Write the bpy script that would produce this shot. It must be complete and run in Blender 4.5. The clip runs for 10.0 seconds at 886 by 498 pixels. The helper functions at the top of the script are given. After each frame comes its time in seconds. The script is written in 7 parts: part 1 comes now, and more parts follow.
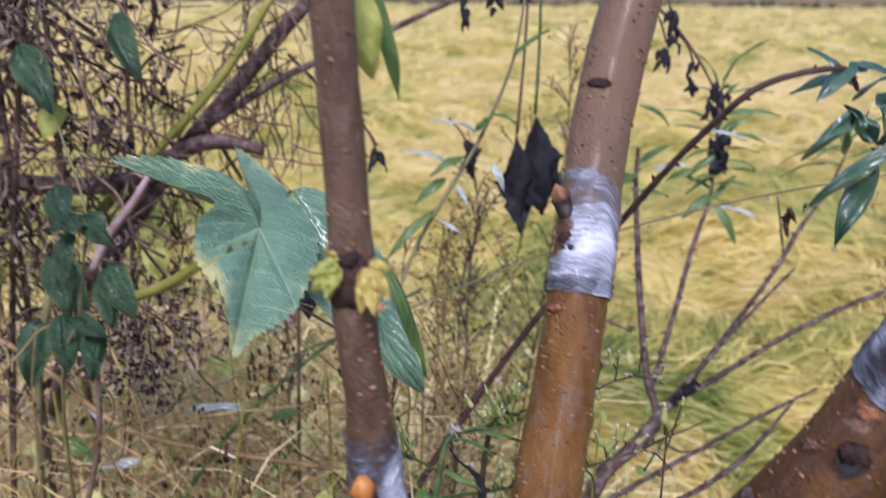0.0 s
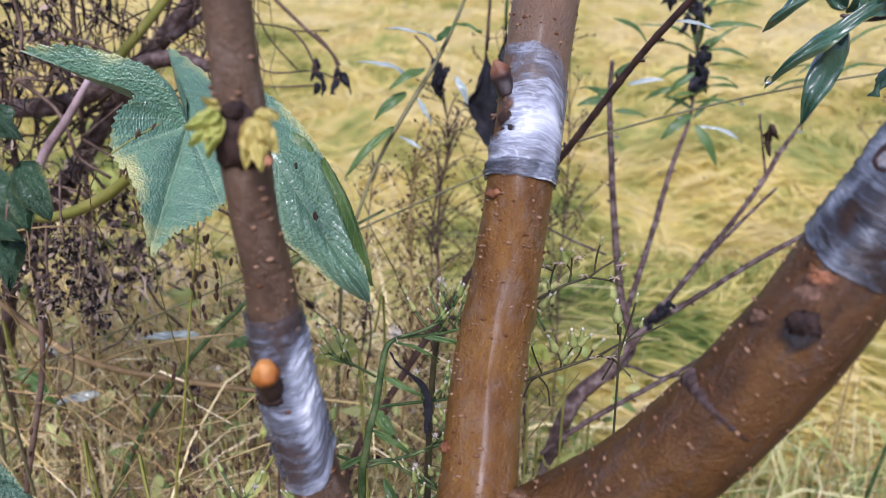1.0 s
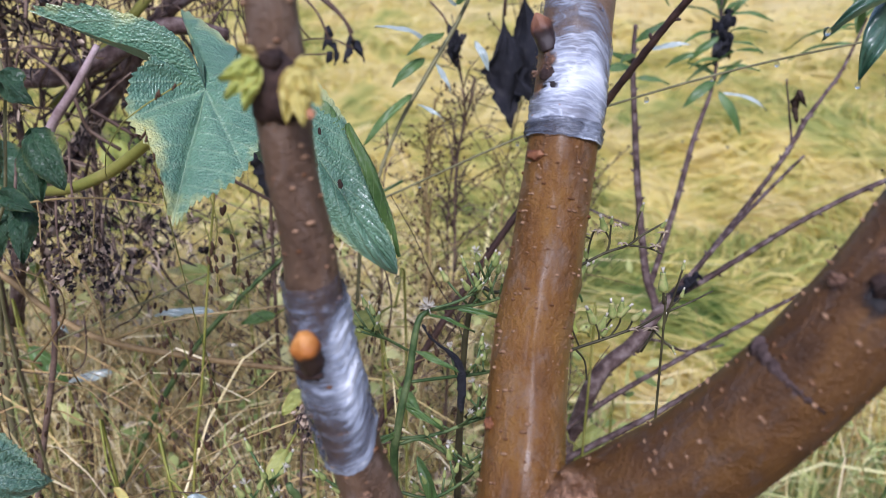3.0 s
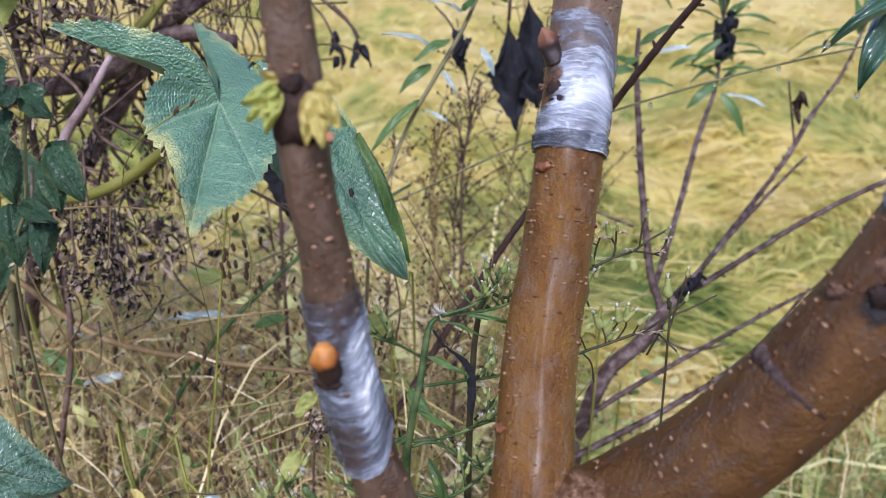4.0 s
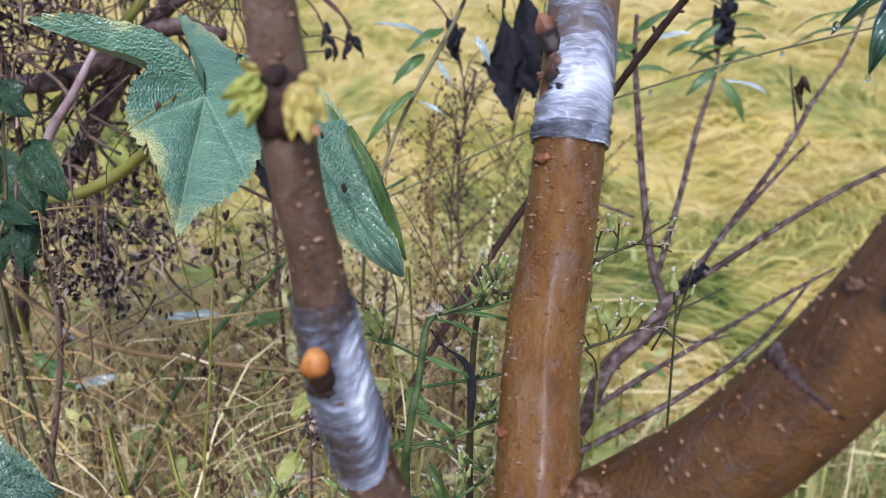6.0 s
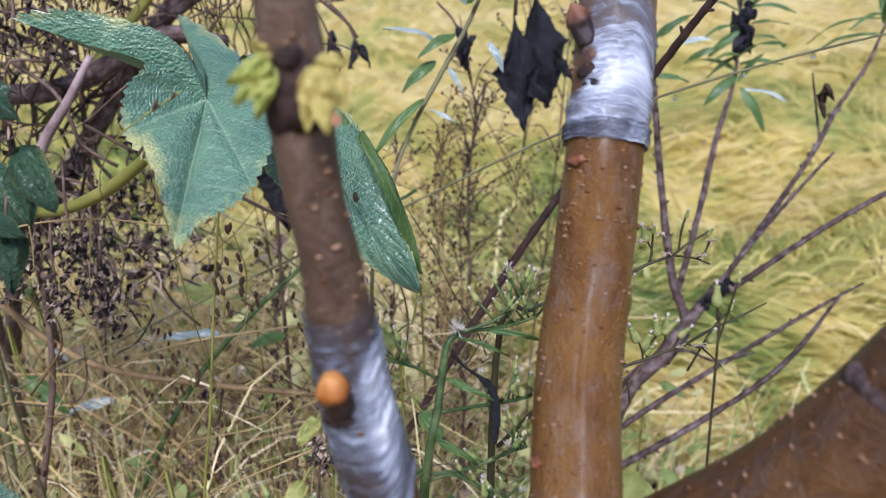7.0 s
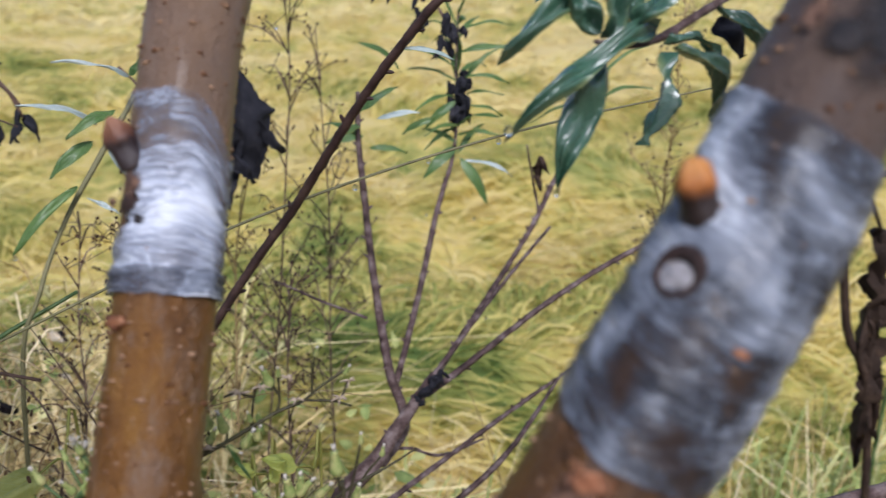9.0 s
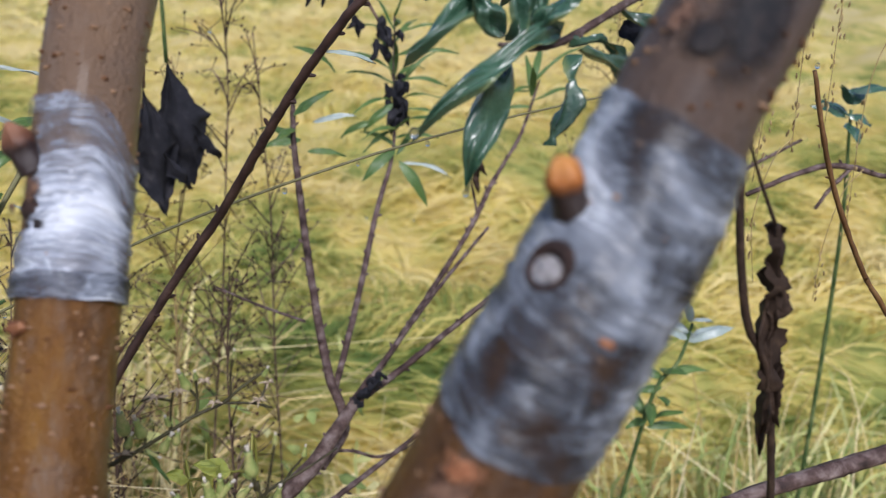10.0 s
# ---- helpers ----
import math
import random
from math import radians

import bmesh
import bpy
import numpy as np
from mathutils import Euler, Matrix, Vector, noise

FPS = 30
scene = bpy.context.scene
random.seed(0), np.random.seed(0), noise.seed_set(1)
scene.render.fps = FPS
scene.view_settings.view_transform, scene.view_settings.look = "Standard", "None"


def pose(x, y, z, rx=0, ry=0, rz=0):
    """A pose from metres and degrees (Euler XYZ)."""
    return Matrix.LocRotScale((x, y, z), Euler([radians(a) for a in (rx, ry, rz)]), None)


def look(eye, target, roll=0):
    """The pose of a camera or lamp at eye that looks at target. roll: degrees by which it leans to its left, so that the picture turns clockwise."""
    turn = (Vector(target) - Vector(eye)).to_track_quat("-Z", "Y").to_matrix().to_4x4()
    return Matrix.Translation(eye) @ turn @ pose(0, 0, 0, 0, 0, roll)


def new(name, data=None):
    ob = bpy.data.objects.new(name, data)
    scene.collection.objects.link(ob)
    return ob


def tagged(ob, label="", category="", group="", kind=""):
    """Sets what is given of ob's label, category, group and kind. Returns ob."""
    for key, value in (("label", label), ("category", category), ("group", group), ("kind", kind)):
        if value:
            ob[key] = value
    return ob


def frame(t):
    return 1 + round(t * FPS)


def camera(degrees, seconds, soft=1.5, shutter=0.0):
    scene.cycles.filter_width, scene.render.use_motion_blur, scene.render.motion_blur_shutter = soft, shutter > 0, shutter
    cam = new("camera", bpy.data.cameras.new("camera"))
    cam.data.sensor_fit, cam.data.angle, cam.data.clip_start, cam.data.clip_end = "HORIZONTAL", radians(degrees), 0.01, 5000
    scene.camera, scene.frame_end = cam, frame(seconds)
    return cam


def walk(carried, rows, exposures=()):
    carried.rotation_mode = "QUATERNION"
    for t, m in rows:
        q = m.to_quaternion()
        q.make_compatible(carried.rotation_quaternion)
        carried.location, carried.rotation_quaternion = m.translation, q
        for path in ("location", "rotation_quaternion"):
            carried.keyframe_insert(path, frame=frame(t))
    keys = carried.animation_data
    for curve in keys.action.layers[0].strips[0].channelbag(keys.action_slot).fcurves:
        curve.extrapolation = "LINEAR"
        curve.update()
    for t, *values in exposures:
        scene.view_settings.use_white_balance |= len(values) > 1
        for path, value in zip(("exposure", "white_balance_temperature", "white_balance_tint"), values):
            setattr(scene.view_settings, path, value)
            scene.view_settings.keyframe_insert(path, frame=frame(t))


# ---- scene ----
cam = camera(55.4, 10.0, soft=0.9, shutter=0.5)
cam.data.dof.use_dof = True
cam.data.dof.focus_distance = 0.56
cam.data.dof.aperture_fstop = 8.2
# seconds, place in metres, turn in degrees
PATH = [
    (0.0, 0.0000, -0.0000, 1.4000, 72.00, -0.50, 0.00),
    (0.5, 0.0340, 0.0208, 1.3621, 70.20, -0.27, -0.29),
    (1.0, 0.0413, 0.0253, 1.3447, 69.27, 0.23, -0.20),
    (1.5, 0.0336, 0.0346, 1.3369, 68.62, 0.27, -0.25),
    (2.0, 0.0272, 0.0439, 1.3323, 68.24, 0.38, -0.40),
    (2.5, 0.0221, 0.0504, 1.3250, 67.98, 0.45, -0.39),
    (4.0, 0.0164, 0.0383, 1.3415, 67.49, 1.16, -0.25),
    (4.5, 0.0047, 0.0373, 1.3289, 67.34, 0.95, -0.25),
    (5.0, 0.0028, 0.0408, 1.3294, 67.04, 0.66, -0.20),
    (5.5, 0.0215, 0.0516, 1.3398, 66.67, 1.44, -0.44),
    (7.0, 0.0048, 0.0930, 1.3182, 68.18, 2.22, -0.85),
    (7.5, 0.0325, 0.1642, 1.3103, 68.84, 2.72, -1.51),
    (8.0, 0.0606, 0.1921, 1.3167, 69.43, 2.30, -6.14),
    (8.5, 0.1080, 0.1950, 1.3304, 69.89, 0.49, -10.44),
    (9.0, 0.1184, 0.1817, 1.3339, 70.57, -0.32, -14.05),
    (9.5, 0.1313, 0.1760, 1.3356, 70.78, -0.39, -15.96),
    (10.0, 0.1377, 0.1701, 1.3346, 70.80, -0.37, -17.00),
]
walk(cam, [(t, pose(x, y, z, rx, ry, rz)) for t, x, y, z, rx, ry, rz in PATH],
     exposures=[(0.0, 0.15, 5850, 28), (1.0, 0.19, 5800, 25), (2.5, 0.20, 5700, 22), (5.7, 0.20, 5700, 20), (7.5, 0.16, 5700, 20), (8.5, 0.05, 5850, 18), (10.0, 0.0, 6150, 15)])

# world and light: a bright overcast autumn day
world = bpy.data.worlds.new("sky")
scene.world = world
world.use_nodes = True
wn = world.node_tree.nodes
sky = wn.new("ShaderNodeTexSky")
sky.sky_type = "NISHITA"
sky.sun_disc = False
sky.sun_elevation = radians(48)
sky.sun_rotation = radians(184)
sky.air_density, sky.dust_density, sky.ozone_density = 1.0, 1.6, 1.6
wn["Background"].inputs["Strength"].default_value = 0.125
world.node_tree.links.new(sky.outputs["Color"], wn["Background"].inputs["Color"])
sun = new("sun", bpy.data.lights.new("sun", "SUN"))
sun.data.energy, sun.data.angle, sun.data.color = 3.9, radians(20), (1.0, 0.975, 0.94)
sun.matrix_world = look((-0.3, -3.2, 5.2), (0, 1.0, 0.6))


# ---- materials ----
def ramp(nt, fac, stops):
    r = nt.nodes.new("ShaderNodeValToRGB")
    els = r.color_ramp.elements
    while len(els) < len(stops):
        els.new(0.5)
    for e, (p, c) in zip(els, stops):
        e.position, e.color = p, (*c, 1)
    nt.links.new(fac, r.inputs["Fac"])
    return r.outputs["Color"]


def noise_tex(nt, vec, scale, detail=4.0, rough=0.55, dist=0.0):
    n = nt.nodes.new("ShaderNodeTexNoise")
    n.inputs["Scale"].default_value, n.inputs["Detail"].default_value = scale, detail
    n.inputs["Roughness"].default_value, n.inputs["Distortion"].default_value = rough, dist
    nt.links.new(vec, n.inputs["Vector"])
    return n.outputs["Fac"]


def scaled(nt, vec, s):
    m = nt.nodes.new("ShaderNodeVectorMath")
    m.operation = "MULTIPLY"
    nt.links.new(vec, m.inputs[0])
    m.inputs[1].default_value = s
    return m.outputs["Vector"]


def calc(nt, op, a, b=None, clamp=False):
    m = nt.nodes.new("ShaderNodeMath")
    m.operation, m.use_clamp = op, clamp
    for i, v in enumerate((a, b)):
        if v is None:
            continue
        if isinstance(v, (int, float)):
            m.inputs[i].default_value = v
        else:
            nt.links.new(v, m.inputs[i])
    return m.outputs[0]


def blend(nt, fac, a, b, mode="MIX"):
    m = nt.nodes.new("ShaderNodeMix")
    m.data_type, m.blend_type = "RGBA", mode
    for i, v in ((0, fac), (6, a), (7, b)):
        if isinstance(v, (int, float)):
            m.inputs[i].default_value = v
        elif isinstance(v, tuple):
            m.inputs[i].default_value = (*v, 1)
        else:
            nt.links.new(v, m.inputs[i])
    return m.outputs[2]


def begin(name):
    m = bpy.data.materials.new(name)
    m.use_nodes = True
    nt = m.node_tree
    return m, nt, nt.nodes["Principled BSDF"]


def coords(nt, along=False):
    if along:
        a = nt.nodes.new("ShaderNodeAttribute")
        a.attribute_name = "along"
        return a.outputs["Vector"]
    return nt.nodes.new("ShaderNodeTexCoord").outputs["Object"]


def relief(nt, bsdf, height, strength, distance):
    b = nt.nodes.new("ShaderNodeBump")
    b.inputs["Strength"].default_value, b.inputs["Distance"].default_value = strength, distance
    nt.links.new(height, b.inputs["Height"])
    nt.links.new(b.outputs["Normal"], bsdf.inputs["Normal"])


def plain(name, stops, scale, rough=0.6, fine=None, bump=0.3, depth=0.001, stretch=None, vary=0.0, thin=0.0, spec=0.25):
    """Colours by broad noise, a fine grain over them, relief, a shift from piece to piece and, for leaves, light passing through."""
    m, nt, bsdf = begin(name)
    vec = coords(nt)
    if stretch:
        vec = scaled(nt, vec, stretch)
    big = noise_tex(nt, vec, scale)
    small = noise_tex(nt, vec, fine or scale * 9, 6.0, 0.65)
    fac = calc(nt, "ADD", calc(nt, "MULTIPLY", big, 0.7), calc(nt, "MULTIPLY", small, 0.3))
    if vary:
        g = nt.nodes.new("ShaderNodeNewGeometry")
        fac = calc(nt, "ADD", fac, calc(nt, "MULTIPLY", calc(nt, "SUBTRACT", g.outputs["Random Per Island"], 0.5), vary), True)
    col = ramp(nt, fac, stops)
    nt.links.new(col, bsdf.inputs["Base Color"])
    bsdf.inputs["Roughness"].default_value = rough
    bsdf.inputs["Specular IOR Level"].default_value = spec
    relief(nt, bsdf, small, bump, depth)
    if thin:
        tr = nt.nodes.new("ShaderNodeBsdfTranslucent")
        nt.links.new(col, tr.inputs["Color"])
        mx = nt.nodes.new("ShaderNodeMixShader")
        mx.inputs[0].default_value = thin
        nt.links.new(bsdf.outputs[0], mx.inputs[1])
        nt.links.new(tr.outputs[0], mx.inputs[2])
        nt.links.new(mx.outputs[0], nt.nodes["Material Output"].inputs["Surface"])
    return m


def bark_material(name, dark, mid, light, grey, wet, graft=9.0):
    """Smooth young bark: soft mottling, faint runs along the limb, a greyish skin that is part weathering and part
    sheen put into the colour, pocks and a wet sheen. Past the length graft it is the greyer wood of the scion.
    """
    m, nt, bsdf = begin(name)
    al = coords(nt, True)
    streak = noise_tex(nt, scaled(nt, al, (16, 150, 150)), 1.0, 5.0, 0.6, 0.5)
    mott = noise_tex(nt, scaled(nt, al, (95, 130, 130)), 1.0, 7.0, 0.62, 0.6)
    broad = noise_tex(nt, scaled(nt, al, (22, 40, 40)), 1.0, 3.0, 0.5, 0.3)
    grain = noise_tex(nt, scaled(nt, al, (700, 900, 900)), 1.0, 4.0, 0.7)
    fac = calc(nt, "ADD", calc(nt, "ADD", calc(nt, "MULTIPLY", streak, 0.16), calc(nt, "MULTIPLY", mott, 0.28)), calc(nt, "ADD", calc(nt, "MULTIPLY", broad, 0.42), calc(nt, "MULTIPLY", grain, 0.14)))
    col = ramp(nt, fac, [(0.36, dark), (0.49, mid), (0.64, light)])
    # grey mottle: weathered skin, with some of the wet bark's sheen in its colour
    film = noise_tex(nt, scaled(nt, al, (45, 90, 90)), 1.0, 8.0, 0.72, 0.5)
    col = blend(nt, calc(nt, "MULTIPLY", calc(nt, "SUBTRACT", film, 0.50, True), 4.2, True), col, grey)
    sep = nt.nodes.new("ShaderNodeSeparateXYZ")
    nt.links.new(al, sep.inputs[0])
    scion = calc(nt, "MULTIPLY", calc(nt, "ADD", calc(nt, "SUBTRACT", sep.outputs[0], graft), calc(nt, "MULTIPLY", mott, 0.02)), 30.0, True)
    col = blend(nt, calc(nt, "MULTIPLY", scion, 0.72), col, grey)
    speck = noise_tex(nt, scaled(nt, al, (420, 420, 420)), 1.0, 3.0, 0.55)
    col = blend(nt, calc(nt, "MULTIPLY", calc(nt, "SUBTRACT", speck, 0.63, True), 3.0, True), col, dark)
    nt.links.new(col, bsdf.inputs["Base Color"])
    rr = calc(nt, "ADD", calc(nt, "MULTIPLY", mott, 0.45), 0.44 - wet)
    # rain has left a thin wet skin in long runs down the limb
    run = noise_tex(nt, scaled(nt, al, (7, 70, 70)), 1.0, 6.0, 0.65, 0.4)
    skin = calc(nt, "MULTIPLY", calc(nt, "SUBTRACT", run, 0.40, True), 1.7 * (wet + 0.1) / 0.4, True)
    nt.links.new(skin, bsdf.inputs["Coat Weight"])
    bsdf.inputs["Coat Roughness"].default_value = 0.24
    nt.links.new(rr, bsdf.inputs["Roughness"])
    bsdf.inputs["Specular IOR Level"].default_value = 0.30
    h = calc(nt, "ADD", calc(nt, "ADD", calc(nt, "MULTIPLY", mott, 0.6), calc(nt, "MULTIPLY", grain, 0.30)), calc(nt, "MULTIPLY", speck, 0.45))
    relief(nt, bsdf, h, 1.0, 0.0030)
    return m


def tape_material(name, clear, haze, milk, bright, thin=0.45, streak=0.30, size=46.0, blot=1.15):
    """Thin stretched plastic film in several turns. The film attribute runs from clear, where it clings to the bark, to
    cloudy, where layers trap air;
    bright sides set by facing angle put light into its colour. Fine stretch lines run round the limb."""
    m, nt, bsdf = begin(name)
    al = coords(nt, True)
    at = nt.nodes.new("ShaderNodeAttribute")
    at.attribute_name = "film"
    cloud = noise_tex(nt, scaled(nt, al, (size, size, size)), 1.0, 2.5, 0.5, 0.6)
    turns = noise_tex(nt, scaled(nt, al, (210, 18, 18)), 1.0, 4.0, 0.6, 0.6)
    line = noise_tex(nt, scaled(nt, al, (1000, 30, 30)), 1.0, 3.0, 0.55, 0.8)
    fold = noise_tex(nt, scaled(nt, al, (110, 24, 24)), 1.0, 3.0, 0.55, 1.4)
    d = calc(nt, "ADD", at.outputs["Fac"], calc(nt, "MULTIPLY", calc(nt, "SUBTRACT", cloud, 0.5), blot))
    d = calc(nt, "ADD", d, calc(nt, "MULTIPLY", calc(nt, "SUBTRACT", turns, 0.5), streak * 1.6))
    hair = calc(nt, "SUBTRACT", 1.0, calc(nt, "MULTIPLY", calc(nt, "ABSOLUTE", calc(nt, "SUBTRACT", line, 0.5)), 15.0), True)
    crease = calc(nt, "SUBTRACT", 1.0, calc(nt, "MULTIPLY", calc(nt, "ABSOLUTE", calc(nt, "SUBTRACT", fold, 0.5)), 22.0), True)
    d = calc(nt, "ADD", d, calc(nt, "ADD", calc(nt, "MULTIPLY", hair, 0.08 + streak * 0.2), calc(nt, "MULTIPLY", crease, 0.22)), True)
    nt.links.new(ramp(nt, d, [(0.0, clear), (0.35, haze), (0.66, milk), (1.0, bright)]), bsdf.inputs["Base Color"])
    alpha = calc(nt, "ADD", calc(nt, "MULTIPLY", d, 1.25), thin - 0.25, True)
    nt.links.new(alpha, bsdf.inputs["Alpha"])
    bsdf.inputs["Roughness"].default_value = 0.40
    bsdf.inputs["Specular IOR Level"].default_value = 0.32
    wrinkle = noise_tex(nt, scaled(nt, al, (700, 34, 34)), 1.0, 4.0, 0.6, 0.7)
    h = calc(nt, "ADD", calc(nt, "MULTIPLY", turns, 0.5), calc(nt, "ADD", calc(nt, "MULTIPLY", wrinkle, 0.55), calc(nt, "MULTIPLY", crease, 0.35)))
    relief(nt, bsdf, h, 0.5, 0.0009)
    return m


def leaf_material(name, deep, mid, edge, rough=0.42, veins=26.0, coat=0.1, thin=0.2, blue=0.0, pucker=0.0, rib_tint=0.5):
    """Leaf blade: along.x runs base to tip (0..1), along.y across (-1..1). Pale ribs, quilted relief, yellowing margin."""
    m, nt, bsdf = begin(name)
    al = coords(nt, True)
    sep = nt.nodes.new("ShaderNodeSeparateXYZ")
    nt.links.new(al, sep.inputs[0])
    u, v = sep.outputs[0], calc(nt, "ABSOLUTE", sep.outputs[1])
    ob = coords(nt)
    big = noise_tex(nt, ob, 24.0, 5.0, 0.6)
    quilt = noise_tex(nt, ob, 420.0, 3.0, 0.6, 0.4)
    col = ramp(nt, calc(nt, "ADD", calc(nt, "MULTIPLY", big, 0.75), calc(nt, "MULTIPLY", quilt, 0.25)), [(0.34, deep), (0.62, mid)])
    margin = calc(nt, "MULTIPLY", calc(nt, "SUBTRACT", calc(nt, "ADD", v, calc(nt, "MULTIPLY", big, 1.3)), 1.50, True), 3.5, True)
    col = blend(nt, margin, col, edge)
    saw = calc(nt, "FRACT", calc(nt, "MULTIPLY", calc(nt, "SUBTRACT", u, calc(nt, "MULTIPLY", v, 0.28)), veins * 0.36))
    rib = calc(nt, "SUBTRACT", 1.0, calc(nt, "MULTIPLY", calc(nt, "ABSOLUTE", calc(nt, "SUBTRACT", saw, 0.5)), 26.0 / max(1.0, veins * 0.1)), True)
    mid_rib = calc(nt, "SUBTRACT", 1.0, calc(nt, "MULTIPLY", v, 34.0), True)
    ribs = calc(nt, "MAXIMUM", sep.outputs[2], calc(nt, "MAXIMUM", mid_rib, calc(nt, "MULTIPLY", rib, 0.0 if pucker > 0.0025 else 0.55)))
    col = blend(nt, calc(nt, "MULTIPLY", ribs, rib_tint), col, (0.34, 0.44, 0.26))
    # flat tint that puts the sky's bluish sheen into the blade colour
    if blue:
        col = blend(nt, blue, col, (0.33, 0.48, 0.42))
    nt.links.new(col, bsdf.inputs["Base Color"])
    bsdf.inputs["Roughness"].default_value = rough
    bsdf.inputs["Coat Weight"].default_value, bsdf.inputs["Coat Roughness"].default_value = coat, 0.2
    if pucker:
        cx = nt.nodes.new("ShaderNodeCombineXYZ")
        nt.links.new(calc(nt, "MULTIPLY", calc(nt, "ADD", u, calc(nt, "MULTIPLY", v, 0.10)), 100.0), cx.inputs[0])
        nt.links.new(calc(nt, "MULTIPLY", sep.outputs[1], 9.0), cx.inputs[1])
        fold = noise_tex(nt, cx.outputs[0], 1.0, 3.0, 0.6, 0.7)
        vor = nt.nodes.new("ShaderNodeTexVoronoi")
        vor.feature = "SMOOTH_F1"
        vor.inputs["Scale"].default_value, vor.inputs["Smoothness"].default_value = 560.0, 0.5
        nt.links.new(ob, vor.inputs["Vector"])
        cell = calc(nt, "SUBTRACT", 1.0, vor.outputs["Distance"])
        relief(nt, bsdf, calc(nt, "ADD", calc(nt, "MULTIPLY", fold, 0.7), calc(nt, "ADD", calc(nt, "MULTIPLY", cell, 0.75), calc(nt, "MULTIPLY", ribs, -0.5))), 1.0, pucker)
    else:
        relief(nt, bsdf, calc(nt, "ADD", quilt, calc(nt, "MULTIPLY", ribs, 0.8)), 0.6, 0.0012)
    tr = nt.nodes.new("ShaderNodeBsdfTranslucent")
    nt.links.new(col, tr.inputs["Color"])
    mx = nt.nodes.new("ShaderNodeMixShader")
    mx.inputs[0].default_value = thin
    nt.links.new(bsdf.outputs[0], mx.inputs[1])
    nt.links.new(tr.outputs[0], mx.inputs[2])
    nt.links.new(mx.outputs[0], nt.nodes["Material Output"].inputs["Surface"])
    return m


def rice_material(name):
    m, nt, bsdf = begin(name)
    ob = coords(nt)
    g = nt.nodes.new("ShaderNodeNewGeometry")
    big = noise_tex(nt, scaled(nt, ob, (1.0, 1.0, 0.3)), 0.9, 4.0, 0.55, 0.5)
    mid = noise_tex(nt, scaled(nt, ob, (1.0, 1.0, 0.3)), 4.0, 3.0, 0.6)
    tuft = noise_tex(nt, scaled(nt, ob, (1.0, 0.8, 0.3)), 11.0, 3.0, 0.6, 0.4)
    mid = calc(nt, "ADD", mid, calc(nt, "MULTIPLY", calc(nt, "SUBTRACT", tuft, 0.5), 0.55))
    fac = calc(nt, "ADD", calc(nt, "ADD", calc(nt, "MULTIPLY", calc(nt, "SUBTRACT", big, 0.48), 1.55), calc(nt, "ADD", calc(nt, "MULTIPLY", mid, 0.95), 0.005)),
               calc(nt, "MULTIPLY", calc(nt, "SUBTRACT", g.outputs["Random Per Island"], 0.5), 0.34), True)
    sy = nt.nodes.new("ShaderNodeSeparateXYZ")
    nt.links.new(ob, sy.inputs[0])
    # hazy paleness of the far field put into the colour; near rice is greener
    ripe = nt.nodes.new("ShaderNodeMapRange")
    ripe.inputs["From Min"].default_value, ripe.inputs["From Max"].default_value = -6.4, -1.0
    ripe.inputs["To Min"].default_value, ripe.inputs["To Max"].default_value = -0.03, 0.18
    nt.links.new(sy.outputs[1], ripe.inputs["Value"])
    fac = calc(nt, "ADD", fac, ripe.outputs[0], True)
    col = ramp(nt, fac, [(0.18, (0.17, 0.25, 0.07)), (0.36, (0.48, 0.49, 0.15)), (0.56, (0.77, 0.66, 0.24)), (0.80, (0.85, 0.74, 0.39))])
    nt.links.new(col, bsdf.inputs["Base Color"])
    bsdf.inputs["Roughness"].default_value = 0.8
    bsdf.inputs["Specular IOR Level"].default_value = 0.12
    tr = nt.nodes.new("ShaderNodeBsdfTranslucent")
    nt.links.new(col, tr.inputs["Color"])
    mx = nt.nodes.new("ShaderNodeMixShader")
    mx.inputs[0].default_value = 0.52
    nt.links.new(bsdf.outputs[0], mx.inputs[1])
    nt.links.new(tr.outputs[0], mx.inputs[2])
    nt.links.new(mx.outputs[0], nt.nodes["Material Output"].inputs["Surface"])
    return m


def stain_material(name, dark, mid, size=160.0, depth=0.001, soft=2.6):
    """A dark stain that thins out into the bark around it."""
    m, nt, bsdf = begin(name)
    al = coords(nt, True)
    sep = nt.nodes.new("ShaderNodeSeparateXYZ")
    nt.links.new(al, sep.inputs[0])
    ob = coords(nt)
    n1 = noise_tex(nt, ob, size, 5.0, 0.65)
    n2 = noise_tex(nt, ob, size * 4.0, 4.0, 0.65)
    nt.links.new(ramp(nt, n1, [(0.35, dark), (0.68, mid)]), bsdf.inputs["Base Color"])
    edge = calc(nt, "SUBTRACT", calc(nt, "ADD", 0.38, calc(nt, "MULTIPLY", n1, 0.7)), sep.outputs[2])
    nt.links.new(calc(nt, "MULTIPLY", edge, soft, True), bsdf.inputs["Alpha"])
    bsdf.inputs["Roughness"].default_value = 0.6
    bsdf.inputs["Specular IOR Level"].default_value = 0.25
    relief(nt, bsdf, calc(nt, "ADD", n1, calc(nt, "MULTIPLY", n2, 0.4)), 0.8, depth)
    return m


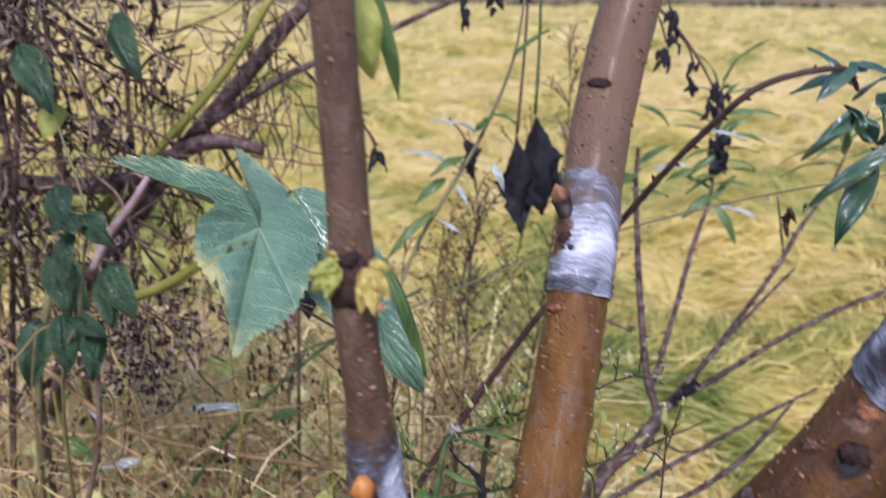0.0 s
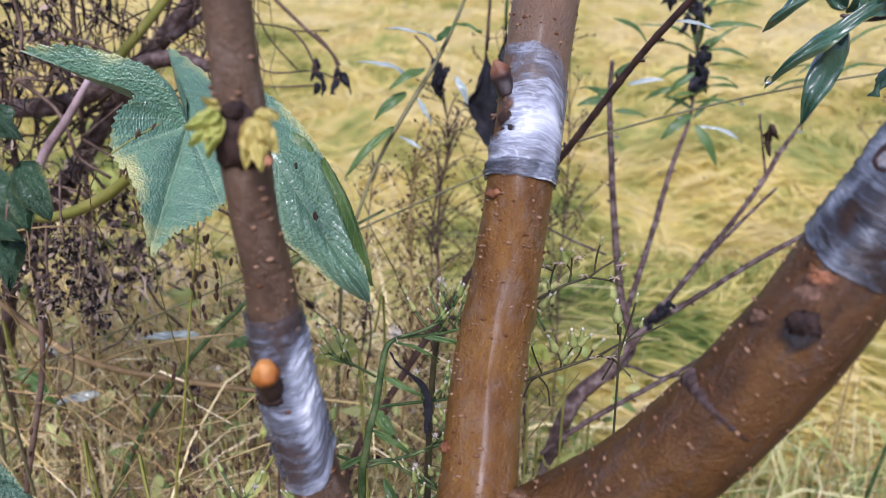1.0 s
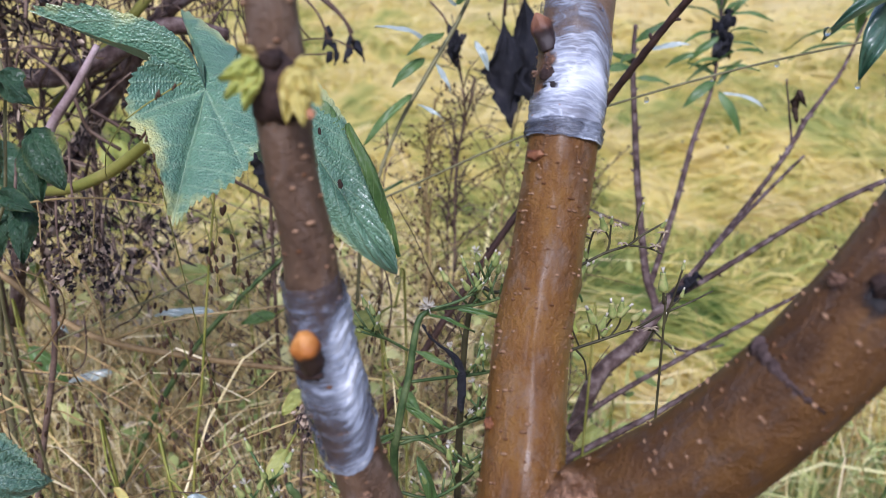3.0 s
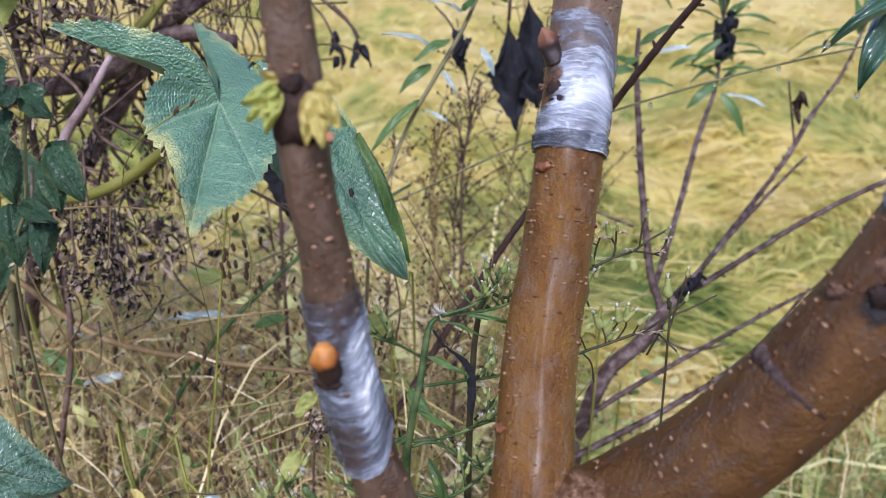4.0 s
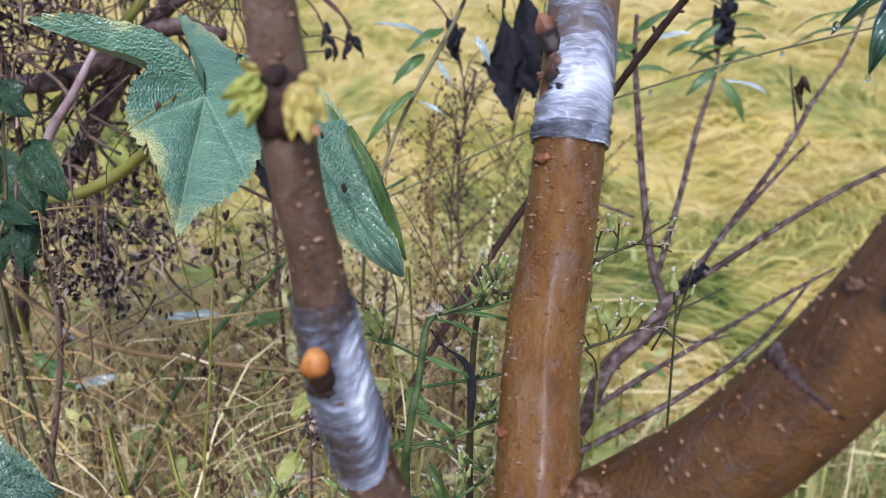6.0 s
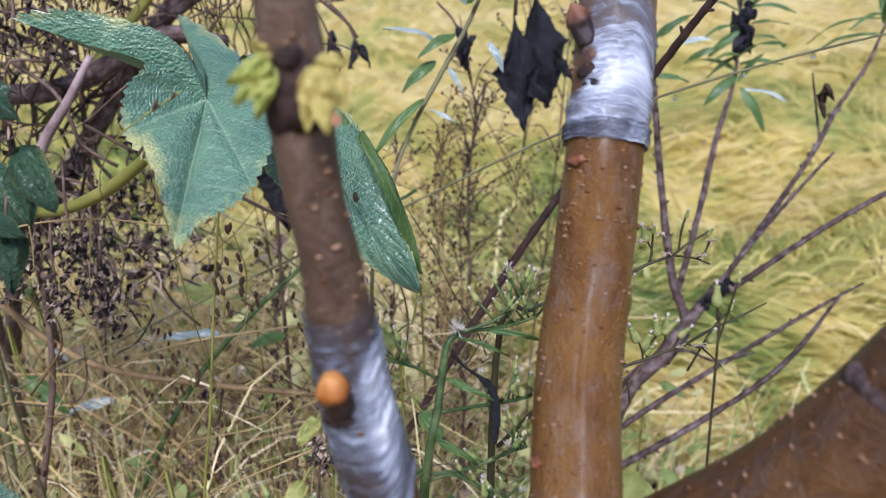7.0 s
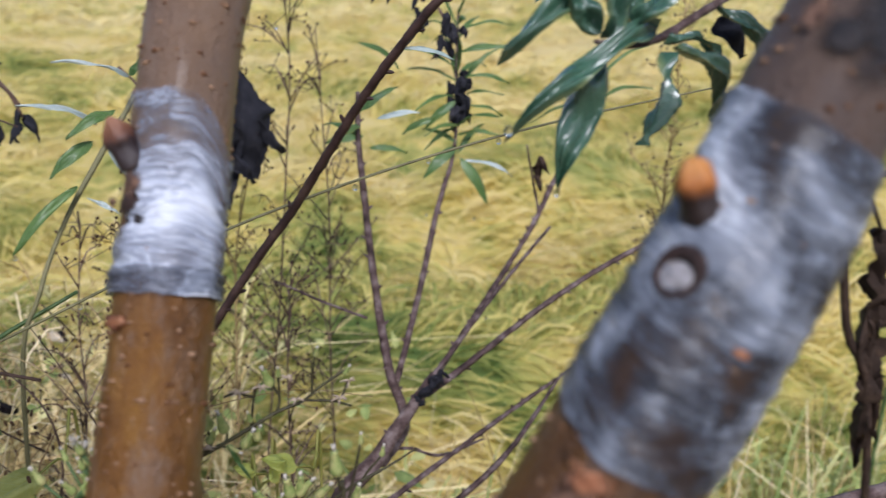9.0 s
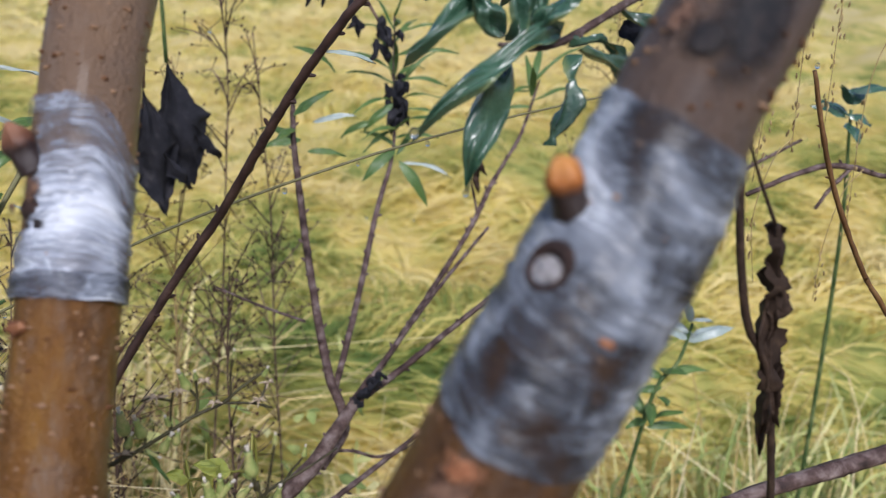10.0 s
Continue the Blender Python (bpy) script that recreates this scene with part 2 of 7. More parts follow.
ROUGH = stain_material("rough_bark", (0.045, 0.020, 0.013), (0.25, 0.145, 0.095), 240.0, 0.002)
STAIN = stain_material("stain", (0.005, 0.005, 0.007), (0.024, 0.018, 0.017))
RAW = stain_material("raw_wound", (0.17, 0.055, 0.020), (0.38, 0.18, 0.095))
BARK = bark_material("bark_orange", (0.050, 0.018, 0.004), (0.138, 0.058, 0.010), (0.205, 0.100, 0.018), (0.165, 0.112, 0.078), 0.26, 0.30)
BARK_BROWN = bark_material("bark_brown", (0.030, 0.012, 0.004), (0.080, 0.034, 0.008), (0.130, 0.060, 0.013), (0.078, 0.058, 0.050), 0.20, 0.345)
BARK_OLD = bark_material("bark_mauve", (0.050, 0.027, 0.016), (0.105, 0.061, 0.036), (0.152, 0.094, 0.056), (0.165, 0.123, 0.098), 0.12)
BARK_TWIG = plain("bark_twig", [(0.34, (0.020, 0.012, 0.011)), (0.48, (0.085, 0.052, 0.046)), (0.61, (0.19, 0.145, 0.135)), (0.76, (0.36, 0.30, 0.275))], 90, 0.5, 900, 0.9, 0.0012)
LENTICEL = plain("lenticel", [(0.3, (0.10, 0.042, 0.016)), (0.7, (0.28, 0.17, 0.100))], 300, 0.7, 1500, 0.4, 0.0004, vary=0.6)
SCAR = plain("scar", [(0.3, (0.010, 0.006, 0.006)), (0.55, (0.040, 0.022, 0.018)), (0.75, (0.12, 0.07, 0.055))], 180, 0.55, 1200, 0.7, 0.0012)
FLAKY = stain_material("flaky_bark", (0.12, 0.045, 0.018), (0.56, 0.34, 0.22), 230.0, 0.004, 1.6)


def bud_material(name, base, body, tip):
    m, nt, bsdf = begin(name)
    al = coords(nt, True)
    sep = nt.nodes.new("ShaderNodeSeparateXYZ")
    nt.links.new(al, sep.inputs[0])
    n1 = noise_tex(nt, coords(nt), 260.0, 5.0, 0.6)
    n2 = noise_tex(nt, coords(nt), 1200.0, 4.0, 0.6)
    f = calc(nt, "ADD", calc(nt, "MULTIPLY", sep.outputs[2], 0.82), calc(nt, "MULTIPLY", n1, 0.30))
    nt.links.new(ramp(nt, f, [(0.52, base), (0.72, body), (1.0, tip)]), bsdf.inputs["Base Color"])
    bsdf.inputs["Roughness"].default_value = 0.42
    relief(nt, bsdf, n2, 0.6, 0.0008)
    return m


BUD_ORANGE = bud_material("bud_orange", (0.020, 0.010, 0.008), (0.33, 0.105, 0.016), (0.52, 0.235, 0.055))
BUD_BROWN = bud_material("bud_brown", (0.022, 0.012, 0.012), (0.13, 0.050, 0.024), (0.27, 0.125, 0.066))
BUDBROWN = plain("brown_bud", [(0.3, (0.05, 0.018, 0.010)), (0.52, (0.19, 0.075, 0.035)), (0.72, (0.34, 0.17, 0.09))], 170, 0.5, 900, 0.5, 0.0008)
PALE = plain("pale_scar", [(0.3, (0.12, 0.105, 0.10)), (0.7, (0.36, 0.35, 0.36))], 240, 0.6, 1200, 0.3, 0.0005)
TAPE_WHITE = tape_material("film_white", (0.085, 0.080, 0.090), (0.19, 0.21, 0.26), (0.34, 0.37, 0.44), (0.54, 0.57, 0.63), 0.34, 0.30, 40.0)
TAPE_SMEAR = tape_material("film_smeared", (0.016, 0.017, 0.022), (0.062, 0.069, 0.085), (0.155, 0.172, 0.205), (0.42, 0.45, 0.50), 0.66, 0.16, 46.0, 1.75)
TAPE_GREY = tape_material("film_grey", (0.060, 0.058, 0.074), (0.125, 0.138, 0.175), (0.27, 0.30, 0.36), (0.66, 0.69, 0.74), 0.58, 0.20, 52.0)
LEAF_BIG = leaf_material("leaf_quilted", (0.038, 0.125, 0.058), (0.115, 0.250, 0.130), (0.52, 0.50, 0.16), 0.30, 26, 0.75, 0.12, 0.16, 0.0014, 0.50)
LEAF_LOW = leaf_material("leaf_deep_quilted", (0.016, 0.062, 0.034), (0.060, 0.150, 0.082), (0.20, 0.26, 0.10), 0.36, 26, 0.5, 0.12, 0.12, 0.0020, 0.45)
LEAF_DARK = leaf_material("leaf_glossy", (0.010, 0.046, 0.024), (0.032, 0.100, 0.052), (0.14, 0.18, 0.06), 0.26, 20, 0.9, 0.10, 0.05, 0.0005, 0.10)
LEAF_BUSH = leaf_material("leaf_dull_green", (0.008, 0.034, 0.014), (0.026, 0.076, 0.030), (0.10, 0.13, 0.04), 0.46, 20, 0.12, 0.14, 0.0, 0.0012, 0.25)
LEAF_MID = leaf_material("leaf_narrow", (0.05, 0.115, 0.030), (0.12, 0.21, 0.055), (0.22, 0.24, 0.06), 0.42, 20, 0.1, 0.28)
LEAF_YELLOW = leaf_material("leaf_yellow", (0.54, 0.45, 0.11), (0.72, 0.63, 0.22), (0.50, 0.24, 0.06), 0.5, 16, 0.05, 0.4)
LEAF_LIME = leaf_material("leaf_lime", (0.36, 0.42, 0.07), (0.54, 0.58, 0.16), (0.54, 0.45, 0.09), 0.5, 16, 0.05, 0.4)
LEAF_OLIVE = leaf_material("leaf_olive", (0.24, 0.28, 0.06), (0.42, 0.44, 0.13), (0.50, 0.42, 0.14), 0.5, 16, 0.05, 0.35)
# pale base colour stands for the sky's white sheen on wet green leaves
LEAF_SHEEN = leaf_material("leaf_white_sheen", (0.26, 0.34, 0.31), (0.52, 0.58, 0.57), (0.46, 0.50, 0.38), 0.3, 16, 0.6, 0.15)
DEAD = plain("dead_leaf", [(0.3, (0.007, 0.008, 0.012)), (0.55, (0.022, 0.022, 0.030)), (0.75, (0.070, 0.064, 0.066))], 90, 0.72, 700, 0.9, 0.003, spec=0.3)
DEAD_BROWN = plain("dead_leaf_brown", [(0.3, (0.014, 0.008, 0.006)), (0.55, (0.044, 0.026, 0.017)), (0.75, (0.11, 0.07, 0.045))], 160, 0.65, 800, 0.7, 0.002)
HUSK = plain("husk", [(0.22, (0.012, 0.009, 0.010)), (0.42, (0.065, 0.045, 0.040)), (0.57, (0.19, 0.132, 0.102)), (0.79, (0.47, 0.36, 0.27))], 90, 0.6, 700, 0.5, 0.001, vary=0.8, thin=0.15)
VINE = plain("vine", [(0.3, (0.030, 0.018, 0.015)), (0.55, (0.11, 0.070, 0.052)), (0.75, (0.28, 0.20, 0.15))], 30, 0.65, 500, 0.5, 0.001, vary=0.5)
MAUVE = plain("dry_mauve_stem", [(0.3, (0.16, 0.105, 0.10)), (0.7, (0.46, 0.36, 0.36))], 40, 0.6, 400, 0.4, 0.001)
STRAW = plain("straw", [(0.25, (0.13, 0.085, 0.035)), (0.5, (0.28, 0.20, 0.085)), (0.75, (0.46, 0.35, 0.17))], 20, 0.55, 300, 0.3, 0.0008, vary=0.4)
GREENSTEM = plain("green_stem", [(0.30, (0.018, 0.036, 0.012)), (0.5, (0.052, 0.092, 0.030)), (0.70, (0.15, 0.19, 0.075))], 60, 0.45, 400, 0.3, 0.0006, vary=0.3)
PETIOLE = plain("petiole", [(0.25, (0.11, 0.13, 0.025)), (0.5, (0.21, 0.21, 0.045)), (0.75, (0.33, 0.29, 0.09))], 30, 0.45, 400, 0.3, 0.0006)
HEADGREEN = plain("flower_head", [(0.25, (0.10, 0.14, 0.035)), (0.5, (0.22, 0.27, 0.085)), (0.75, (0.44, 0.38, 0.17))], 200, 0.5, 900, 0.3, 0.0005, vary=0.4)
FLUFF = plain("fluff", [(0.3, (0.55, 0.50, 0.42)), (0.7, (0.82, 0.78, 0.70))], 200, 0.8, 900, 0.3, 0.0005, thin=0.3)
WEEDS = plain("dry_weeds", [(0.14, (0.15, 0.092, 0.042)), (0.30, (0.46, 0.31, 0.14)), (0.46, (0.64, 0.47, 0.21)), (0.62, (0.60, 0.50, 0.20)), (0.82, (0.88, 0.75, 0.48))], 3.5, 0.7, 80, 0.2, 0.001, vary=0.85, thin=0.15, spec=0.12)
GREENWEEDS = plain("green_weeds", [(0.16, (0.14, 0.20, 0.06)), (0.40, (0.34, 0.42, 0.14)), (0.60, (0.54, 0.56, 0.22)), (0.82, (0.72, 0.68, 0.34))], 6, 0.6, 80, 0.2, 0.001, vary=0.7, thin=0.2, spec=0.15)
SEED = plain("seed", [(0.3, (0.026, 0.013, 0.008)), (0.7, (0.10, 0.055, 0.03))], 300, 0.6, 900, 0.4, 0.0005, vary=0.4)
DEADWOOD = plain("dark_cane", [(0.3, (0.018, 0.010, 0.010)), (0.55, (0.060, 0.034, 0.028)), (0.75, (0.13, 0.08, 0.06))], 60, 0.5, 600, 0.6, 0.001)
PALE_STRAW = plain("pale_straw", [(0.3, (0.36, 0.30, 0.21)), (0.7, (0.62, 0.56, 0.44))], 40, 0.6, 400, 0.3, 0.001)
FALLEN = plain("brown_stalk", [(0.3, (0.10, 0.062, 0.028)), (0.55, (0.23, 0.155, 0.070)), (0.75, (0.38, 0.28, 0.14))], 60, 0.55, 400, 0.5, 0.001)
BRACT = plain("dry_bract", [(0.3, (0.18, 0.13, 0.085)), (0.7, (0.46, 0.38, 0.28))], 200, 0.6, 600, 0.3, 0.0005)
RING = plain("ring_scar", [(0.3, (0.030, 0.018, 0.016)), (0.55, (0.082, 0.054, 0.050)), (0.75, (0.18, 0.135, 0.130))], 260, 0.55, 1200, 0.8, 0.0015)
SPRIG = plain("sprig_stem", [(0.3, (0.020, 0.016, 0.010)), (0.55, (0.055, 0.050, 0.024)), (0.75, (0.13, 0.13, 0.06))], 80, 0.5, 500, 0.4, 0.0006)
CANE = plain("orange_brown_cane", [(0.3, (0.060, 0.028, 0.012)), (0.55, (0.15, 0.078, 0.032)), (0.75, (0.27, 0.16, 0.075))], 60, 0.5, 500, 0.5, 0.001)
VINE_GREEN = plain("grey_green_stem", [(0.3, (0.09, 0.085, 0.04)), (0.55, (0.17, 0.16, 0.08)), (0.75, (0.28, 0.25, 0.14))], 40, 0.55, 500, 0.4, 0.0008)
HAY = plain("hay", [(0.16, (0.40, 0.28, 0.12)), (0.40, (0.76, 0.60, 0.28)), (0.62, (0.90, 0.76, 0.42)), (0.84, (0.80, 0.72, 0.32))], 3.0, 0.8, 60, 0.2, 0.001, vary=0.6, thin=0.15, spec=0.1)
RICE = rice_material("rice")
SOIL = plain("soil", [(0.3, (0.09, 0.062, 0.03)), (0.5, (0.20, 0.145, 0.065)), (0.7, (0.30, 0.235, 0.11))], 3, 0.85, 60, 0.6, 0.02)
HEDGE = plain("hedge", [(0.3, (0.025, 0.030, 0.018)), (0.7, (0.08, 0.085, 0.05))], 2, 0.8, 20, 0.6, 0.05)
DROP = bpy.data.materials.new("water_drop")
DROP.use_nodes = True
_d = DROP.node_tree.nodes["Principled BSDF"]
_d.inputs["Transmission Weight"].default_value, _d.inputs["Roughness"].default_value, _d.inputs["IOR"].default_value = 1.0, 0.02, 1.33


# ---- shape helpers ----
class Buf:
    """Vertices, faces and the 'along' coordinate of one mesh."""

    def __init__(self):
        self.v, self.f, self.a = [], [], []


ORIGIN = {}


def thing(name, base, label, category, group="", kind=""):
    e = new(name)
    e.empty_display_size = 0.05
    e.location = base
    ORIGIN[e.name] = Vector(base)
    return tagged(e, label, category, group, kind)


def link_mesh(name, buf, material, origin, smooth=True):
    me = bpy.data.meshes.new(name)
    o = np.array(origin, dtype=np.float64)
    v = np.array(buf.v, dtype=np.float64).reshape(-1, 3) - o
    me.from_pydata(v.tolist(), [], [list(f) for f in buf.f])
    if len(buf.a) == len(v):
        at = me.attributes.new("along", "FLOAT_VECTOR", "POINT")
        at.data.foreach_set("vector", np.array(buf.a, dtype=np.float32).ravel())
    me.materials.append(material)
    me.polygons.foreach_set("use_smooth", [smooth] * len(me.polygons))
    me.update()
    return new(name, me)


def part(name, buf, material, parent, label="", smooth=True, kind=""):
    org = ORIGIN[parent.name]
    ob = link_mesh(name, buf, material, org, smooth)
    ob.parent = parent
    ORIGIN[ob.name] = org
    return tagged(ob, label, kind=kind)


def solo(name, buf, material, base, label, category, group="", kind="", smooth=True):
    ob = link_mesh(name, buf, material, base, smooth)
    ob.location = base
    ORIGIN[ob.name] = Vector(base)
    return tagged(ob, label, category, group, kind)


def spline(pts, n):
    """Catmull-Rom through points of any width."""
    p = np.array(pts, dtype=float)
    p = np.vstack([2 * p[0] - p[1], p, 2 * p[-1] - p[-2]])
    out = []
    for i in range(1, len(p) - 2):
        for k in range(n):
            t = k / n
            a, b, c, d = p[i - 1], p[i], p[i + 1], p[i + 2]
            out.append(0.5 * (2 * b + (c - a) * t + (2 * a - 5 * b + 4 * c - d) * t * t + (3 * b - a - 3 * c + d) * t ** 3))
    out.append(p[-2])
    return np.array(out)


def frames(c):
    """Tangent and two side vectors along a line, without twist."""
    t = np.gradient(c, axis=0)
    t /= np.linalg.norm(t, axis=1)[:, None] + 1e-12
    n = np.cross(t[0], (0.0, 1.0, 0.0))
    if np.linalg.norm(n) < 0.1:
        n = np.cross(t[0], (1.0, 0.0, 0.0))
    out = []
    for k in range(len(c)):
        n = n - t[k] * np.dot(n, t[k])
        n /= np.linalg.norm(n) + 1e-12
        out.append((t[k], n, np.cross(t[k], n)))
    return out


def tube(buf, pts, seg=8, sub=4, radius=None, swell=None, cap=True, start=0.0):
    """A round limb along pts of (x, y, z, r). swell(s, angle) adds to the radius."""
    p = np.array(pts, dtype=float)
    if p.shape[1] == 3:
        p = np.hstack([p, np.full((len(p), 1), radius)])
    c = spline(p, sub) if sub > 1 else p
    fr = frames(c[:, :3])
    s = np.concatenate([[0], np.cumsum(np.linalg.norm(np.diff(c[:, :3], axis=0), axis=1))]) + start
    b0 = len(buf.v)
    for k in range(len(c)):
        _, n, m = fr[k]
        for j in range(seg):
            a = 2 * math.pi * j / seg
            r = max(c[k, 3], 1e-5) + (swell(s[k], a) if swell else 0.0)
            buf.v.append(c[k, :3] + r * (math.cos(a) * n + math.sin(a) * m))
            buf.a.append((s[k], c[k, 3] * math.cos(a), c[k, 3] * math.sin(a)))
    for k in range(len(c) - 1):
        for j in range(seg):
            q = b0 + k * seg
            buf.f.append((q + j, q + (j + 1) % seg, q + seg + (j + 1) % seg, q + seg + j))
    if cap:
        buf.f.append(tuple(b0 + j for j in range(seg))[::-1])
        buf.f.append(tuple(b0 + (len(c) - 1) * seg + j for j in range(seg)))
    return c, fr, s


def blob(buf, centre, axes, size, seg=12, rings=8, lump=0.0, seed=0.0):
    """A lumpy rounded body; axes: three unit vectors, size: three half lengths."""
    b0 = len(buf.v)
    ax = [Vector(a) for a in axes]
    c = Vector(centre)
    for i in range(rings + 1):
        th = math.pi * i / rings
        for j in range(seg):
            ph = 2 * math.pi * j / seg
            d = Vector((math.sin(th) * math.cos(ph), math.sin(th) * math.sin(ph), math.cos(th)))
            k = 1 + lump * noise.noise(d * 2.3 + Vector((seed, seed * 1.7, 0)))
            buf.v.append(c + k * (ax[0] * d.x * size[0] + ax[1] * d.y * size[1] + ax[2] * d.z * size[2]))
            buf.a.append((th * size[2], ph * size[0], math.sin(th) if th < math.pi / 2 else 1.0))
    for i in range(rings):
        for j in range(seg):
            q = b0 + i * seg
            buf.f.append((q + j, q + seg + j, q + seg + (j + 1) % seg, q + (j + 1) % seg))


def axes_of(direction, up=(0, 0, 1)):
    d = Vector(direction).normalized()
    s = d.cross(Vector(up))
    if s.length < 0.05:
        s = d.cross(Vector((1, 0, 0)))
    s.normalize()
    return s, d.cross(s).normalized(), d


SHAPES = {
    "ragged": lambda u: (min(1.0, u / 0.42) ** 1.25 * (1 - 0.10 * math.sin(u * 23)) if u < 0.42 else max(0.0, 1 - ((u - 0.42) / 0.58) ** 1.7) * (1 - 0.10 * math.sin(u * 23) - 0.08 * math.sin(u * 51))),
    "lance": lambda u: math.sin(math.pi * min(1.0, u ** 0.75)) ** 0.8,
    "ovate": lambda u: (math.sin(math.pi * u ** 0.62) ** 0.75) if u < 1 else 0.0,
    "broad": lambda u: (max(0.0, 1 - (2 * u - 0.80) ** 2 / 1.44) ** 0.55) * (1 - max(0.0, u - 0.72) ** 1.3 * 2.6) if u < 1 else 0.0,
}


def leaf(buf, base, tip, width, facing, shape="lance", fold=0.25, arch=0.1, serr=0.0, teeth=24, quilt=0.0, ribs=9, wave=0.0, nu=12, nv=4, seed=0.0, pleat=0.0):
    """A leaf blade from base to tip; facing: the way its upper side looks."""
    b, t = Vector(base), Vector(tip)
    d = t - b
    ln = d.length
    d.normalize()
    n = Vector(facing)
    n = (n - d * n.dot(d)).normalized()
    s = d.cross(n)
    prof = SHAPES[shape]
    b0 = len(buf.v)
    for i in range(nu + 1):
        u = i / nu
        w = 0.5 * width * max(0.0, prof(u))
        for j in range(-nv, nv + 1):
            v = j / nv
            ww = w * (1 + serr * (abs((u * teeth) % 1 - 0.5) - 0.25) * (abs(v) ** 3))
            h = -fold * abs(v) * ww + arch * ln * math.sin(math.pi * u) - arch * 0.6 * ln * u * u
            if quilt:
                ph = (u - 0.26 * abs(v)) * ribs
                h += quilt * (abs(math.sin(math.pi * ph)) ** 0.6) * min(1.0, abs(v) * 5) * (1 - abs(v) ** 6)
                h -= quilt * 1.2 * max(0.0, 1 - abs(v) * 7)
                h += quilt * 0.5 * noise.noise(Vector((u * 40 + seed, v * 18, seed))) + quilt * 0.6 * math.sin(u * ln * 1500 + abs(v) * 9 + 4 * noise.noise(Vector((u * 12, v * 5, seed))))
            if wave:
                h += wave * noise.noise(Vector((u * 3.0 + seed, v * 1.4, seed * 2)))
            if pleat:
                h += pleat * math.sin(v * 8 + 2.5 * noise.noise(Vector((u * 2.5, v, seed)))) * math.sin(math.pi * min(1.0, u * 1.1 + 0.05))
            p = b + d * (u * ln) + s * (v * ww) + n * h
            buf.v.append(p)
            buf.a.append((u, v, 0.0))
    row = 2 * nv + 1
    for i in range(nu):
        for j in range(row - 1):
            q = b0 + i * row + j
            buf.f.append((q, q + 1, q + row + 1, q + row))


def waves(x, y, scale, seed, n=6):
    """Smooth pseudo-random field in about -1..1 by summed sines."""
    rng = np.random.RandomState(seed)
    out = np.zeros_like(x)
    for _ in range(n):
        a, k, ph = rng.uniform(0, 2 * math.pi), rng.uniform(0.6, 1.8) / scale, rng.uniform(0, 6.28)
        out += np.sin((x * math.cos(a) + y * math.sin(a)) * k * 2 * math.pi / 2.0 + ph)
    return out / n * 1.6


def ribbons(rows, width, toss=0.35):
    """Many blades at once. rows: (n, k, 3) centre lines, width: (n, k). Returns a Buf-like with arrays."""
    n, k, _ = rows.shape
    t = np.gradient(rows, axis=1)
    side = np.cross(t, np.array((0.0, 0.0, 1.0)) + toss * np.random.RandomState(5).normal(size=(n, 1, 3)))
    side /= np.linalg.norm(side, axis=2, keepdims=True) + 1e-9
    a, b = rows - side * width[..., None] / 2, rows + side * width[..., None] / 2
    v = np.stack([a, b], axis=2).reshape(-1, 3)
    i = np.arange(n)[:, None] * (2 * k) + np.arange(k - 1)[None, :] * 2
    f = np.stack([i, i + 1, i + 3, i + 2], axis=-1).reshape(-1, 4)
    buf = Buf()
    buf.v, buf.f = v, f.tolist()
    return buf


GRADE = lambda x, y: np.where(y < 1.15, 0.0, np.where(y < 1.6, -(y - 1.15) * 0.45, -0.2))


# ---- ground, field and distance ----
def build_ground():
    b = Buf()
    xs = [-900, -120, -30, -8, -4, -2, -1, -0.5, 0, 0.5, 1, 2, 4, 8, 30, 120, 900]
    ys = [-900, -100, -20, -5, -2, -1, 0, 0.6, 1.15, 1.3, 1.45, 1.6, 2.2, 4, 9, 25, 120, 900]
    for y in ys:
        for x in xs:
            z = float(GRADE(np.array(x), np.array(y))) + (0.02 * noise.noise(Vector((x * 2, y * 2, 0))) if abs(x) < 9 and abs(y) < 9 else 0)
            b.v.append((x, y, z))
    w = len(xs)
    for j in range(len(ys) - 1):
        for i in range(w - 1):
            b.f.append((j * w + i, j * w + i + 1, j * w + w + i + 1, j * w + w + i))
    solo("ground", b, SOIL, (0, 0, 0), "bare brown earth of the field bank", "ground", kind="structure")


def canopy(x, y):
    near = np.clip((y - 1.35) / 0.5, 0, 1)
    return 0.10 + 0.36 * near + 0.085 * waves(x, y * 1.5, 0.8, 11) + 0.05 * waves(x, y, 2.4, 12) + 0.035 * waves(x, y * 1.8, 0.33, 14)


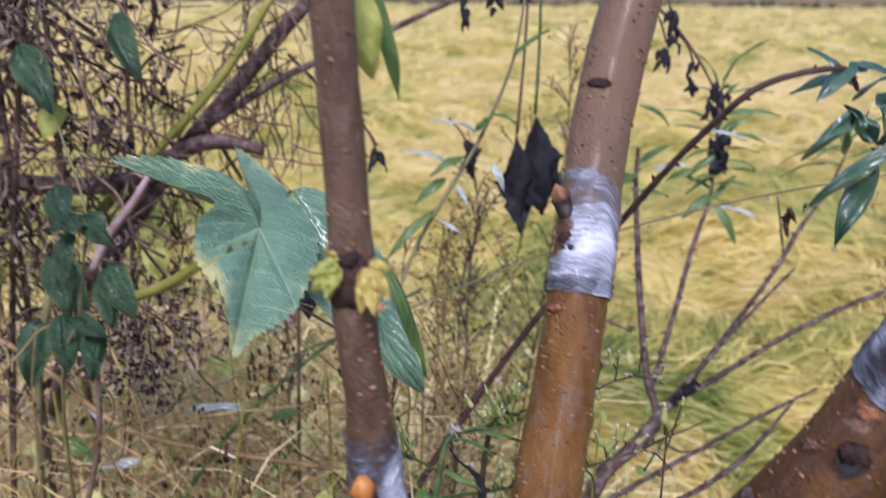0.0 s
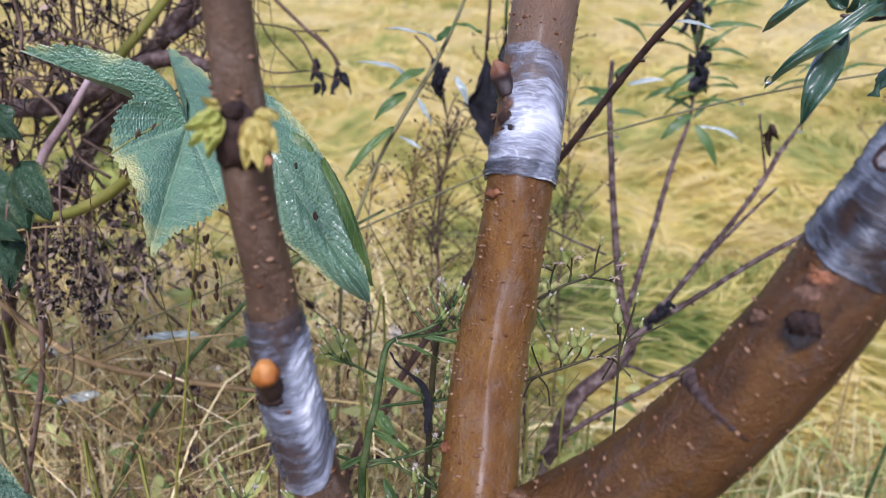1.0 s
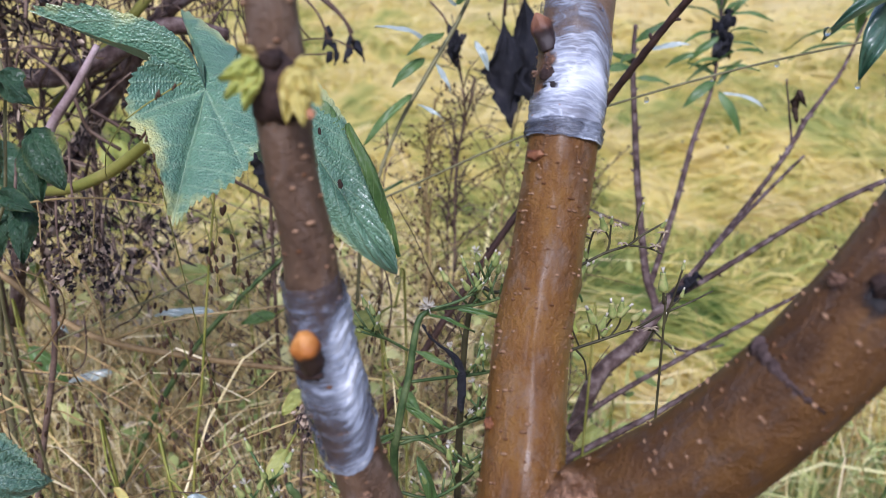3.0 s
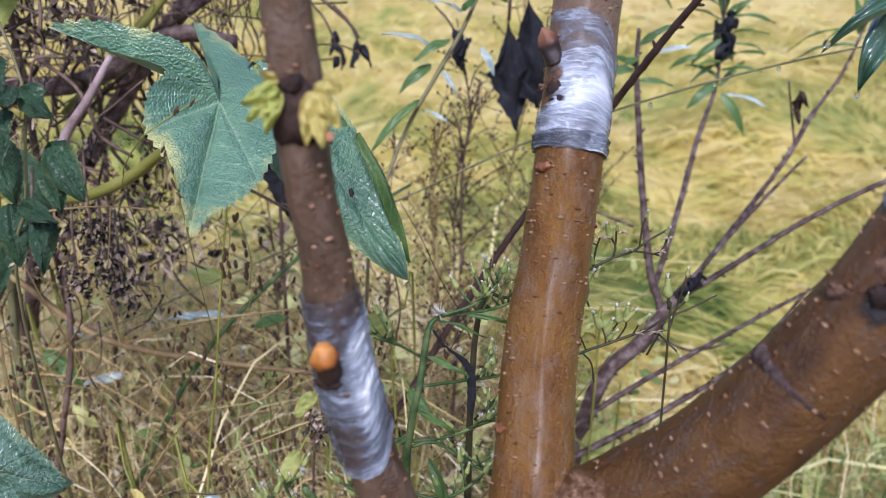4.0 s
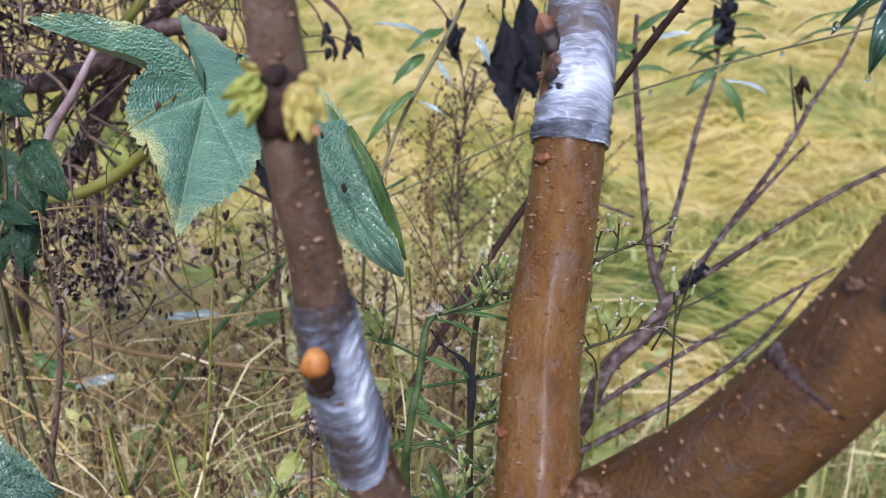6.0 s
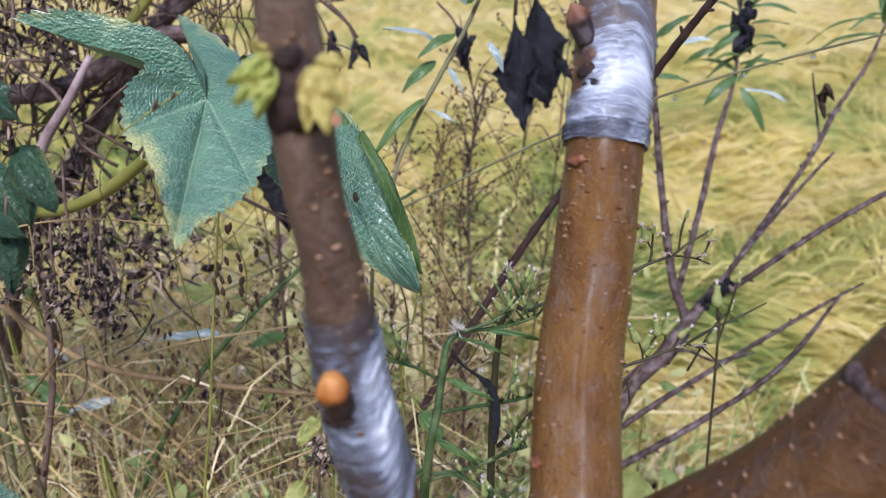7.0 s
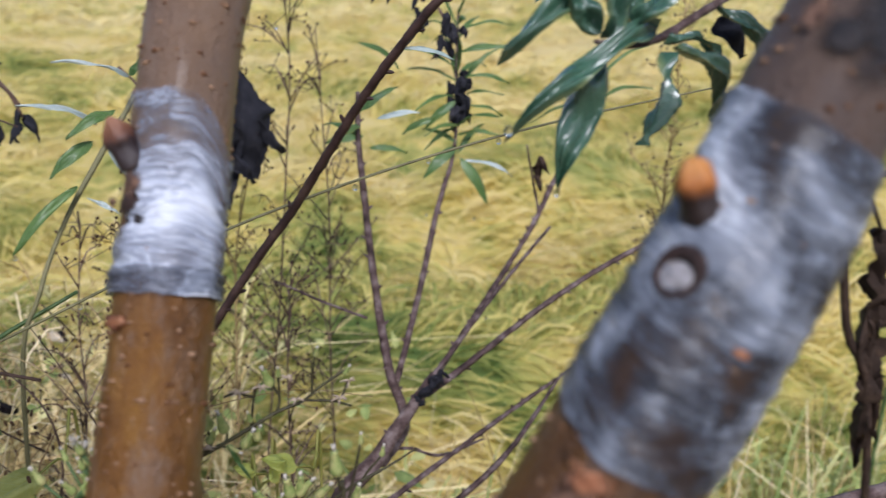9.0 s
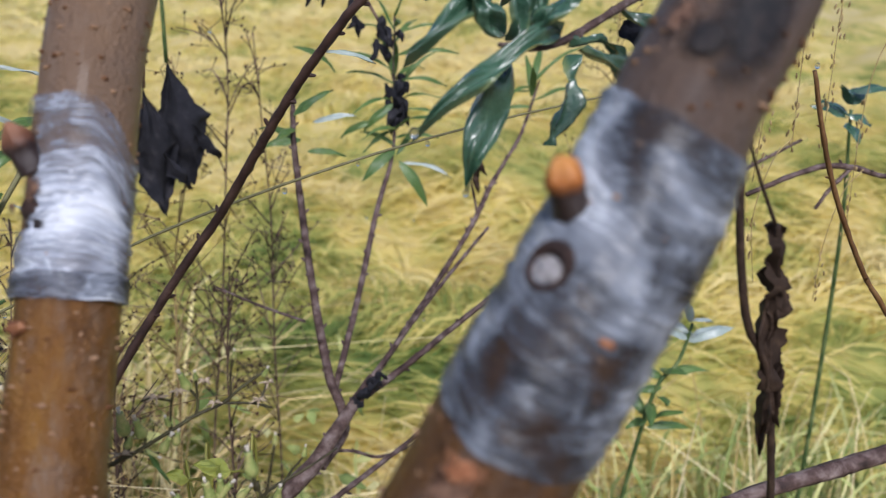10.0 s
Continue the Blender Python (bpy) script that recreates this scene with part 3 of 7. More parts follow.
def build_rice():
    rng = np.random.RandomState(3)
    field = thing("rice_crop", (0, 8, -0.2), "golden ripe rice lodged in waves, green showing through", "rice", kind="stuff")
    # the laid straw below the loose blades
    b = Buf()
    ys = 1.35 + (np.linspace(0, 1, 150) ** 2.2) * 25.5
    us = np.linspace(-1, 1, 130)
    for y in ys:
        half = 2.2 + 0.85 * y
        x = us * half
        z = canopy(x, np.full_like(x, y)) + 0.012
        b.v.extend(np.stack([x, np.full_like(x, y), z], 1).tolist())
    for j in range(len(ys) - 1):
        for i in range(len(us) - 1):
            q = j * len(us) + i
            b.f.append((q, q + 1, q + len(us) + 1, q + len(us)))
    part("laid_straw", b, RICE, field, kind="stuff")

    def blades(n, y0, y1, ln, wd, power):
        y = y0 + (y1 - y0) * rng.uniform(0, 1, n) ** power
        half = 0.9 + 0.72 * y
        x = rng.uniform(-0.8, 1, n) * half
        flow = 0.5 + 1.5 * waves(x, y, 1.6, 21) + 0.5 * waves(x, y, 0.5, 22) + rng.normal(0, 0.55, n)
        length = ln * rng.uniform(0.6, 1.25, n)
        s = np.linspace(0, 1, 6)[None, :]
        rise = rng.uniform(0.05, 0.150, n)[:, None] * (length / 0.4)[:, None] ** 0.5
        px = x[:, None] + np.cos(flow)[:, None] * length[:, None] * s ** 1.15
        py = y[:, None] + np.sin(flow)[:, None] * length[:, None] * s ** 1.15 * 0.8
        pz = canopy(x, y)[:, None] - 0.06 + rise * np.sin(math.pi * s ** 0.8 * 0.92) - 0.02 * s
        w = wd * rng.uniform(0.6, 1.3, n)[:, None] * np.array([0.6, 1.0, 1.0, 0.85, 0.55, 0.08])[None, :]
        return ribbons(np.stack([px, py, pz], 2), w, 0.55)

    part("rice_blades", blades(84000, 1.35, 5.0, 0.30, 0.0062, 1.15), RICE, field, kind="stuff")
    part("rice_blades", blades(62000, 4.6, 11.0, 0.40, 0.011, 1.0), RICE, field, kind="stuff")
    part("rice_blades", blades(34000, 10.5, 27.0, 0.55, 0.03, 1.0), RICE, field, kind="stuff")


def build_distance():
    b = Buf()
    rng = random.Random(4)
    for i in range(420):
        x = -40 + i * 0.19
        for k in range(3):
            blob(b, (x + rng.uniform(-0.2, 0.2), 27.6 + rng.uniform(-0.3, 0.6), 0.05 + 0.2 * k * rng.uniform(0.6, 1.1)), ((1, 0, 0), (0, 1, 0), (0, 0, 1)),
                 (rng.uniform(0.15, 0.35), 0.3, rng.uniform(0.15, 0.3)), 6, 4, 0.5, i)
    solo("far_bank_weeds", b, HEDGE, (0, 27.5, 0), "dark weedy bank at the far edge of the field", "bank", kind="stuff")


build_ground()
build_rice()
build_distance()


# ---- the grafted tree ----
def surface(c, fr, s, at, angle, lift=0.0):
    """Place and outward way on a limb at length at and angle."""
    k = int(np.argmin(np.abs(s - at)))
    _, n, m = fr[k]
    out = math.cos(angle) * n + math.sin(angle) * m
    return Vector(c[k, :3] + out * (c[k, 3] + lift)), Vector(out), Vector(fr[k][0])


def facing_angle(c, fr, s, at, way):
    k = int(np.argmin(np.abs(s - at)))
    _, n, m = fr[k]
    return math.atan2(float(np.dot(way, m)), float(np.dot(way, n)))


def limb(tree, line, material, label, knots, seed, count):
    """One limb with its swellings and the raised pores of its bark."""
    def swell(s, a):
        q = Vector((math.cos(a) * 0.9, math.sin(a) * 0.9, s * 22))
        r = 0.0011 * noise.noise(q + Vector((seed, 0, 0))) + 0.0004 * noise.noise(q * 4.1)
        for at, ang, hgt, wid in knots:
            da = (a - ang + math.pi) % (2 * math.pi) - math.pi
            r += hgt * math.exp(-((s - at) / wid) ** 2 - (da / 0.65) ** 2)
        return r
    b = Buf()
    c, fr, s = tube(b, line, 36, 14, swell=swell)
    ob = part("limb", b, material, tree, label)
    rng = random.Random(seed)
    lb = Buf()
    for _ in range(count):
        at, ang = rng.uniform(s[0], s[-1]), rng.uniform(0, 2 * math.pi)
        p, o, t = surface(c, fr, s, at, ang, swell(at, ang))
        side = t.cross(o).normalized()
        size = rng.choice((0.0006, 0.0008, 0.0010, 0.0012, 0.0014))
        blob(lb, p, (side, t, o), (size * rng.uniform(1.0, 1.5), size * rng.uniform(0.55, 0.9), size * 1.0), 8, 5)
    part("bark_pore_scatter", lb, LENTICEL, ob, "pale raised pores in the bark", kind="stuff")
    return ob, c, fr, s


def wrap(ob, c, fr, s, s0, s1, material, label, seed, slant=0.15, turns=9, over=0.0, layers=None, way=(0.0, -1.0, 0.0), low=None, high=None):
    """Film wound round the limb from s0 to s1: overlapping turns with rucked edges. layers(u, angle from the way) gives
    how cloudy and pale it is drawn there, bright sides painted in; low and high shift its two ends by that angle."""
    b, film = Buf(), []
    seg, n = 96, 96
    front = facing_angle(c, fr, s, 0.5 * (s0 + s1), np.array(way))
    probe = facing_angle(c, fr, s, 0.5 * (s0 + s1), np.array((1.0, 0.0, 0.0)))
    hand = 1.0 if (probe - front + math.pi) % (2 * math.pi) - math.pi > 0 else -1.0
    def cut(a, x, shift):
        phi = hand * ((a - front + math.pi) % (2 * math.pi) - math.pi)
        return x + slant * 0.012 * math.sin(a + seed) + 0.0011 * noise.noise(Vector((math.cos(a) * 3, math.sin(a) * 3, seed + x * 9))) + (shift(phi) if shift else 0.0)
    for i in range(n + 1):
        u = i / n
        for j in range(seg):
            a = 2 * math.pi * j / seg
            phi = hand * ((a - front + math.pi) % (2 * math.pi) - math.pi)
            at = cut(a, s0, low) * (1 - u) + cut(a + 1.3 if not high else a, s1, high) * u
            k = float(np.interp(at, s, np.arange(len(s))))
            k0 = min(int(k), len(s) - 2)
            w = k - k0
            cen = c[k0] * (1 - w) + c[k0 + 1] * w
            nn, mm = fr[k0][1], fr[k0][2]
            turn = (u * turns + a / (2 * math.pi) * (1 + slant)) % 1.0
            lift = 0.0007 + 0.0007 * turn ** 3 + 0.0005 * noise.noise(Vector((u * 26 + seed, math.cos(a) * 2, math.sin(a) * 2)))
            lift += 0.0006 * noise.noise(Vector((math.cos(a) * 5 + u * 6, math.sin(a) * 5, u * 42 + seed)))
            lift += 0.0020 * max(0.0, noise.noise(Vector((math.cos(a) * 1.4, math.sin(a) * 1.4, u * 3 + seed * 3)))) * min(1.0, 6 * u, 6 * (1 - u))
            b.v.append(cen[:3] + (cen[3] + lift + 0.0006 + over) * (math.cos(a) * nn + math.sin(a) * mm))
            b.a.append((u * (s1 - s0) + cen[3] * math.sin(a + seed) * 0.10 + seed, cen[3] * math.cos(a), cen[3] * math.sin(a)))
            film.append(layers(u, phi) if layers else 0.5)
    for i in range(n):
        for j in range(seg):
            q = i * seg
            b.f.append((q + j, q + (j + 1) % seg, q + seg + (j + 1) % seg, q + seg + j))
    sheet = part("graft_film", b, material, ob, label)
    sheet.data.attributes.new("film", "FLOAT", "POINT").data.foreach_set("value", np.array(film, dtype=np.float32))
    return sheet


def hump(x, at, wide):
    return math.exp(-((x - at) / wide) ** 2)


def step(x, lo, hi):
    q = min(1.0, max(0.0, (x - lo) / (hi - lo)))
    return q * q * (3 - 2 * q)


def stub(ob, place, out, up, radius, length, material, label, lean=0.65, point=0.6, outward=0.75):
    """A bud that stands off the limb: a dark neck that swells into a rounded coloured head."""
    d = (Vector(out) * outward + Vector(up) * lean).normalized()
    base = Vector(place) - Vector(out) * radius * 0.4
    b = Buf()
    prof = [(0.0, 1.05), (0.2, 0.98), (0.4, 0.97), (0.55, 1.02), (0.7, 0.98), (0.83, 0.80), (0.92, 0.56), (0.98, 0.28), (1.0, 0.04)]
    c, fr, s = tube(b, [(*(base + d * length * u), radius * r * (1 - (1 - point) * max(0.0, u - 0.5))) for u, r in prof], 20, 4,
                    swell=lambda q, a: radius * 0.22 * noise.noise(Vector((math.cos(a) * 1.5, math.sin(a) * 1.5, q * 160))))
    n = len(c)
    b.a = [(s[k // 20], (k % 20) * radius * 0.3, s[k // 20] / s[-1]) for k in range(n * 20)]
    return part("graft_bud", b, material, ob, label)


def patch(ob, name, place, out, up, size, material, label, lump=0.35, seed=1.0):
    """A low raised or sunken scar lying on the bark."""
    b = Buf()
    o = Vector(out).normalized()
    s = Vector(up).cross(o).normalized()
    blob(b, place, (s, o.cross(s).normalized(), o), size, 20, 12, lump, seed)
    return part(name, b, material, ob, label)


def skin_patch(ob, name, c, fr, s, at, angle, half_len, half_wide, material, label, lift=0.0014):
    """A stain that lies round the curve of a limb."""
    b = Buf()
    ks = [k for k in range(len(s)) if abs(s[k] - at) <= half_len]
    m = 22
    for k in ks:
        u = (s[k] - at) / half_len
        _, n, w = fr[k]
        for j in range(m + 1):
            v = 2 * j / m - 1
            a = angle + v * half_wide / c[k, 3]
            b.v.append(c[k, :3] + (c[k, 3] + lift) * (math.cos(a) * n + math.sin(a) * w))
            b.a.append((s[k], a * c[k, 3], math.sqrt(u * u + v * v)))
    for i in range(len(ks) - 1):
        for j in range(m):
            q = i * (m + 1) + j
            b.f.append((q, q + 1, q + m + 2, q + m + 1))
    return part(name, b, material, ob, label)


FOLIOLES = [
    ((-0.0320, 0.353, 1.2765), (-0.0355, 0.346, 1.2570), 0.0085, LEAF_YELLOW, "ovate", "small yellow leaf with a brown spot"),
    ((-0.0315, 0.352, 1.2760), (-0.0290, 0.345, 1.2560), 0.0090, LEAF_YELLOW, "ovate", "small yellow leaf with a brown spot"),
    ((-0.0315, 0.352, 1.2765), (-0.0225, 0.349, 1.2625), 0.0085, LEAF_YELLOW, "ovate", "small yellow leaf with a brown spot"),
    ((-0.0320, 0.354, 1.2775), (-0.0215, 0.353, 1.2770), 0.0060, LEAF_YELLOW, "ovate", "tiny withered leaf"),
    ((-0.0455, 0.356, 1.2770), (-0.0590, 0.350, 1.2730), 0.0075, LEAF_LIME, "ovate", "small lime-yellow leaf"),
    ((-0.0455, 0.356, 1.2765), (-0.0575, 0.350, 1.2655), 0.0075, LEAF_LIME, "ovate", "small lime-yellow leaf"),
    ((-0.0455, 0.356, 1.2760), (-0.0515, 0.350, 1.2610), 0.0065, LEAF_LIME, "ovate", "small lime-yellow leaf"),
    ((-0.0450, 0.356, 1.2790), (-0.0520, 0.354, 1.2840), 0.0040, LEAF_YELLOW, "ovate", "tiny young leaf"),
]


def build_tree():
    tree = thing("grafted_tree", (0.07, 0.40, 0.0), "young fruit tree with three limbs wrapped in clear grafting film", "tree")
    b = Buf()
    tube(b, [(0.070, 0.41, -0.05, 0.055), (0.072, 0.41, 0.4, 0.048), (0.070, 0.405, 0.8, 0.046), (0.068, 0.402, 0.96, 0.046), (0.068, 0.402, 1.02, 0.036)], 36, 10,
         swell=lambda s, a: 0.002 * noise.noise(Vector((math.cos(a), math.sin(a), s * 9))))
    part("trunk", b, BARK, tree, "smooth orange-brown trunk")
    toward = np.array((0.0, -0.93, 0.36))

    # middle limb
    mid = [(0.060, 0.392, 0.99, 0.026), (0.058, 0.397, 1.037, 0.0228), (0.061, 0.412, 1.064, 0.0216), (0.067, 0.446, 1.106, 0.0208), (0.076, 0.472, 1.145, 0.0200), (0.084, 0.493, 1.184, 0.0194),
           (0.089, 0.508, 1.212, 0.0194), (0.099, 0.540, 1.268, 0.0200), (0.110, 0.572, 1.318, 0.0205), (0.131, 0.61, 1.385, 0.0205), (0.16, 0.66, 1.48, 0.020), (0.20, 0.72, 1.60, 0.019)]
    ob, c, fr, s = limb(tree, mid, BARK, "upright orange-brown limb with a glossy bark", [(0.175, 3.6, 0.0024, 0.006), (0.06, 3.9, 0.0016, 0.004)], 7, 900)
    return_limbs = [(ob, c, fr, s)]
    z_at = lambda c, s, z: float(np.interp(z, c[:, 2], s))
    s0, s1 = z_at(c, s, 1.2055), z_at(c, s, 1.270)
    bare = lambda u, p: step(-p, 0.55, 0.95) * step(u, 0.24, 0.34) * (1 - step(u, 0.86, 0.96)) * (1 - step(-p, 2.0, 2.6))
    # paler at the front and right by facing angle, darker towards the top
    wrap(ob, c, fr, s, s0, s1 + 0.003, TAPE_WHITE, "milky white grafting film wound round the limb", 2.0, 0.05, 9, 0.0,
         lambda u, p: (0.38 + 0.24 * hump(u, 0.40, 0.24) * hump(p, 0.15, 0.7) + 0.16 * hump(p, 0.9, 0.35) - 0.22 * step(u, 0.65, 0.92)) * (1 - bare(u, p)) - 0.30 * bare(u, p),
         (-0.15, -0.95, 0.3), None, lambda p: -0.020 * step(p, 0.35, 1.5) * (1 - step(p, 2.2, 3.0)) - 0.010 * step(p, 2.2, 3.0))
    wrap(ob, c, fr, s, s0 - 0.0003, s0 + 0.009, TAPE_GREY, "lowest turn of clear film, tight on the bark", 3.3, 0.05, 1, 0.0007, lambda u, p: 0.16 + 0.30 * hump(p, 0.6, 0.35) + 0.35 * hump(u, 0.0, 0.10))
    left = np.array((-0.80, -0.58, 0.1))
    a = facing_angle(c, fr, s, z_at(c, s, 1.248), left)
    p, o, t = surface(c, fr, s, z_at(c, s, 1.2455), a, 0.001)
    stub(ob, p, o, t, 0.0062, 0.021, BUD_BROWN, "plump pointed red-brown bud on a dark neck", 1.0, 0.30)
    p, o, t = surface(c, fr, s, z_at(c, s, 1.233), a + 0.15, 0.0012)
    patch(ob, "leaf_scar", p, o, t, (0.0052, 0.0040, 0.0015), SCAR, "dark leaf scar under the bud", 0.15, 2)
    p, o, t = surface(c, fr, s, z_at(c, s, 1.2345), a - 0.1, 0.002)
    patch(ob, "curled_bark", p, o, t, (0.0055, 0.0028, 0.0032), ROUGH, "curled flap of pinkish bark", 0.5, 3)
    for z, wy, hl, hw, mt, lab in ((1.2275, (-0.60, -0.79, 0), 0.0075, 0.0080, STAIN, "dark smudge showing through the film"), (1.2185, (-0.42, -0.90, 0), 0.0030, 0.0042, RAW, "rusty spot showing through the film"),
                                   (1.2405, (-0.62, -0.78, 0), 0.0090, 0.0060, ROUGH, "roughened bark left bare beside the bud")):
        skin_patch(ob, "bark_stain", c, fr, s, z_at(c, s, z), facing_angle(c, fr, s, z_at(c, s, z), np.array(wy)), hl, hw, mt, lab, 0.0030 if mt is ROUGH else 0.0012)
    p, o, t = surface(c, fr, s, z_at(c, s, 1.1955), facing_angle(c, fr, s, z_at(c, s, 1.19), (-0.75, -0.66, 0)), 0.0008)
    patch(ob, "bark_knot", p, o, t, (0.0060, 0.0030, 0.0022), BUDBROWN, "small rough knot", 0.6, 4)
    p, o, t = surface(c, fr, s, z_at(c, s, 1.322), facing_angle(c, fr, s, z_at(c, s, 1.32), (-0.45, -0.9, 0)), 0.0005)
    patch(ob, "bark_knot", p, o, t, (0.0075, 0.0035, 0.0022), SCAR, "dark eye-shaped scar", 0.5, 5)
    p, o, t = surface(c, fr, s, z_at(c, s, 1.075), facing_angle(c, fr, s, z_at(c, s, 1.075), (-0.85, -0.5, 0)), 0.0006)
    patch(ob, "bark_knot", p, o, t, (0.0035, 0.0030, 0.0020), BUDBROWN, "small rough knot", 0.6, 6)

    # left limb
    lft = [(0.0580, 0.395, 0.90, 0.020), (0.0300, 0.378, 0.975, 0.0160), (-0.0020, 0.370, 1.035, 0.0140), (-0.0130, 0.370, 1.068, 0.0134), (-0.0219, 0.370, 1.102, 0.0130), (-0.0290, 0.370, 1.136, 0.0130), (-0.0331, 0.370, 1.168, 0.0121),
           (-0.0352, 0.370, 1.200, 0.0111), (-0.0392, 0.370, 1.230, 0.0108), (-0.0412, 0.371, 1.262, 0.0106), (-0.0422, 0.372, 1.290, 0.0100), (-0.0442, 0.374, 1.326, 0.0101), (-0.0472, 0.376, 1.376, 0.0100), (-0.0532, 0.38, 1.50, 0.0095), (-0.0572, 0.385, 1.62, 0.009)]
    ob, c, fr, s = limb(tree, lft, BARK_OLD, "slender grey-brown limb with dull bark", [(0.0, 0.0, 0.0, 0.01)], 8, 420)
    front = lambda z: facing_angle(c, fr, s, z_at(c, s, z), toward)
    # the pale right side is a highlight put into the film's colour
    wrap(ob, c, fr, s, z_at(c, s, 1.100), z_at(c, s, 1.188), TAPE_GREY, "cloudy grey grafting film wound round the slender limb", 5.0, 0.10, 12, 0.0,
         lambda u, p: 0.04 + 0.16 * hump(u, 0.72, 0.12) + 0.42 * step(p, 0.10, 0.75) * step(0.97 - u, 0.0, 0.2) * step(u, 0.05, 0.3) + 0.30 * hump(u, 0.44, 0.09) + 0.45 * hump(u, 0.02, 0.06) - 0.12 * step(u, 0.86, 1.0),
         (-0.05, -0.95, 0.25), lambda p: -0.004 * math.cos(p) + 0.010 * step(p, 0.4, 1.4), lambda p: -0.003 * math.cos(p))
    p, o, t = surface(c, fr, s, z_at(c, s, 1.1515), facing_angle(c, fr, s, z_at(c, s, 1.149), (-0.36, -0.93, 0)), 0.0005)
    stub(ob, p, o, (0, 0, 1), 0.0066, 0.0178, BUD_ORANGE, "round orange bud on a dark neck", 1.0, 0.5, 0.5)
    p, o, t = surface(c, fr, s, z_at(c, s, 1.1465), facing_angle(c, fr, s, z_at(c, s, 1.136), (-0.42, -0.90, 0)), 0.0010)
    patch(ob, "leaf_scar", p, o, t, (0.0065, 0.0028, 0.0022), SCAR, "dark slit of a leaf scar", 0.4, 7)
    p, o, t = surface(c, fr, s, z_at(c, s, 1.2665), front(1.2665), -0.0004)
    patch(ob, "node", p, o, t, (0.0100, 0.0140, 0.0046), SCAR, "dark swollen node", 0.45, 8)
    p, o, t = surface(c, fr, s, z_at(c, s, 1.2775), front(1.2775), 0.0032)
    patch(ob, "leaf_scar", p, o, t, (0.0044, 0.0032, 0.0022), SCAR, "dark cut leaf scar", 0.4, 9)
    p, o, t = surface(c, fr, s, z_at(c, s, 1.085), front(1.085), 0.002)
    patch(ob, "bark_knot", p, o, t, (0.0065, 0.0045, 0.0035), ROUGH, "rough reddish knot below the film", 0.6, 10)
    for foot, tip, wide, mat_, shp, lab in FOLIOLES:
        b = Buf()
        leaf(b, foot, tip, wide, (0.1, -0.9, 0.45), shp, 0.15, 0.08, 0.20, 4, 0.0002, 5, 0.005, 24, 7, wide * 90 + tip[0] * 300)
        part("leaflet", b, mat_, ob, lab)
    for p0, p1, wide, mat_, shp, lab in (((-0.042, 0.40, 1.395), (-0.032, 0.405, 1.352), 0.020, LEAF_LIME, "ovate", "young yellow-green leaf high on the limb"), ((-0.036, 0.41, 1.400), (-0.0200, 0.42, 1.340), 0.009, LEAF_MID, "lance", "narrow green leaf high on the limb")):
        b = Buf()
        leaf(b, p0, p1, wide, (0.3, -0.9, 0.1), shp, 0.3, 0.1, 0.05, 7, 0.0003, 6, 0.004, 20, 6, wide * 50)
        tube(b, [(-0.049, 0.377, 1.385, 0.0012), (-0.046, 0.39, 1.395, 0.0010), (*p0, 0.0008)], 6, 4)
        part("leaflet", b, mat_, ob, lab)
    b = Buf()
    blob(b, (-0.0262, 0.3465, 1.2605), axes_of((0, -1, 0.4)), (0.0024, 0.0034, 0.0005), 12, 6, 0.6, 3)
    part("leaf_spot", b, RAW, ob, "rust-brown spot on the leaf")

    # leaning limb
    rgt = [(0.060, 0.402, 0.99, 0.030), (0.085, 0.390, 1.035, 0.0285), (0.110, 0.376, 1.066, 0.0270), (0.146, 0.364, 1.105, 0.0258), (0.192, 0.358, 1.168, 0.0245), (0.222, 0.366, 1.212, 0.0236),
           (0.259, 0.379, 1.259, 0.0234), (0.283, 0.393, 1.292, 0.0224), (0.313, 0.410, 1.326, 0.0224), (0.365, 0.44, 1.40, 0.022), (0.43, 0.48, 1.50, 0.021)]
    ob, c, fr, s = limb(tree, rgt, BARK_BROWN, "thick leaning orange-brown limb", [(0.165, 1.0, 0.0022, 0.007)], 9, 800)
    x_at = lambda x: float(np.interp(x, c[:, 0], s))
    # bright left edge and lower right put light into the film's colour
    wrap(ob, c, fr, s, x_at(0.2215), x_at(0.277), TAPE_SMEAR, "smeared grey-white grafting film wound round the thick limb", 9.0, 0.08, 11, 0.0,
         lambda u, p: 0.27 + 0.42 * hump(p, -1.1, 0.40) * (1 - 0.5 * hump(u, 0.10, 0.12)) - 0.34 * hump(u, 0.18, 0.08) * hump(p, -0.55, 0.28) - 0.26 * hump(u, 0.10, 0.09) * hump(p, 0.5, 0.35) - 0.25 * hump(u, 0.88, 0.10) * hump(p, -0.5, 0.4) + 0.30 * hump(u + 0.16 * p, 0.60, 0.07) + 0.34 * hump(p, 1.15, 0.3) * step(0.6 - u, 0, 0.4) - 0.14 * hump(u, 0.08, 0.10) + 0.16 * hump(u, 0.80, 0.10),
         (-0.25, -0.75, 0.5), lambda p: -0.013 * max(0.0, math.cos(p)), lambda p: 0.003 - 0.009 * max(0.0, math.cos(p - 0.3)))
    way = np.array((-0.93, -0.22, 0.45))
    at = x_at(0.2545)
    p, o, t = surface(c, fr, s, at, facing_angle(c, fr, s, at, way), 0.001)
    stub(ob, p, o, (0, 0, 1), 0.0056, 0.0175, BUD_ORANGE, "orange-topped bud on a dark neck", 1.0, 0.8, 0.5)
    way = np.array((-0.86, -0.42, 0.38))
    at = x_at(0.2445)
    p, o, t = surface(c, fr, s, at, facing_angle(c, fr, s, at, way), 0.001)
    ring = Buf()
    sd = t.cross(o).normalized()
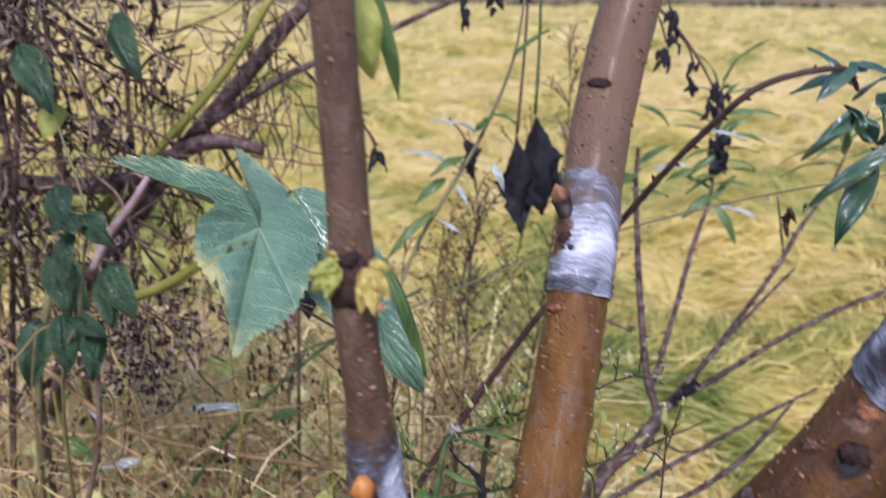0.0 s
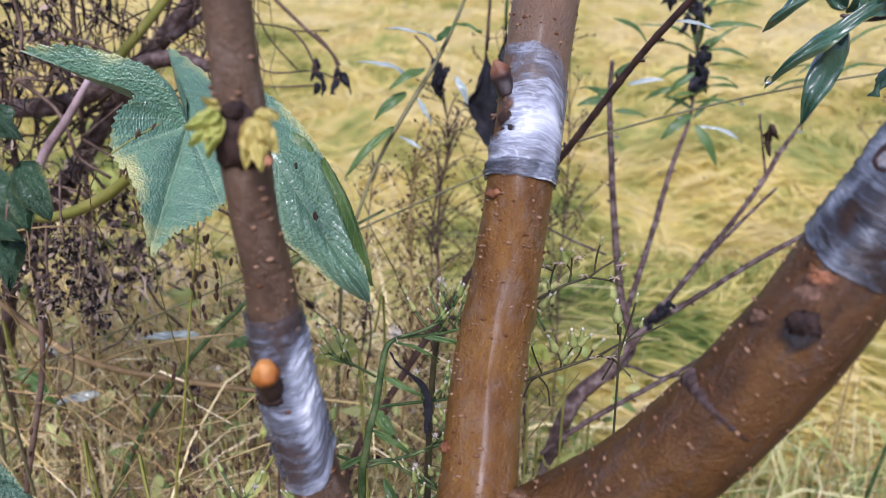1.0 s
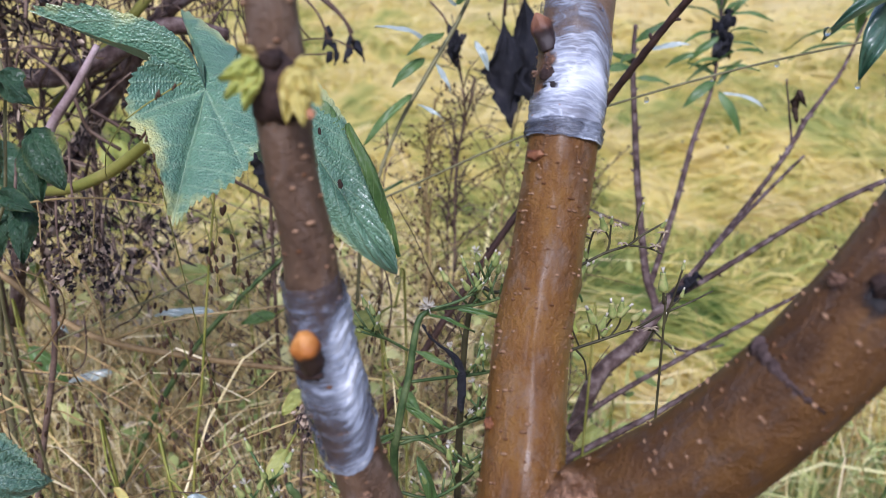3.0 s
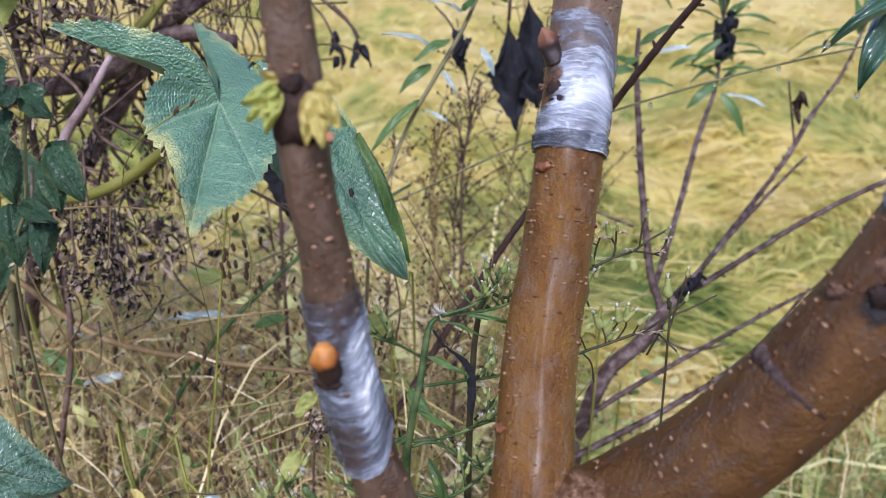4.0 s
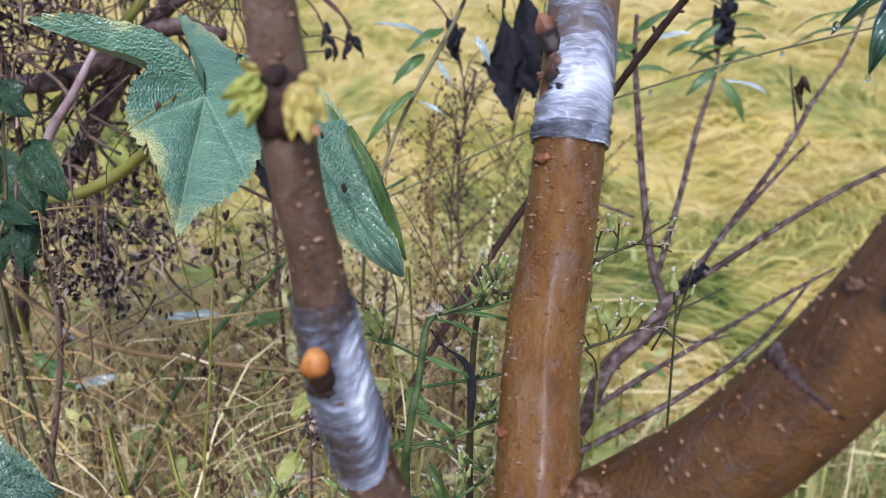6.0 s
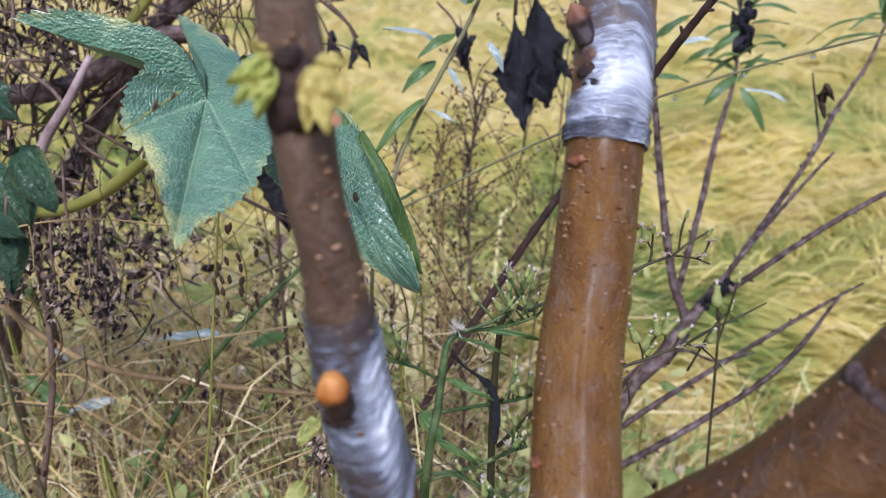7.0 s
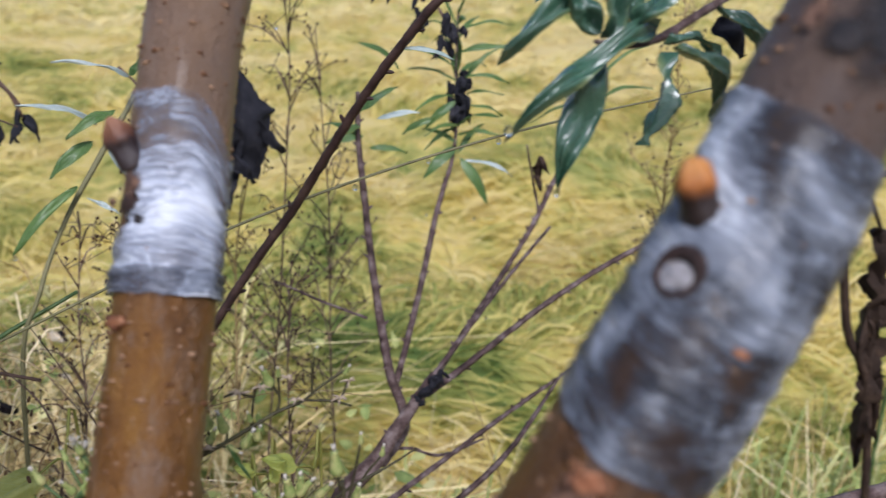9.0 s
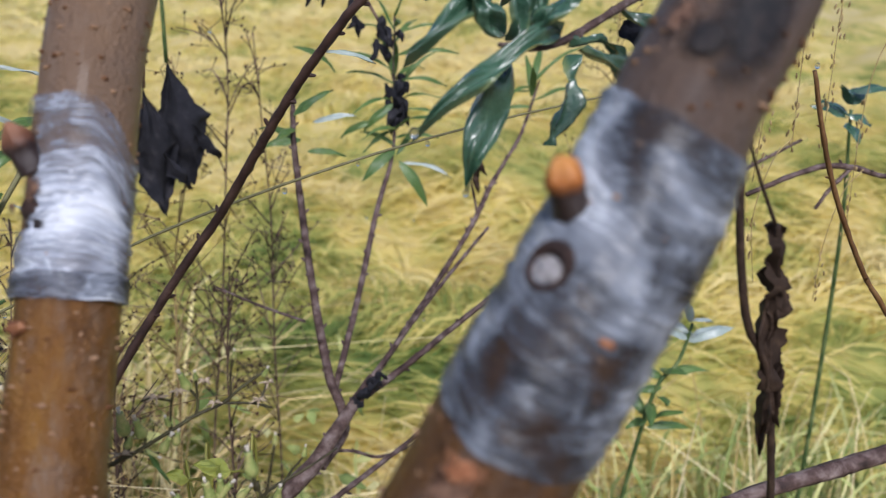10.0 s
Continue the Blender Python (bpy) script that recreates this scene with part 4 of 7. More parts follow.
    tube(ring, [(*(p + (sd * math.cos(k * math.pi / 8) + t * math.sin(k * math.pi / 8)) * 0.0060), 0.0010 + 0.0017 * max(0.0, math.sin(k * math.pi / 8))) for k in range(17)], 8, 2)
    part("scar_rim", ring, SCAR, ob, "dark rim of a round scar")
    patch(ob, "leaf_scar", p, o, t, (0.0052, 0.0052, 0.0007), PALE, "pale round leaf scar", 0.2, 11)
    for x, wy, sz, mt, nm, lab in ((0.2375, (-0.15, -0.98, 0.1), (0.0050, 0.0026, 0.0012), RAW, "bark_knot", "reddish torn spot"),
                                   (0.2005, (-0.40, -0.78, 0.46), (0.0058, 0.0052, 0.0030), SCAR, "bark_knot", "black centre of the knot"),
                                   (0.2105, (-0.52, -0.62, 0.56), (0.0085, 0.0060, 0.0030), RAW, "bark_knot", "rough reddish knot"),
                                   (0.1975, (-0.72, -0.30, 0.62), (0.0095, 0.0050, 0.0034), ROUGH, "bark_knot", "raw pinkish wound")):
        at = x_at(x)
        p, o, t = surface(c, fr, s, at, facing_angle(c, fr, s, at, np.array(wy)), 0.0003)
        patch(ob, nm, p, o, t, sz, mt, lab, 0.95, x * 77)
    for x, wy, hl, hw, mt, lab in ((0.2965, (-0.05, -0.86, 0.50), 0.034, 0.0160, STAIN, "large black scar on the limb"), (0.288, (-0.376, -0.652, 0.658), 0.010, 0.009, STAIN, "dark tail of the scar"), (0.291, (-0.66, -0.35, 0.66), 0.009, 0.006, ROUGH, "rough weathered bark beside the scar"),
                                   (0.1995, (-0.38, -0.80, 0.45), 0.013, 0.012, STAIN, "dark stain round the knot"), (0.2085, (-0.55, -0.60, 0.56), 0.012, 0.010, ROUGH, "rough reddish bark above the knot"),
                                   (0.2275, (-0.30, -0.90, 0.2), 0.009, 0.022, STAIN, "dark blotch under the film"), (0.258, (0.55, -0.80, 0.0), 0.022, 0.010, STAIN, "long dark patch under the film on its right side")):
        at = x_at(x)
        skin_patch(ob, "bark_stain", c, fr, s, at, facing_angle(c, fr, s, at, np.array(wy)), hl, hw, mt, lab, 0.0024 if x > 0.28 else 0.0006)
    # the ridge of an old bud ring across the limb
    at = x_at(0.1715)
    a0 = facing_angle(c, fr, s, at, np.array((-0.78, 0.12, 0.60)))
    a1 = facing_angle(c, fr, s, at, np.array((0.10, -0.98, 0.05)))
    turn = (a1 - a0 + math.pi) % (2 * math.pi) - math.pi
    ridge = Buf()
    line = []
    for k in range(10):
        p, o, t = surface(c, fr, s, at + 0.0004 * math.sin(k * 1.3), a0 + turn * k / 11, -0.0016)
        line.append((*p, 0.0040 - 0.00022 * k + (0.0007 if k < 2 else 0.0)))
    tube(ridge, line, 12, 8, swell=lambda q, a: 0.0016 * noise.noise(Vector((math.cos(a) * 2.2, math.sin(a) * 2.2, q * 420))))
    part("ring_scar", ridge, RING, ob, "raised ring scar across the bark")
    # a thin dark tube laid along the ring
    groove = Buf()
    tube(groove, [(*surface(c, fr, s, at + 0.0036 + 0.0005 * math.sin(k * 1.3), a0 + turn * (0.4 + k) / 9.5, 0.0001)[0], 0.0014 - 0.00009 * k) for k in range(10)], 8, 6)
    part("ring_dark_line", groove, SCAR, ob, "dark line beside the ring scar")
    # rough collar where the limbs part
    b = Buf()
    blob(b, (0.078, 0.378, 1.056), axes_of((0.05, -0.80, 0.60)), (0.035, 0.030, 0.029), 64, 40, 0.30, 4.0)
    part("collar", b, FLAKY, tree, "rough flaking pinkish bark in the crotch")
    b = Buf()
    tube(b, [(0.094, 0.388, 1.070, 0.0050), (0.098, 0.386, 1.079, 0.0045), (0.101, 0.385, 1.083, 0.0036)], 12, 4, swell=lambda q, a: 0.0008 * noise.noise(Vector((math.cos(a), math.sin(a), q * 200))))
    part("dead_spur", b, BARK_TWIG, tree, "short grey dead spur in the crotch")
    return tree


build_tree()


# ---- the broad-leaved plant behind the slender limb ----
def stem(name, ob, line, material, seg=7, sub=5, label="", radius=None, swell=None):
    b = Buf()
    tube(b, line, seg, sub, radius, swell)
    return part(name, b, material, ob, label)


def lobed_leaf(buf, joint, rim, ribs, facing, steps=18, rings=110):
    """One heart-shaped blade spread round the joint, with a main rib to each lobe and a puckered, toothed surface."""
    edge = spline(rim, steps)
    n = len(edge)
    f = Vector(facing).normalized()
    j = Vector(joint)
    down = (Vector(rim[10]) - j).normalized()
    b0 = len(buf.v)
    for i in range(rings + 1):
        r = i / rings
        for k in range(n):
            e = Vector(edge[k]) - j
            tooth = 1 + 0.022 * (abs((k * 0.25) % 1 - 0.5) * 4 - 1) * r ** 8
            p = j + e * r * tooth
            near = min(abs(k / steps - q) for q in ribs)
            h = 0.008 * r * (1 - r) - 0.0022 * max(0.0, 1 - near * 3.0 * (0.3 + r)) * min(1.0, r * 6)
            h += 0.0009 * noise.noise(p * 75) + 0.0035 * noise.noise(p * 22 + Vector((3, 1, 0)))
            # small pillows between the cross veins
            cross = math.sin((p - j).length * 2700 + near * 5.0 + 3.0 * noise.noise(p * 90))
            h += 0.00030 * cross * abs(cross) ** 0.3 * min(1.0, r * 3) * (0.75 + 0.5 * noise.noise(p * 110 + Vector((9, 0, 0))))
            h += 0.0004 * noise.noise(p * 420)
            buf.v.append(p + f * h)
            main = max(0.0, 1 - near * r / 0.045)
            side = 0.6 * max(0.0, 1 - abs(((r - near * 0.40) * 6.0) % 1.0 - 0.5) * 26) * min(1.0, r * 3)
            buf.a.append(((p - j).dot(down) / 0.11 + 0.5, r, max(main, side)))
    for i in range(rings):
        for k in range(n - 1):
            q = b0 + i * n + k
            buf.f.append((q, q + 1, q + n + 1, q + n))


def build_broad_plant():
    ob = thing("broad_leaved_plant", (-0.50, 0.86, 0.0), "tall weed with large quilted blue-green leaves, wet and yellowing", "plant")
    stem("stalk", ob, [(-0.50, 0.86, 0.0, 0.0055), (-0.49, 0.86, 0.5, 0.0050), (-0.47, 0.88, 0.9, 0.0046), (-0.43, 0.87, 1.07, 0.0046)], VINE_GREEN, 10)
    stem("petiole", ob, [(-0.43, 0.87, 1.07, 0.0050), (-0.36, 0.81, 1.083, 0.0048), (-0.300, 0.745, 1.106, 0.0048), (-0.249, 0.715, 1.131, 0.0052), (-0.200, 0.680, 1.166, 0.0042), (-0.160, 0.640, 1.192, 0.0030), (-0.139, 0.616, 1.212, 0.0024)], PETIOLE, 12)
    joint = Vector((-0.137, 0.612, 1.217))
    b = Buf()
    rim = [(-0.141, 0.620, 1.228), (-0.146, 0.612, 1.245), (-0.162, 0.605, 1.261), (-0.199, 0.600, 1.273), (-0.238, 0.600, 1.271), (-0.207, 0.596, 1.258), (-0.164, 0.588, 1.245), (-0.172, 0.575, 1.234), (-0.171, 0.556, 1.212),
           (-0.149, 0.530, 1.194), (-0.135, 0.504, 1.163), (-0.123, 0.515, 1.170), (-0.104, 0.530, 1.177), (-0.093, 0.560, 1.192), (-0.092, 0.600, 1.212), (-0.123, 0.660, 1.232), (-0.178, 0.720, 1.258), (-0.141, 0.630, 1.231)]
    lobed_leaf(b, joint, rim, (4, 8, 10, 12.4, 16), (0.10, -0.52, 0.85))
    part("leaf", b, LEAF_BIG, ob, "large lobed leaf with a quilted wet surface and yellowed edge")
    b = Buf()
    leaf(b, (-0.120, 0.652, 1.236), (-0.012, 0.598, 1.086), 0.068, (0.20, -0.90, 0.40), "ovate", 0.22, 0.05, 0.08, 24, 0.0014, 13, 0.008, 110, 26, 9.2)
    part("leaf", b, LEAF_BIG, ob, "drooping leaf with a quilted wet surface")
    b = Buf()
    leaf(b, (-0.075, 0.648, 1.208), (-0.033, 0.640, 1.160), 0.016, (0.75, -0.35, 0.55), "lance", 0.5, 0.10, 0.0, 24, 0.0008, 8, 0.004, 40, 8, 2.2)
    part("leaf", b, LEAF_MID, ob, "narrow bright green leaf seen edge on")
    b = Buf()
    leaf(b, (-0.046, 0.628, 1.188), (-0.009, 0.606, 1.096), 0.012, (0.60, -0.75, 0.35), "lance", 0.7, 0.08, 0.06, 20, 0.0010, 14, 0.005, 60, 10, 4.2)
    part("leaf", b, LEAF_MID, ob, "dark green folded margin of the drooping leaf")
    for k, (p, r) in enumerate([((-0.0625, 0.612, 1.187), 0.0030), ((-0.050, 0.606, 1.151), 0.0042), ((-0.080, 0.616, 1.174), 0.0034)]):
        b = Buf()
        blob(b, p, axes_of((0.20, -0.90, 0.40)), (r * 0.4, r * 0.8, 0.0010), 14, 6, 0.7, k * 4.7)
        part("chewed_spot", b, DEAD_BROWN, ob, "dark chewed spot in the leaf")
    stem("petiole", ob, [(-0.134, 0.660, 1.200, 0.0028), (-0.130, 0.660, 1.222, 0.0026), (-0.117, 0.652, 1.233, 0.0020)], PETIOLE, 8)
    b = Buf()
    leaf(b, (-0.354, 0.565, 0.966), (-0.263, 0.535, 0.955), 0.072, (0.10, -0.95, 0.28), "ovate", 0.25, 0.10, 0.12, 26, 0.0016, 12, 0.012, 110, 30, 5.5)
    part("leaf", b, LEAF_LOW, ob, "low quilted leaf with toothed edge")
    stem("petiole", ob, [(-0.49, 0.84, 0.7, 0.0045), (-0.45, 0.70, 0.90, 0.004), (-0.352, 0.567, 0.965, 0.003)], PETIOLE, 8)
    # thin straws hung with seeds before the leaf
    for line, seeds in (([(-0.118, 0.500, 1.2425), (-0.132, 0.499, 1.2350), (-0.1435, 0.499, 1.2280), (-0.160, 0.510, 1.2150), (-0.20, 0.58, 1.17), (-0.24, 0.70, 1.08)], ((-0.1215, 1.2410), (-0.1315, 1.2362), (-0.1300, 1.2375))),
                        ([(-0.1410, 0.499, 1.2190), (-0.1405, 0.499, 1.2120), (-0.1380, 0.499, 1.2000), (-0.1365, 0.499, 1.1860), (-0.150, 0.56, 1.09), (-0.17, 0.66, 0.95)], ((-0.1415, 1.2150), (-0.1405, 1.2125), (-0.1375, 1.2030), (-0.1385, 1.1960), (-0.1370, 1.1920), (-0.1360, 1.1880)))):
        st = thing("seed_string", line[0], "fine thread hung with small brown seeds", "seeds", "seed strings")
        stem("thread", st, [(*q, 0.0004) for q in line], PETIOLE, 4, 3)
        for k, (x, z) in enumerate(seeds):
            b = Buf()
            blob(b, (x, 0.4975, z), axes_of((0.6 - 0.3 * k, 0.0, 1.0)), (0.0009, 0.0008, 0.0024), 8, 6, 0.25, k + x * 90)
            part("seed", b, SEED, st)


# ---- the dead bush and its vines ----
def wavy(rng, p, drop, amp, n=7, lean=(0, 0)):
    x, y, z = p
    pts = []
    for k in range(n):
        u = k / (n - 1)
        pts.append((x + lean[0] * u + rng.uniform(-amp, amp), y + lean[1] * u + rng.uniform(-amp, amp), z - drop * u))
    return pts


def husk(b, rng, c, size):
    """A shrivelled seed cup: a few curled pointed bracts round a short throat."""
    d = Vector((rng.uniform(-0.6, 0.6), rng.uniform(-0.7, 0.3), rng.uniform(-1.0, 0.1))).normalized()
    s, t, d = axes_of(d)
    for k in range(5):
        a = 2 * math.pi * k / 5 + rng.uniform(-0.3, 0.3)
        o = s * math.cos(a) + t * math.sin(a)
        w = d.cross(o) * size * 0.28
        r = rng.uniform(0.7, 1.2)
        p0, p1, p2 = Vector(c), Vector(c) + (d * 0.55 + o * 0.38) * size * r, Vector(c) + (d * 1.05 + o * rng.uniform(0.2, 0.9)) * size * r
        q = len(b.v)
        b.v.extend([p0 - w * 0.4, p0 + w * 0.4, p1 + w, p1 - w, p2])
        b.f.extend([(q, q + 1, q + 2, q + 3), (q + 3, q + 2, q + 4)])


def build_dead_bush():
    rng = random.Random(21)
    ob = thing("dead_bush", (-0.55, 1.0, 0.0), "tangled dead bush hung with brown seed husks and dry vines", "bush")
    # main stems
    for x0, x1, y, z1, r in ((-0.62, -0.56, 0.98, 1.62, 0.006), (-0.55, -0.50, 1.02, 1.58, 0.005), (-0.66, -0.66, 0.92, 1.6, 0.006), (-0.48, -0.43, 1.0, 1.55, 0.005),
                              (-0.58, -0.42, 0.95, 1.45, 0.0045), (-0.44, -0.36, 1.06, 1.5, 0.004), (-0.70, -0.60, 1.05, 1.6, 0.006), (-0.52, -0.62, 0.90, 1.5, 0.0045)):
        stem("stem", ob, [(x0, y, 0, r), (x0 + rng.uniform(-.03, .03), y, 0.5, r), (0.5 * x0 + 0.5 * x1 + rng.uniform(-.02, .02), y - 0.02, 1.0, r * 0.9), (x1, y - 0.04, z1, r * 0.6)], VINE, 7)
    # bare boughs
    stem("bough", ob, [(-0.48, 1.05, 0.98, 0.013), (-0.40, 1.09, 1.10, 0.0125), (-0.337, 1.10, 1.182, 0.0112), (-0.256, 1.10, 1.271, 0.0108), (-0.187, 1.10, 1.348, 0.0095), (-0.10, 1.12, 1.43, 0.007)], BARK_TWIG, 10, label="dark bare bough")
    stem("bough", ob, [(-0.30, 1.08, 1.215, 0.006), (-0.20, 1.09, 1.275, 0.0050), (-0.103, 1.10, 1.316, 0.0042), (-0.045, 1.10, 1.343, 0.0038), (0.035, 1.10, 1.38, 0.003)], BARK_TWIG, 8, label="dark bare side branch")
    stem("bough", ob, [(-0.42, 1.0, 1.12, 0.0065), (-0.34, 1.02, 1.20, 0.006), (-0.26, 1.04, 1.29, 0.0055), (-0.20, 1.05, 1.38, 0.005)], PETIOLE, 8, label="yellow-green climbing stem")
    stem("bough", ob, [(-0.352, 0.805, 1.112, 0.0046), (-0.330, 0.797, 1.150, 0.0047), (-0.303, 0.793, 1.182, 0.0040), (-0.279, 0.800, 1.219, 0.0028)], MAUVE, 10, label="pale mauve peeled stem")
    stem("bough", ob, [(-0.46, 0.90, 0.90, 0.0085), (-0.40, 0.84, 1.04, 0.0075), (-0.352, 0.806, 1.112, 0.0062)], BARK_TWIG, 8)
    stem("bough", ob, [(-0.60, 0.95, 1.18, 0.010), (-0.40, 0.97, 1.16, 0.011), (-0.28, 0.98, 1.21, 0.010), (-0.21, 0.99, 1.20, 0.007)], BARK_TWIG, 8, label="thick grey twisted bough")
    # fine tangle
    b = Buf()
    for _ in range(210):
        p = (rng.uniform(-0.72, -0.30), rng.uniform(0.84, 1.06), rng.uniform(1.02, 1.55))
        d = Vector((rng.uniform(-1, 1), rng.uniform(-0.5, 0.5), rng.uniform(-1, 1))).normalized() * rng.uniform(0.06, 0.20)
        q = [tuple(Vector(p) + d * u + Vector((rng.uniform(-.012, .012), rng.uniform(-.012, .012), rng.uniform(-.012, .012)))) for u in (0, .25, .5, .75, 1)]
        tube(b, q, 5, 3, rng.uniform(0.0007, 0.0020))
    for _ in range(190):
        p = (rng.uniform(-0.85, -0.36), rng.uniform(1.0, 1.25), rng.uniform(1.02, 1.55))
        d = Vector((rng.uniform(-1, 1), rng.uniform(-0.4, 0.4), rng.uniform(-1.2, 1.2))).normalized() * rng.uniform(0.08, 0.24)
        tube(b, [tuple(Vector(p) + d * u + Vector((rng.uniform(-.014, .014), rng.uniform(-.01, .01), rng.uniform(-.014, .014)))) for u in (0, .25, .5, .75, 1)], 4, 3, rng.uniform(0.0009, 0.0030))
    part("twig_tangle", b, VINE, ob, "tangle of thin dry twigs", kind="stuff")
    b = Buf()
    for _ in range(62):
        x = rng.uniform(-0.42, -0.17)
        tube(b, wavy(rng, (x, rng.uniform(1.05, 1.16), 1.20 + (x + 0.36) * 0.72 + rng.uniform(-0.05, 0.10)), rng.uniform(0.06, 0.26), 0.008, 9, (rng.uniform(-.02, .02), 0)), 5, 3, rng.uniform(0.0005, 0.0012))
    for _ in range(60):
        p = (rng.uniform(-0.46, -0.16), rng.uniform(1.04, 1.16), rng.uniform(1.15, 1.42))
        d = Vector((rng.uniform(-1, 1), 0, rng.uniform(-0.6, 0.9))).normalized() * rng.uniform(0.05, 0.16)
        tube(b, [tuple(Vector(p) + d * u + Vector((rng.uniform(-.008, .008), 0, rng.uniform(-.008, .008)))) for u in (0, .33, .66, 1)], 5, 3, rng.uniform(0.0007, 0.0014))
    part("tendril_mass", b, VINE, ob, "curly dry tendrils hanging from the boughs", kind="stuff")
    b = Buf()
    centres = [(rng.uniform(-0.72, -0.28), rng.uniform(0.80, 0.98), rng.uniform(0.99, 1.24)) for _ in range(80)] + [(rng.uniform(-0.72, -0.33), rng.uniform(0.86, 1.04), rng.uniform(1.18, 1.5)) for _ in range(60)]
    # the bush opens on the field beside the peeled stem
    centres = [c for c in centres if not (c[0] > -0.42 and 1.085 < c[2] < 1.225)]
    for c in centres:
        for _ in range(rng.randint(8, 16)):
            husk(b, rng, (c[0] + rng.gauss(0, 0.014), c[1] + rng.gauss(0, 0.014), c[2] + rng.gauss(0, 0.024)), rng.uniform(0.005, 0.011))
    nr = np.random.RandomState(77)
    n = 6500
    pick = np.array(centres)[nr.randint(0, len(centres), n)] + nr.normal(0, 1, (n, 3)) * np.array((0.030, 0.028, 0.034))
    dr = nr.normal(0, 1, (n, 3)) * np.array((1.0, 0.8, 1.7))
    dr /= np.linalg.norm(dr, axis=1, keepdims=True)
    bend = nr.normal(0, 1, (n, 3)) * 0.5
    ln = nr.uniform(0.007, 0.034, n)
    s5 = np.linspace(-0.5, 0.5, 4)
    rows = pick[:, None, :] + (dr[:, None, :] * s5[None, :, None] + bend[:, None, :] * (s5[None, :, None] ** 2)) * ln[:, None, None]
    wd = nr.uniform(0.0007, 0.0032, n)[:, None] * np.array([0.5, 1.0, 0.9, 0.2])[None, :]
    part("husk_litter", ribbons(rows, wd), HUSK, ob, "shrivelled leaf and husk fragments", kind="stuff")
    part("husk_mass", b, HUSK, ob, "clusters of brown papery seed husks", kind="stuff")
    # leaves in the bush
    spots = [((-0.253, 0.575, 1.233), (-0.266, 0.550, 1.234), 0.026), ((-0.252, 0.575, 1.236), (-0.226, 0.550, 1.222), 0.024), ((-0.267, 0.575, 1.223), (-0.264, 0.550, 1.192), 0.022), ((-0.241, 0.575, 1.200), (-0.217, 0.550, 1.169), 0.030),
             ((-0.244, 0.578, 1.192), (-0.233, 0.553, 1.160), 0.026), ((-0.255, 0.575, 1.151), (-0.251, 0.550, 1.118), 0.022), ((-0.268, 0.575, 1.157), (-0.237, 0.550, 1.154), 0.018), ((-0.285, 0.590, 1.200), (-0.270, 0.570, 1.160), 0.030),
             ((-0.275, 0.585, 1.255), (-0.262, 0.565, 1.225), 0.026), ((-0.290, 0.60, 1.15), (-0.282, 0.58, 1.11), 0.028), ((-0.52, 0.85, 1.30), (-0.50, 0.80, 1.22), 0.06), ((-0.42, 0.86, 1.33), (-0.38, 0.82, 1.27), 0.05),
             ((-0.33, 0.88, 1.36), (-0.30, 0.84, 1.30), 0.045), ((-0.47, 0.86, 1.38), (-0.44, 0.82, 1.31), 0.05), ((-0.36, 0.95, 1.42), (-0.31, 0.92, 1.38), 0.05), ((-0.385, 0.79, 1.135), (-0.345, 0.765, 1.085), 0.050), ((-0.40, 0.775, 1.07), (-0.41, 0.76, 1.00), 0.045), ((-0.50, 0.84, 1.16), (-0.475, 0.80, 1.08), 0.06)]
    stem("climber", ob, [(-0.42, 0.86, 0.0, 0.0020), (-0.40, 0.80, 0.6, 0.0018), (-0.31, 0.62, 1.05, 0.0014), (-0.268, 0.580, 1.157, 0.0012), (-0.258, 0.577, 1.20, 0.0011), (-0.252, 0.577, 1.24, 0.0010), (-0.27, 0.59, 1.30, 0.0009)], VINE_GREEN, 8, label="thin green climbing stem")
    for k, (p, q, w) in enumerate(spots):
        b = Buf()
        leaf(b, p, q, w * (0.72 if p[1] > 0.7 else 0.85), (rng.uniform(-.4, .4), -0.8, rng.uniform(0.2, 0.7)), "ovate", 0.35, 0.12, 0.22, 11, 0.0010 if p[1] > 0.7 else 0.0007, 7, 0.006, 40, 12, k * 1.7)
        part("leaf", b, LEAF_BUSH, ob, "dark green drooping leaf")
    for k, (x, y, z) in enumerate([(-0.47, 0.86, 1.24), (-0.40, 0.88, 1.27), (-0.52, 0.84, 1.18), (-0.32, 0.90, 1.11), (-0.49, 0.87, 1.10), (-0.27, 1.0, 1.15)]):
        b = Buf()
        leaf(b, (x, y, z), (x + rng.uniform(-.02, .02), y - 0.02, z - 0.035), 0.03, (rng.uniform(-.4, .4), -0.8, 0.4), "ovate", 0.3, 0.1, 0.05, 10, 0, 6, 0.006, 14, 5, k)
        part("leaf", b, LEAF_LIME, ob, "small yellow-green leaf")


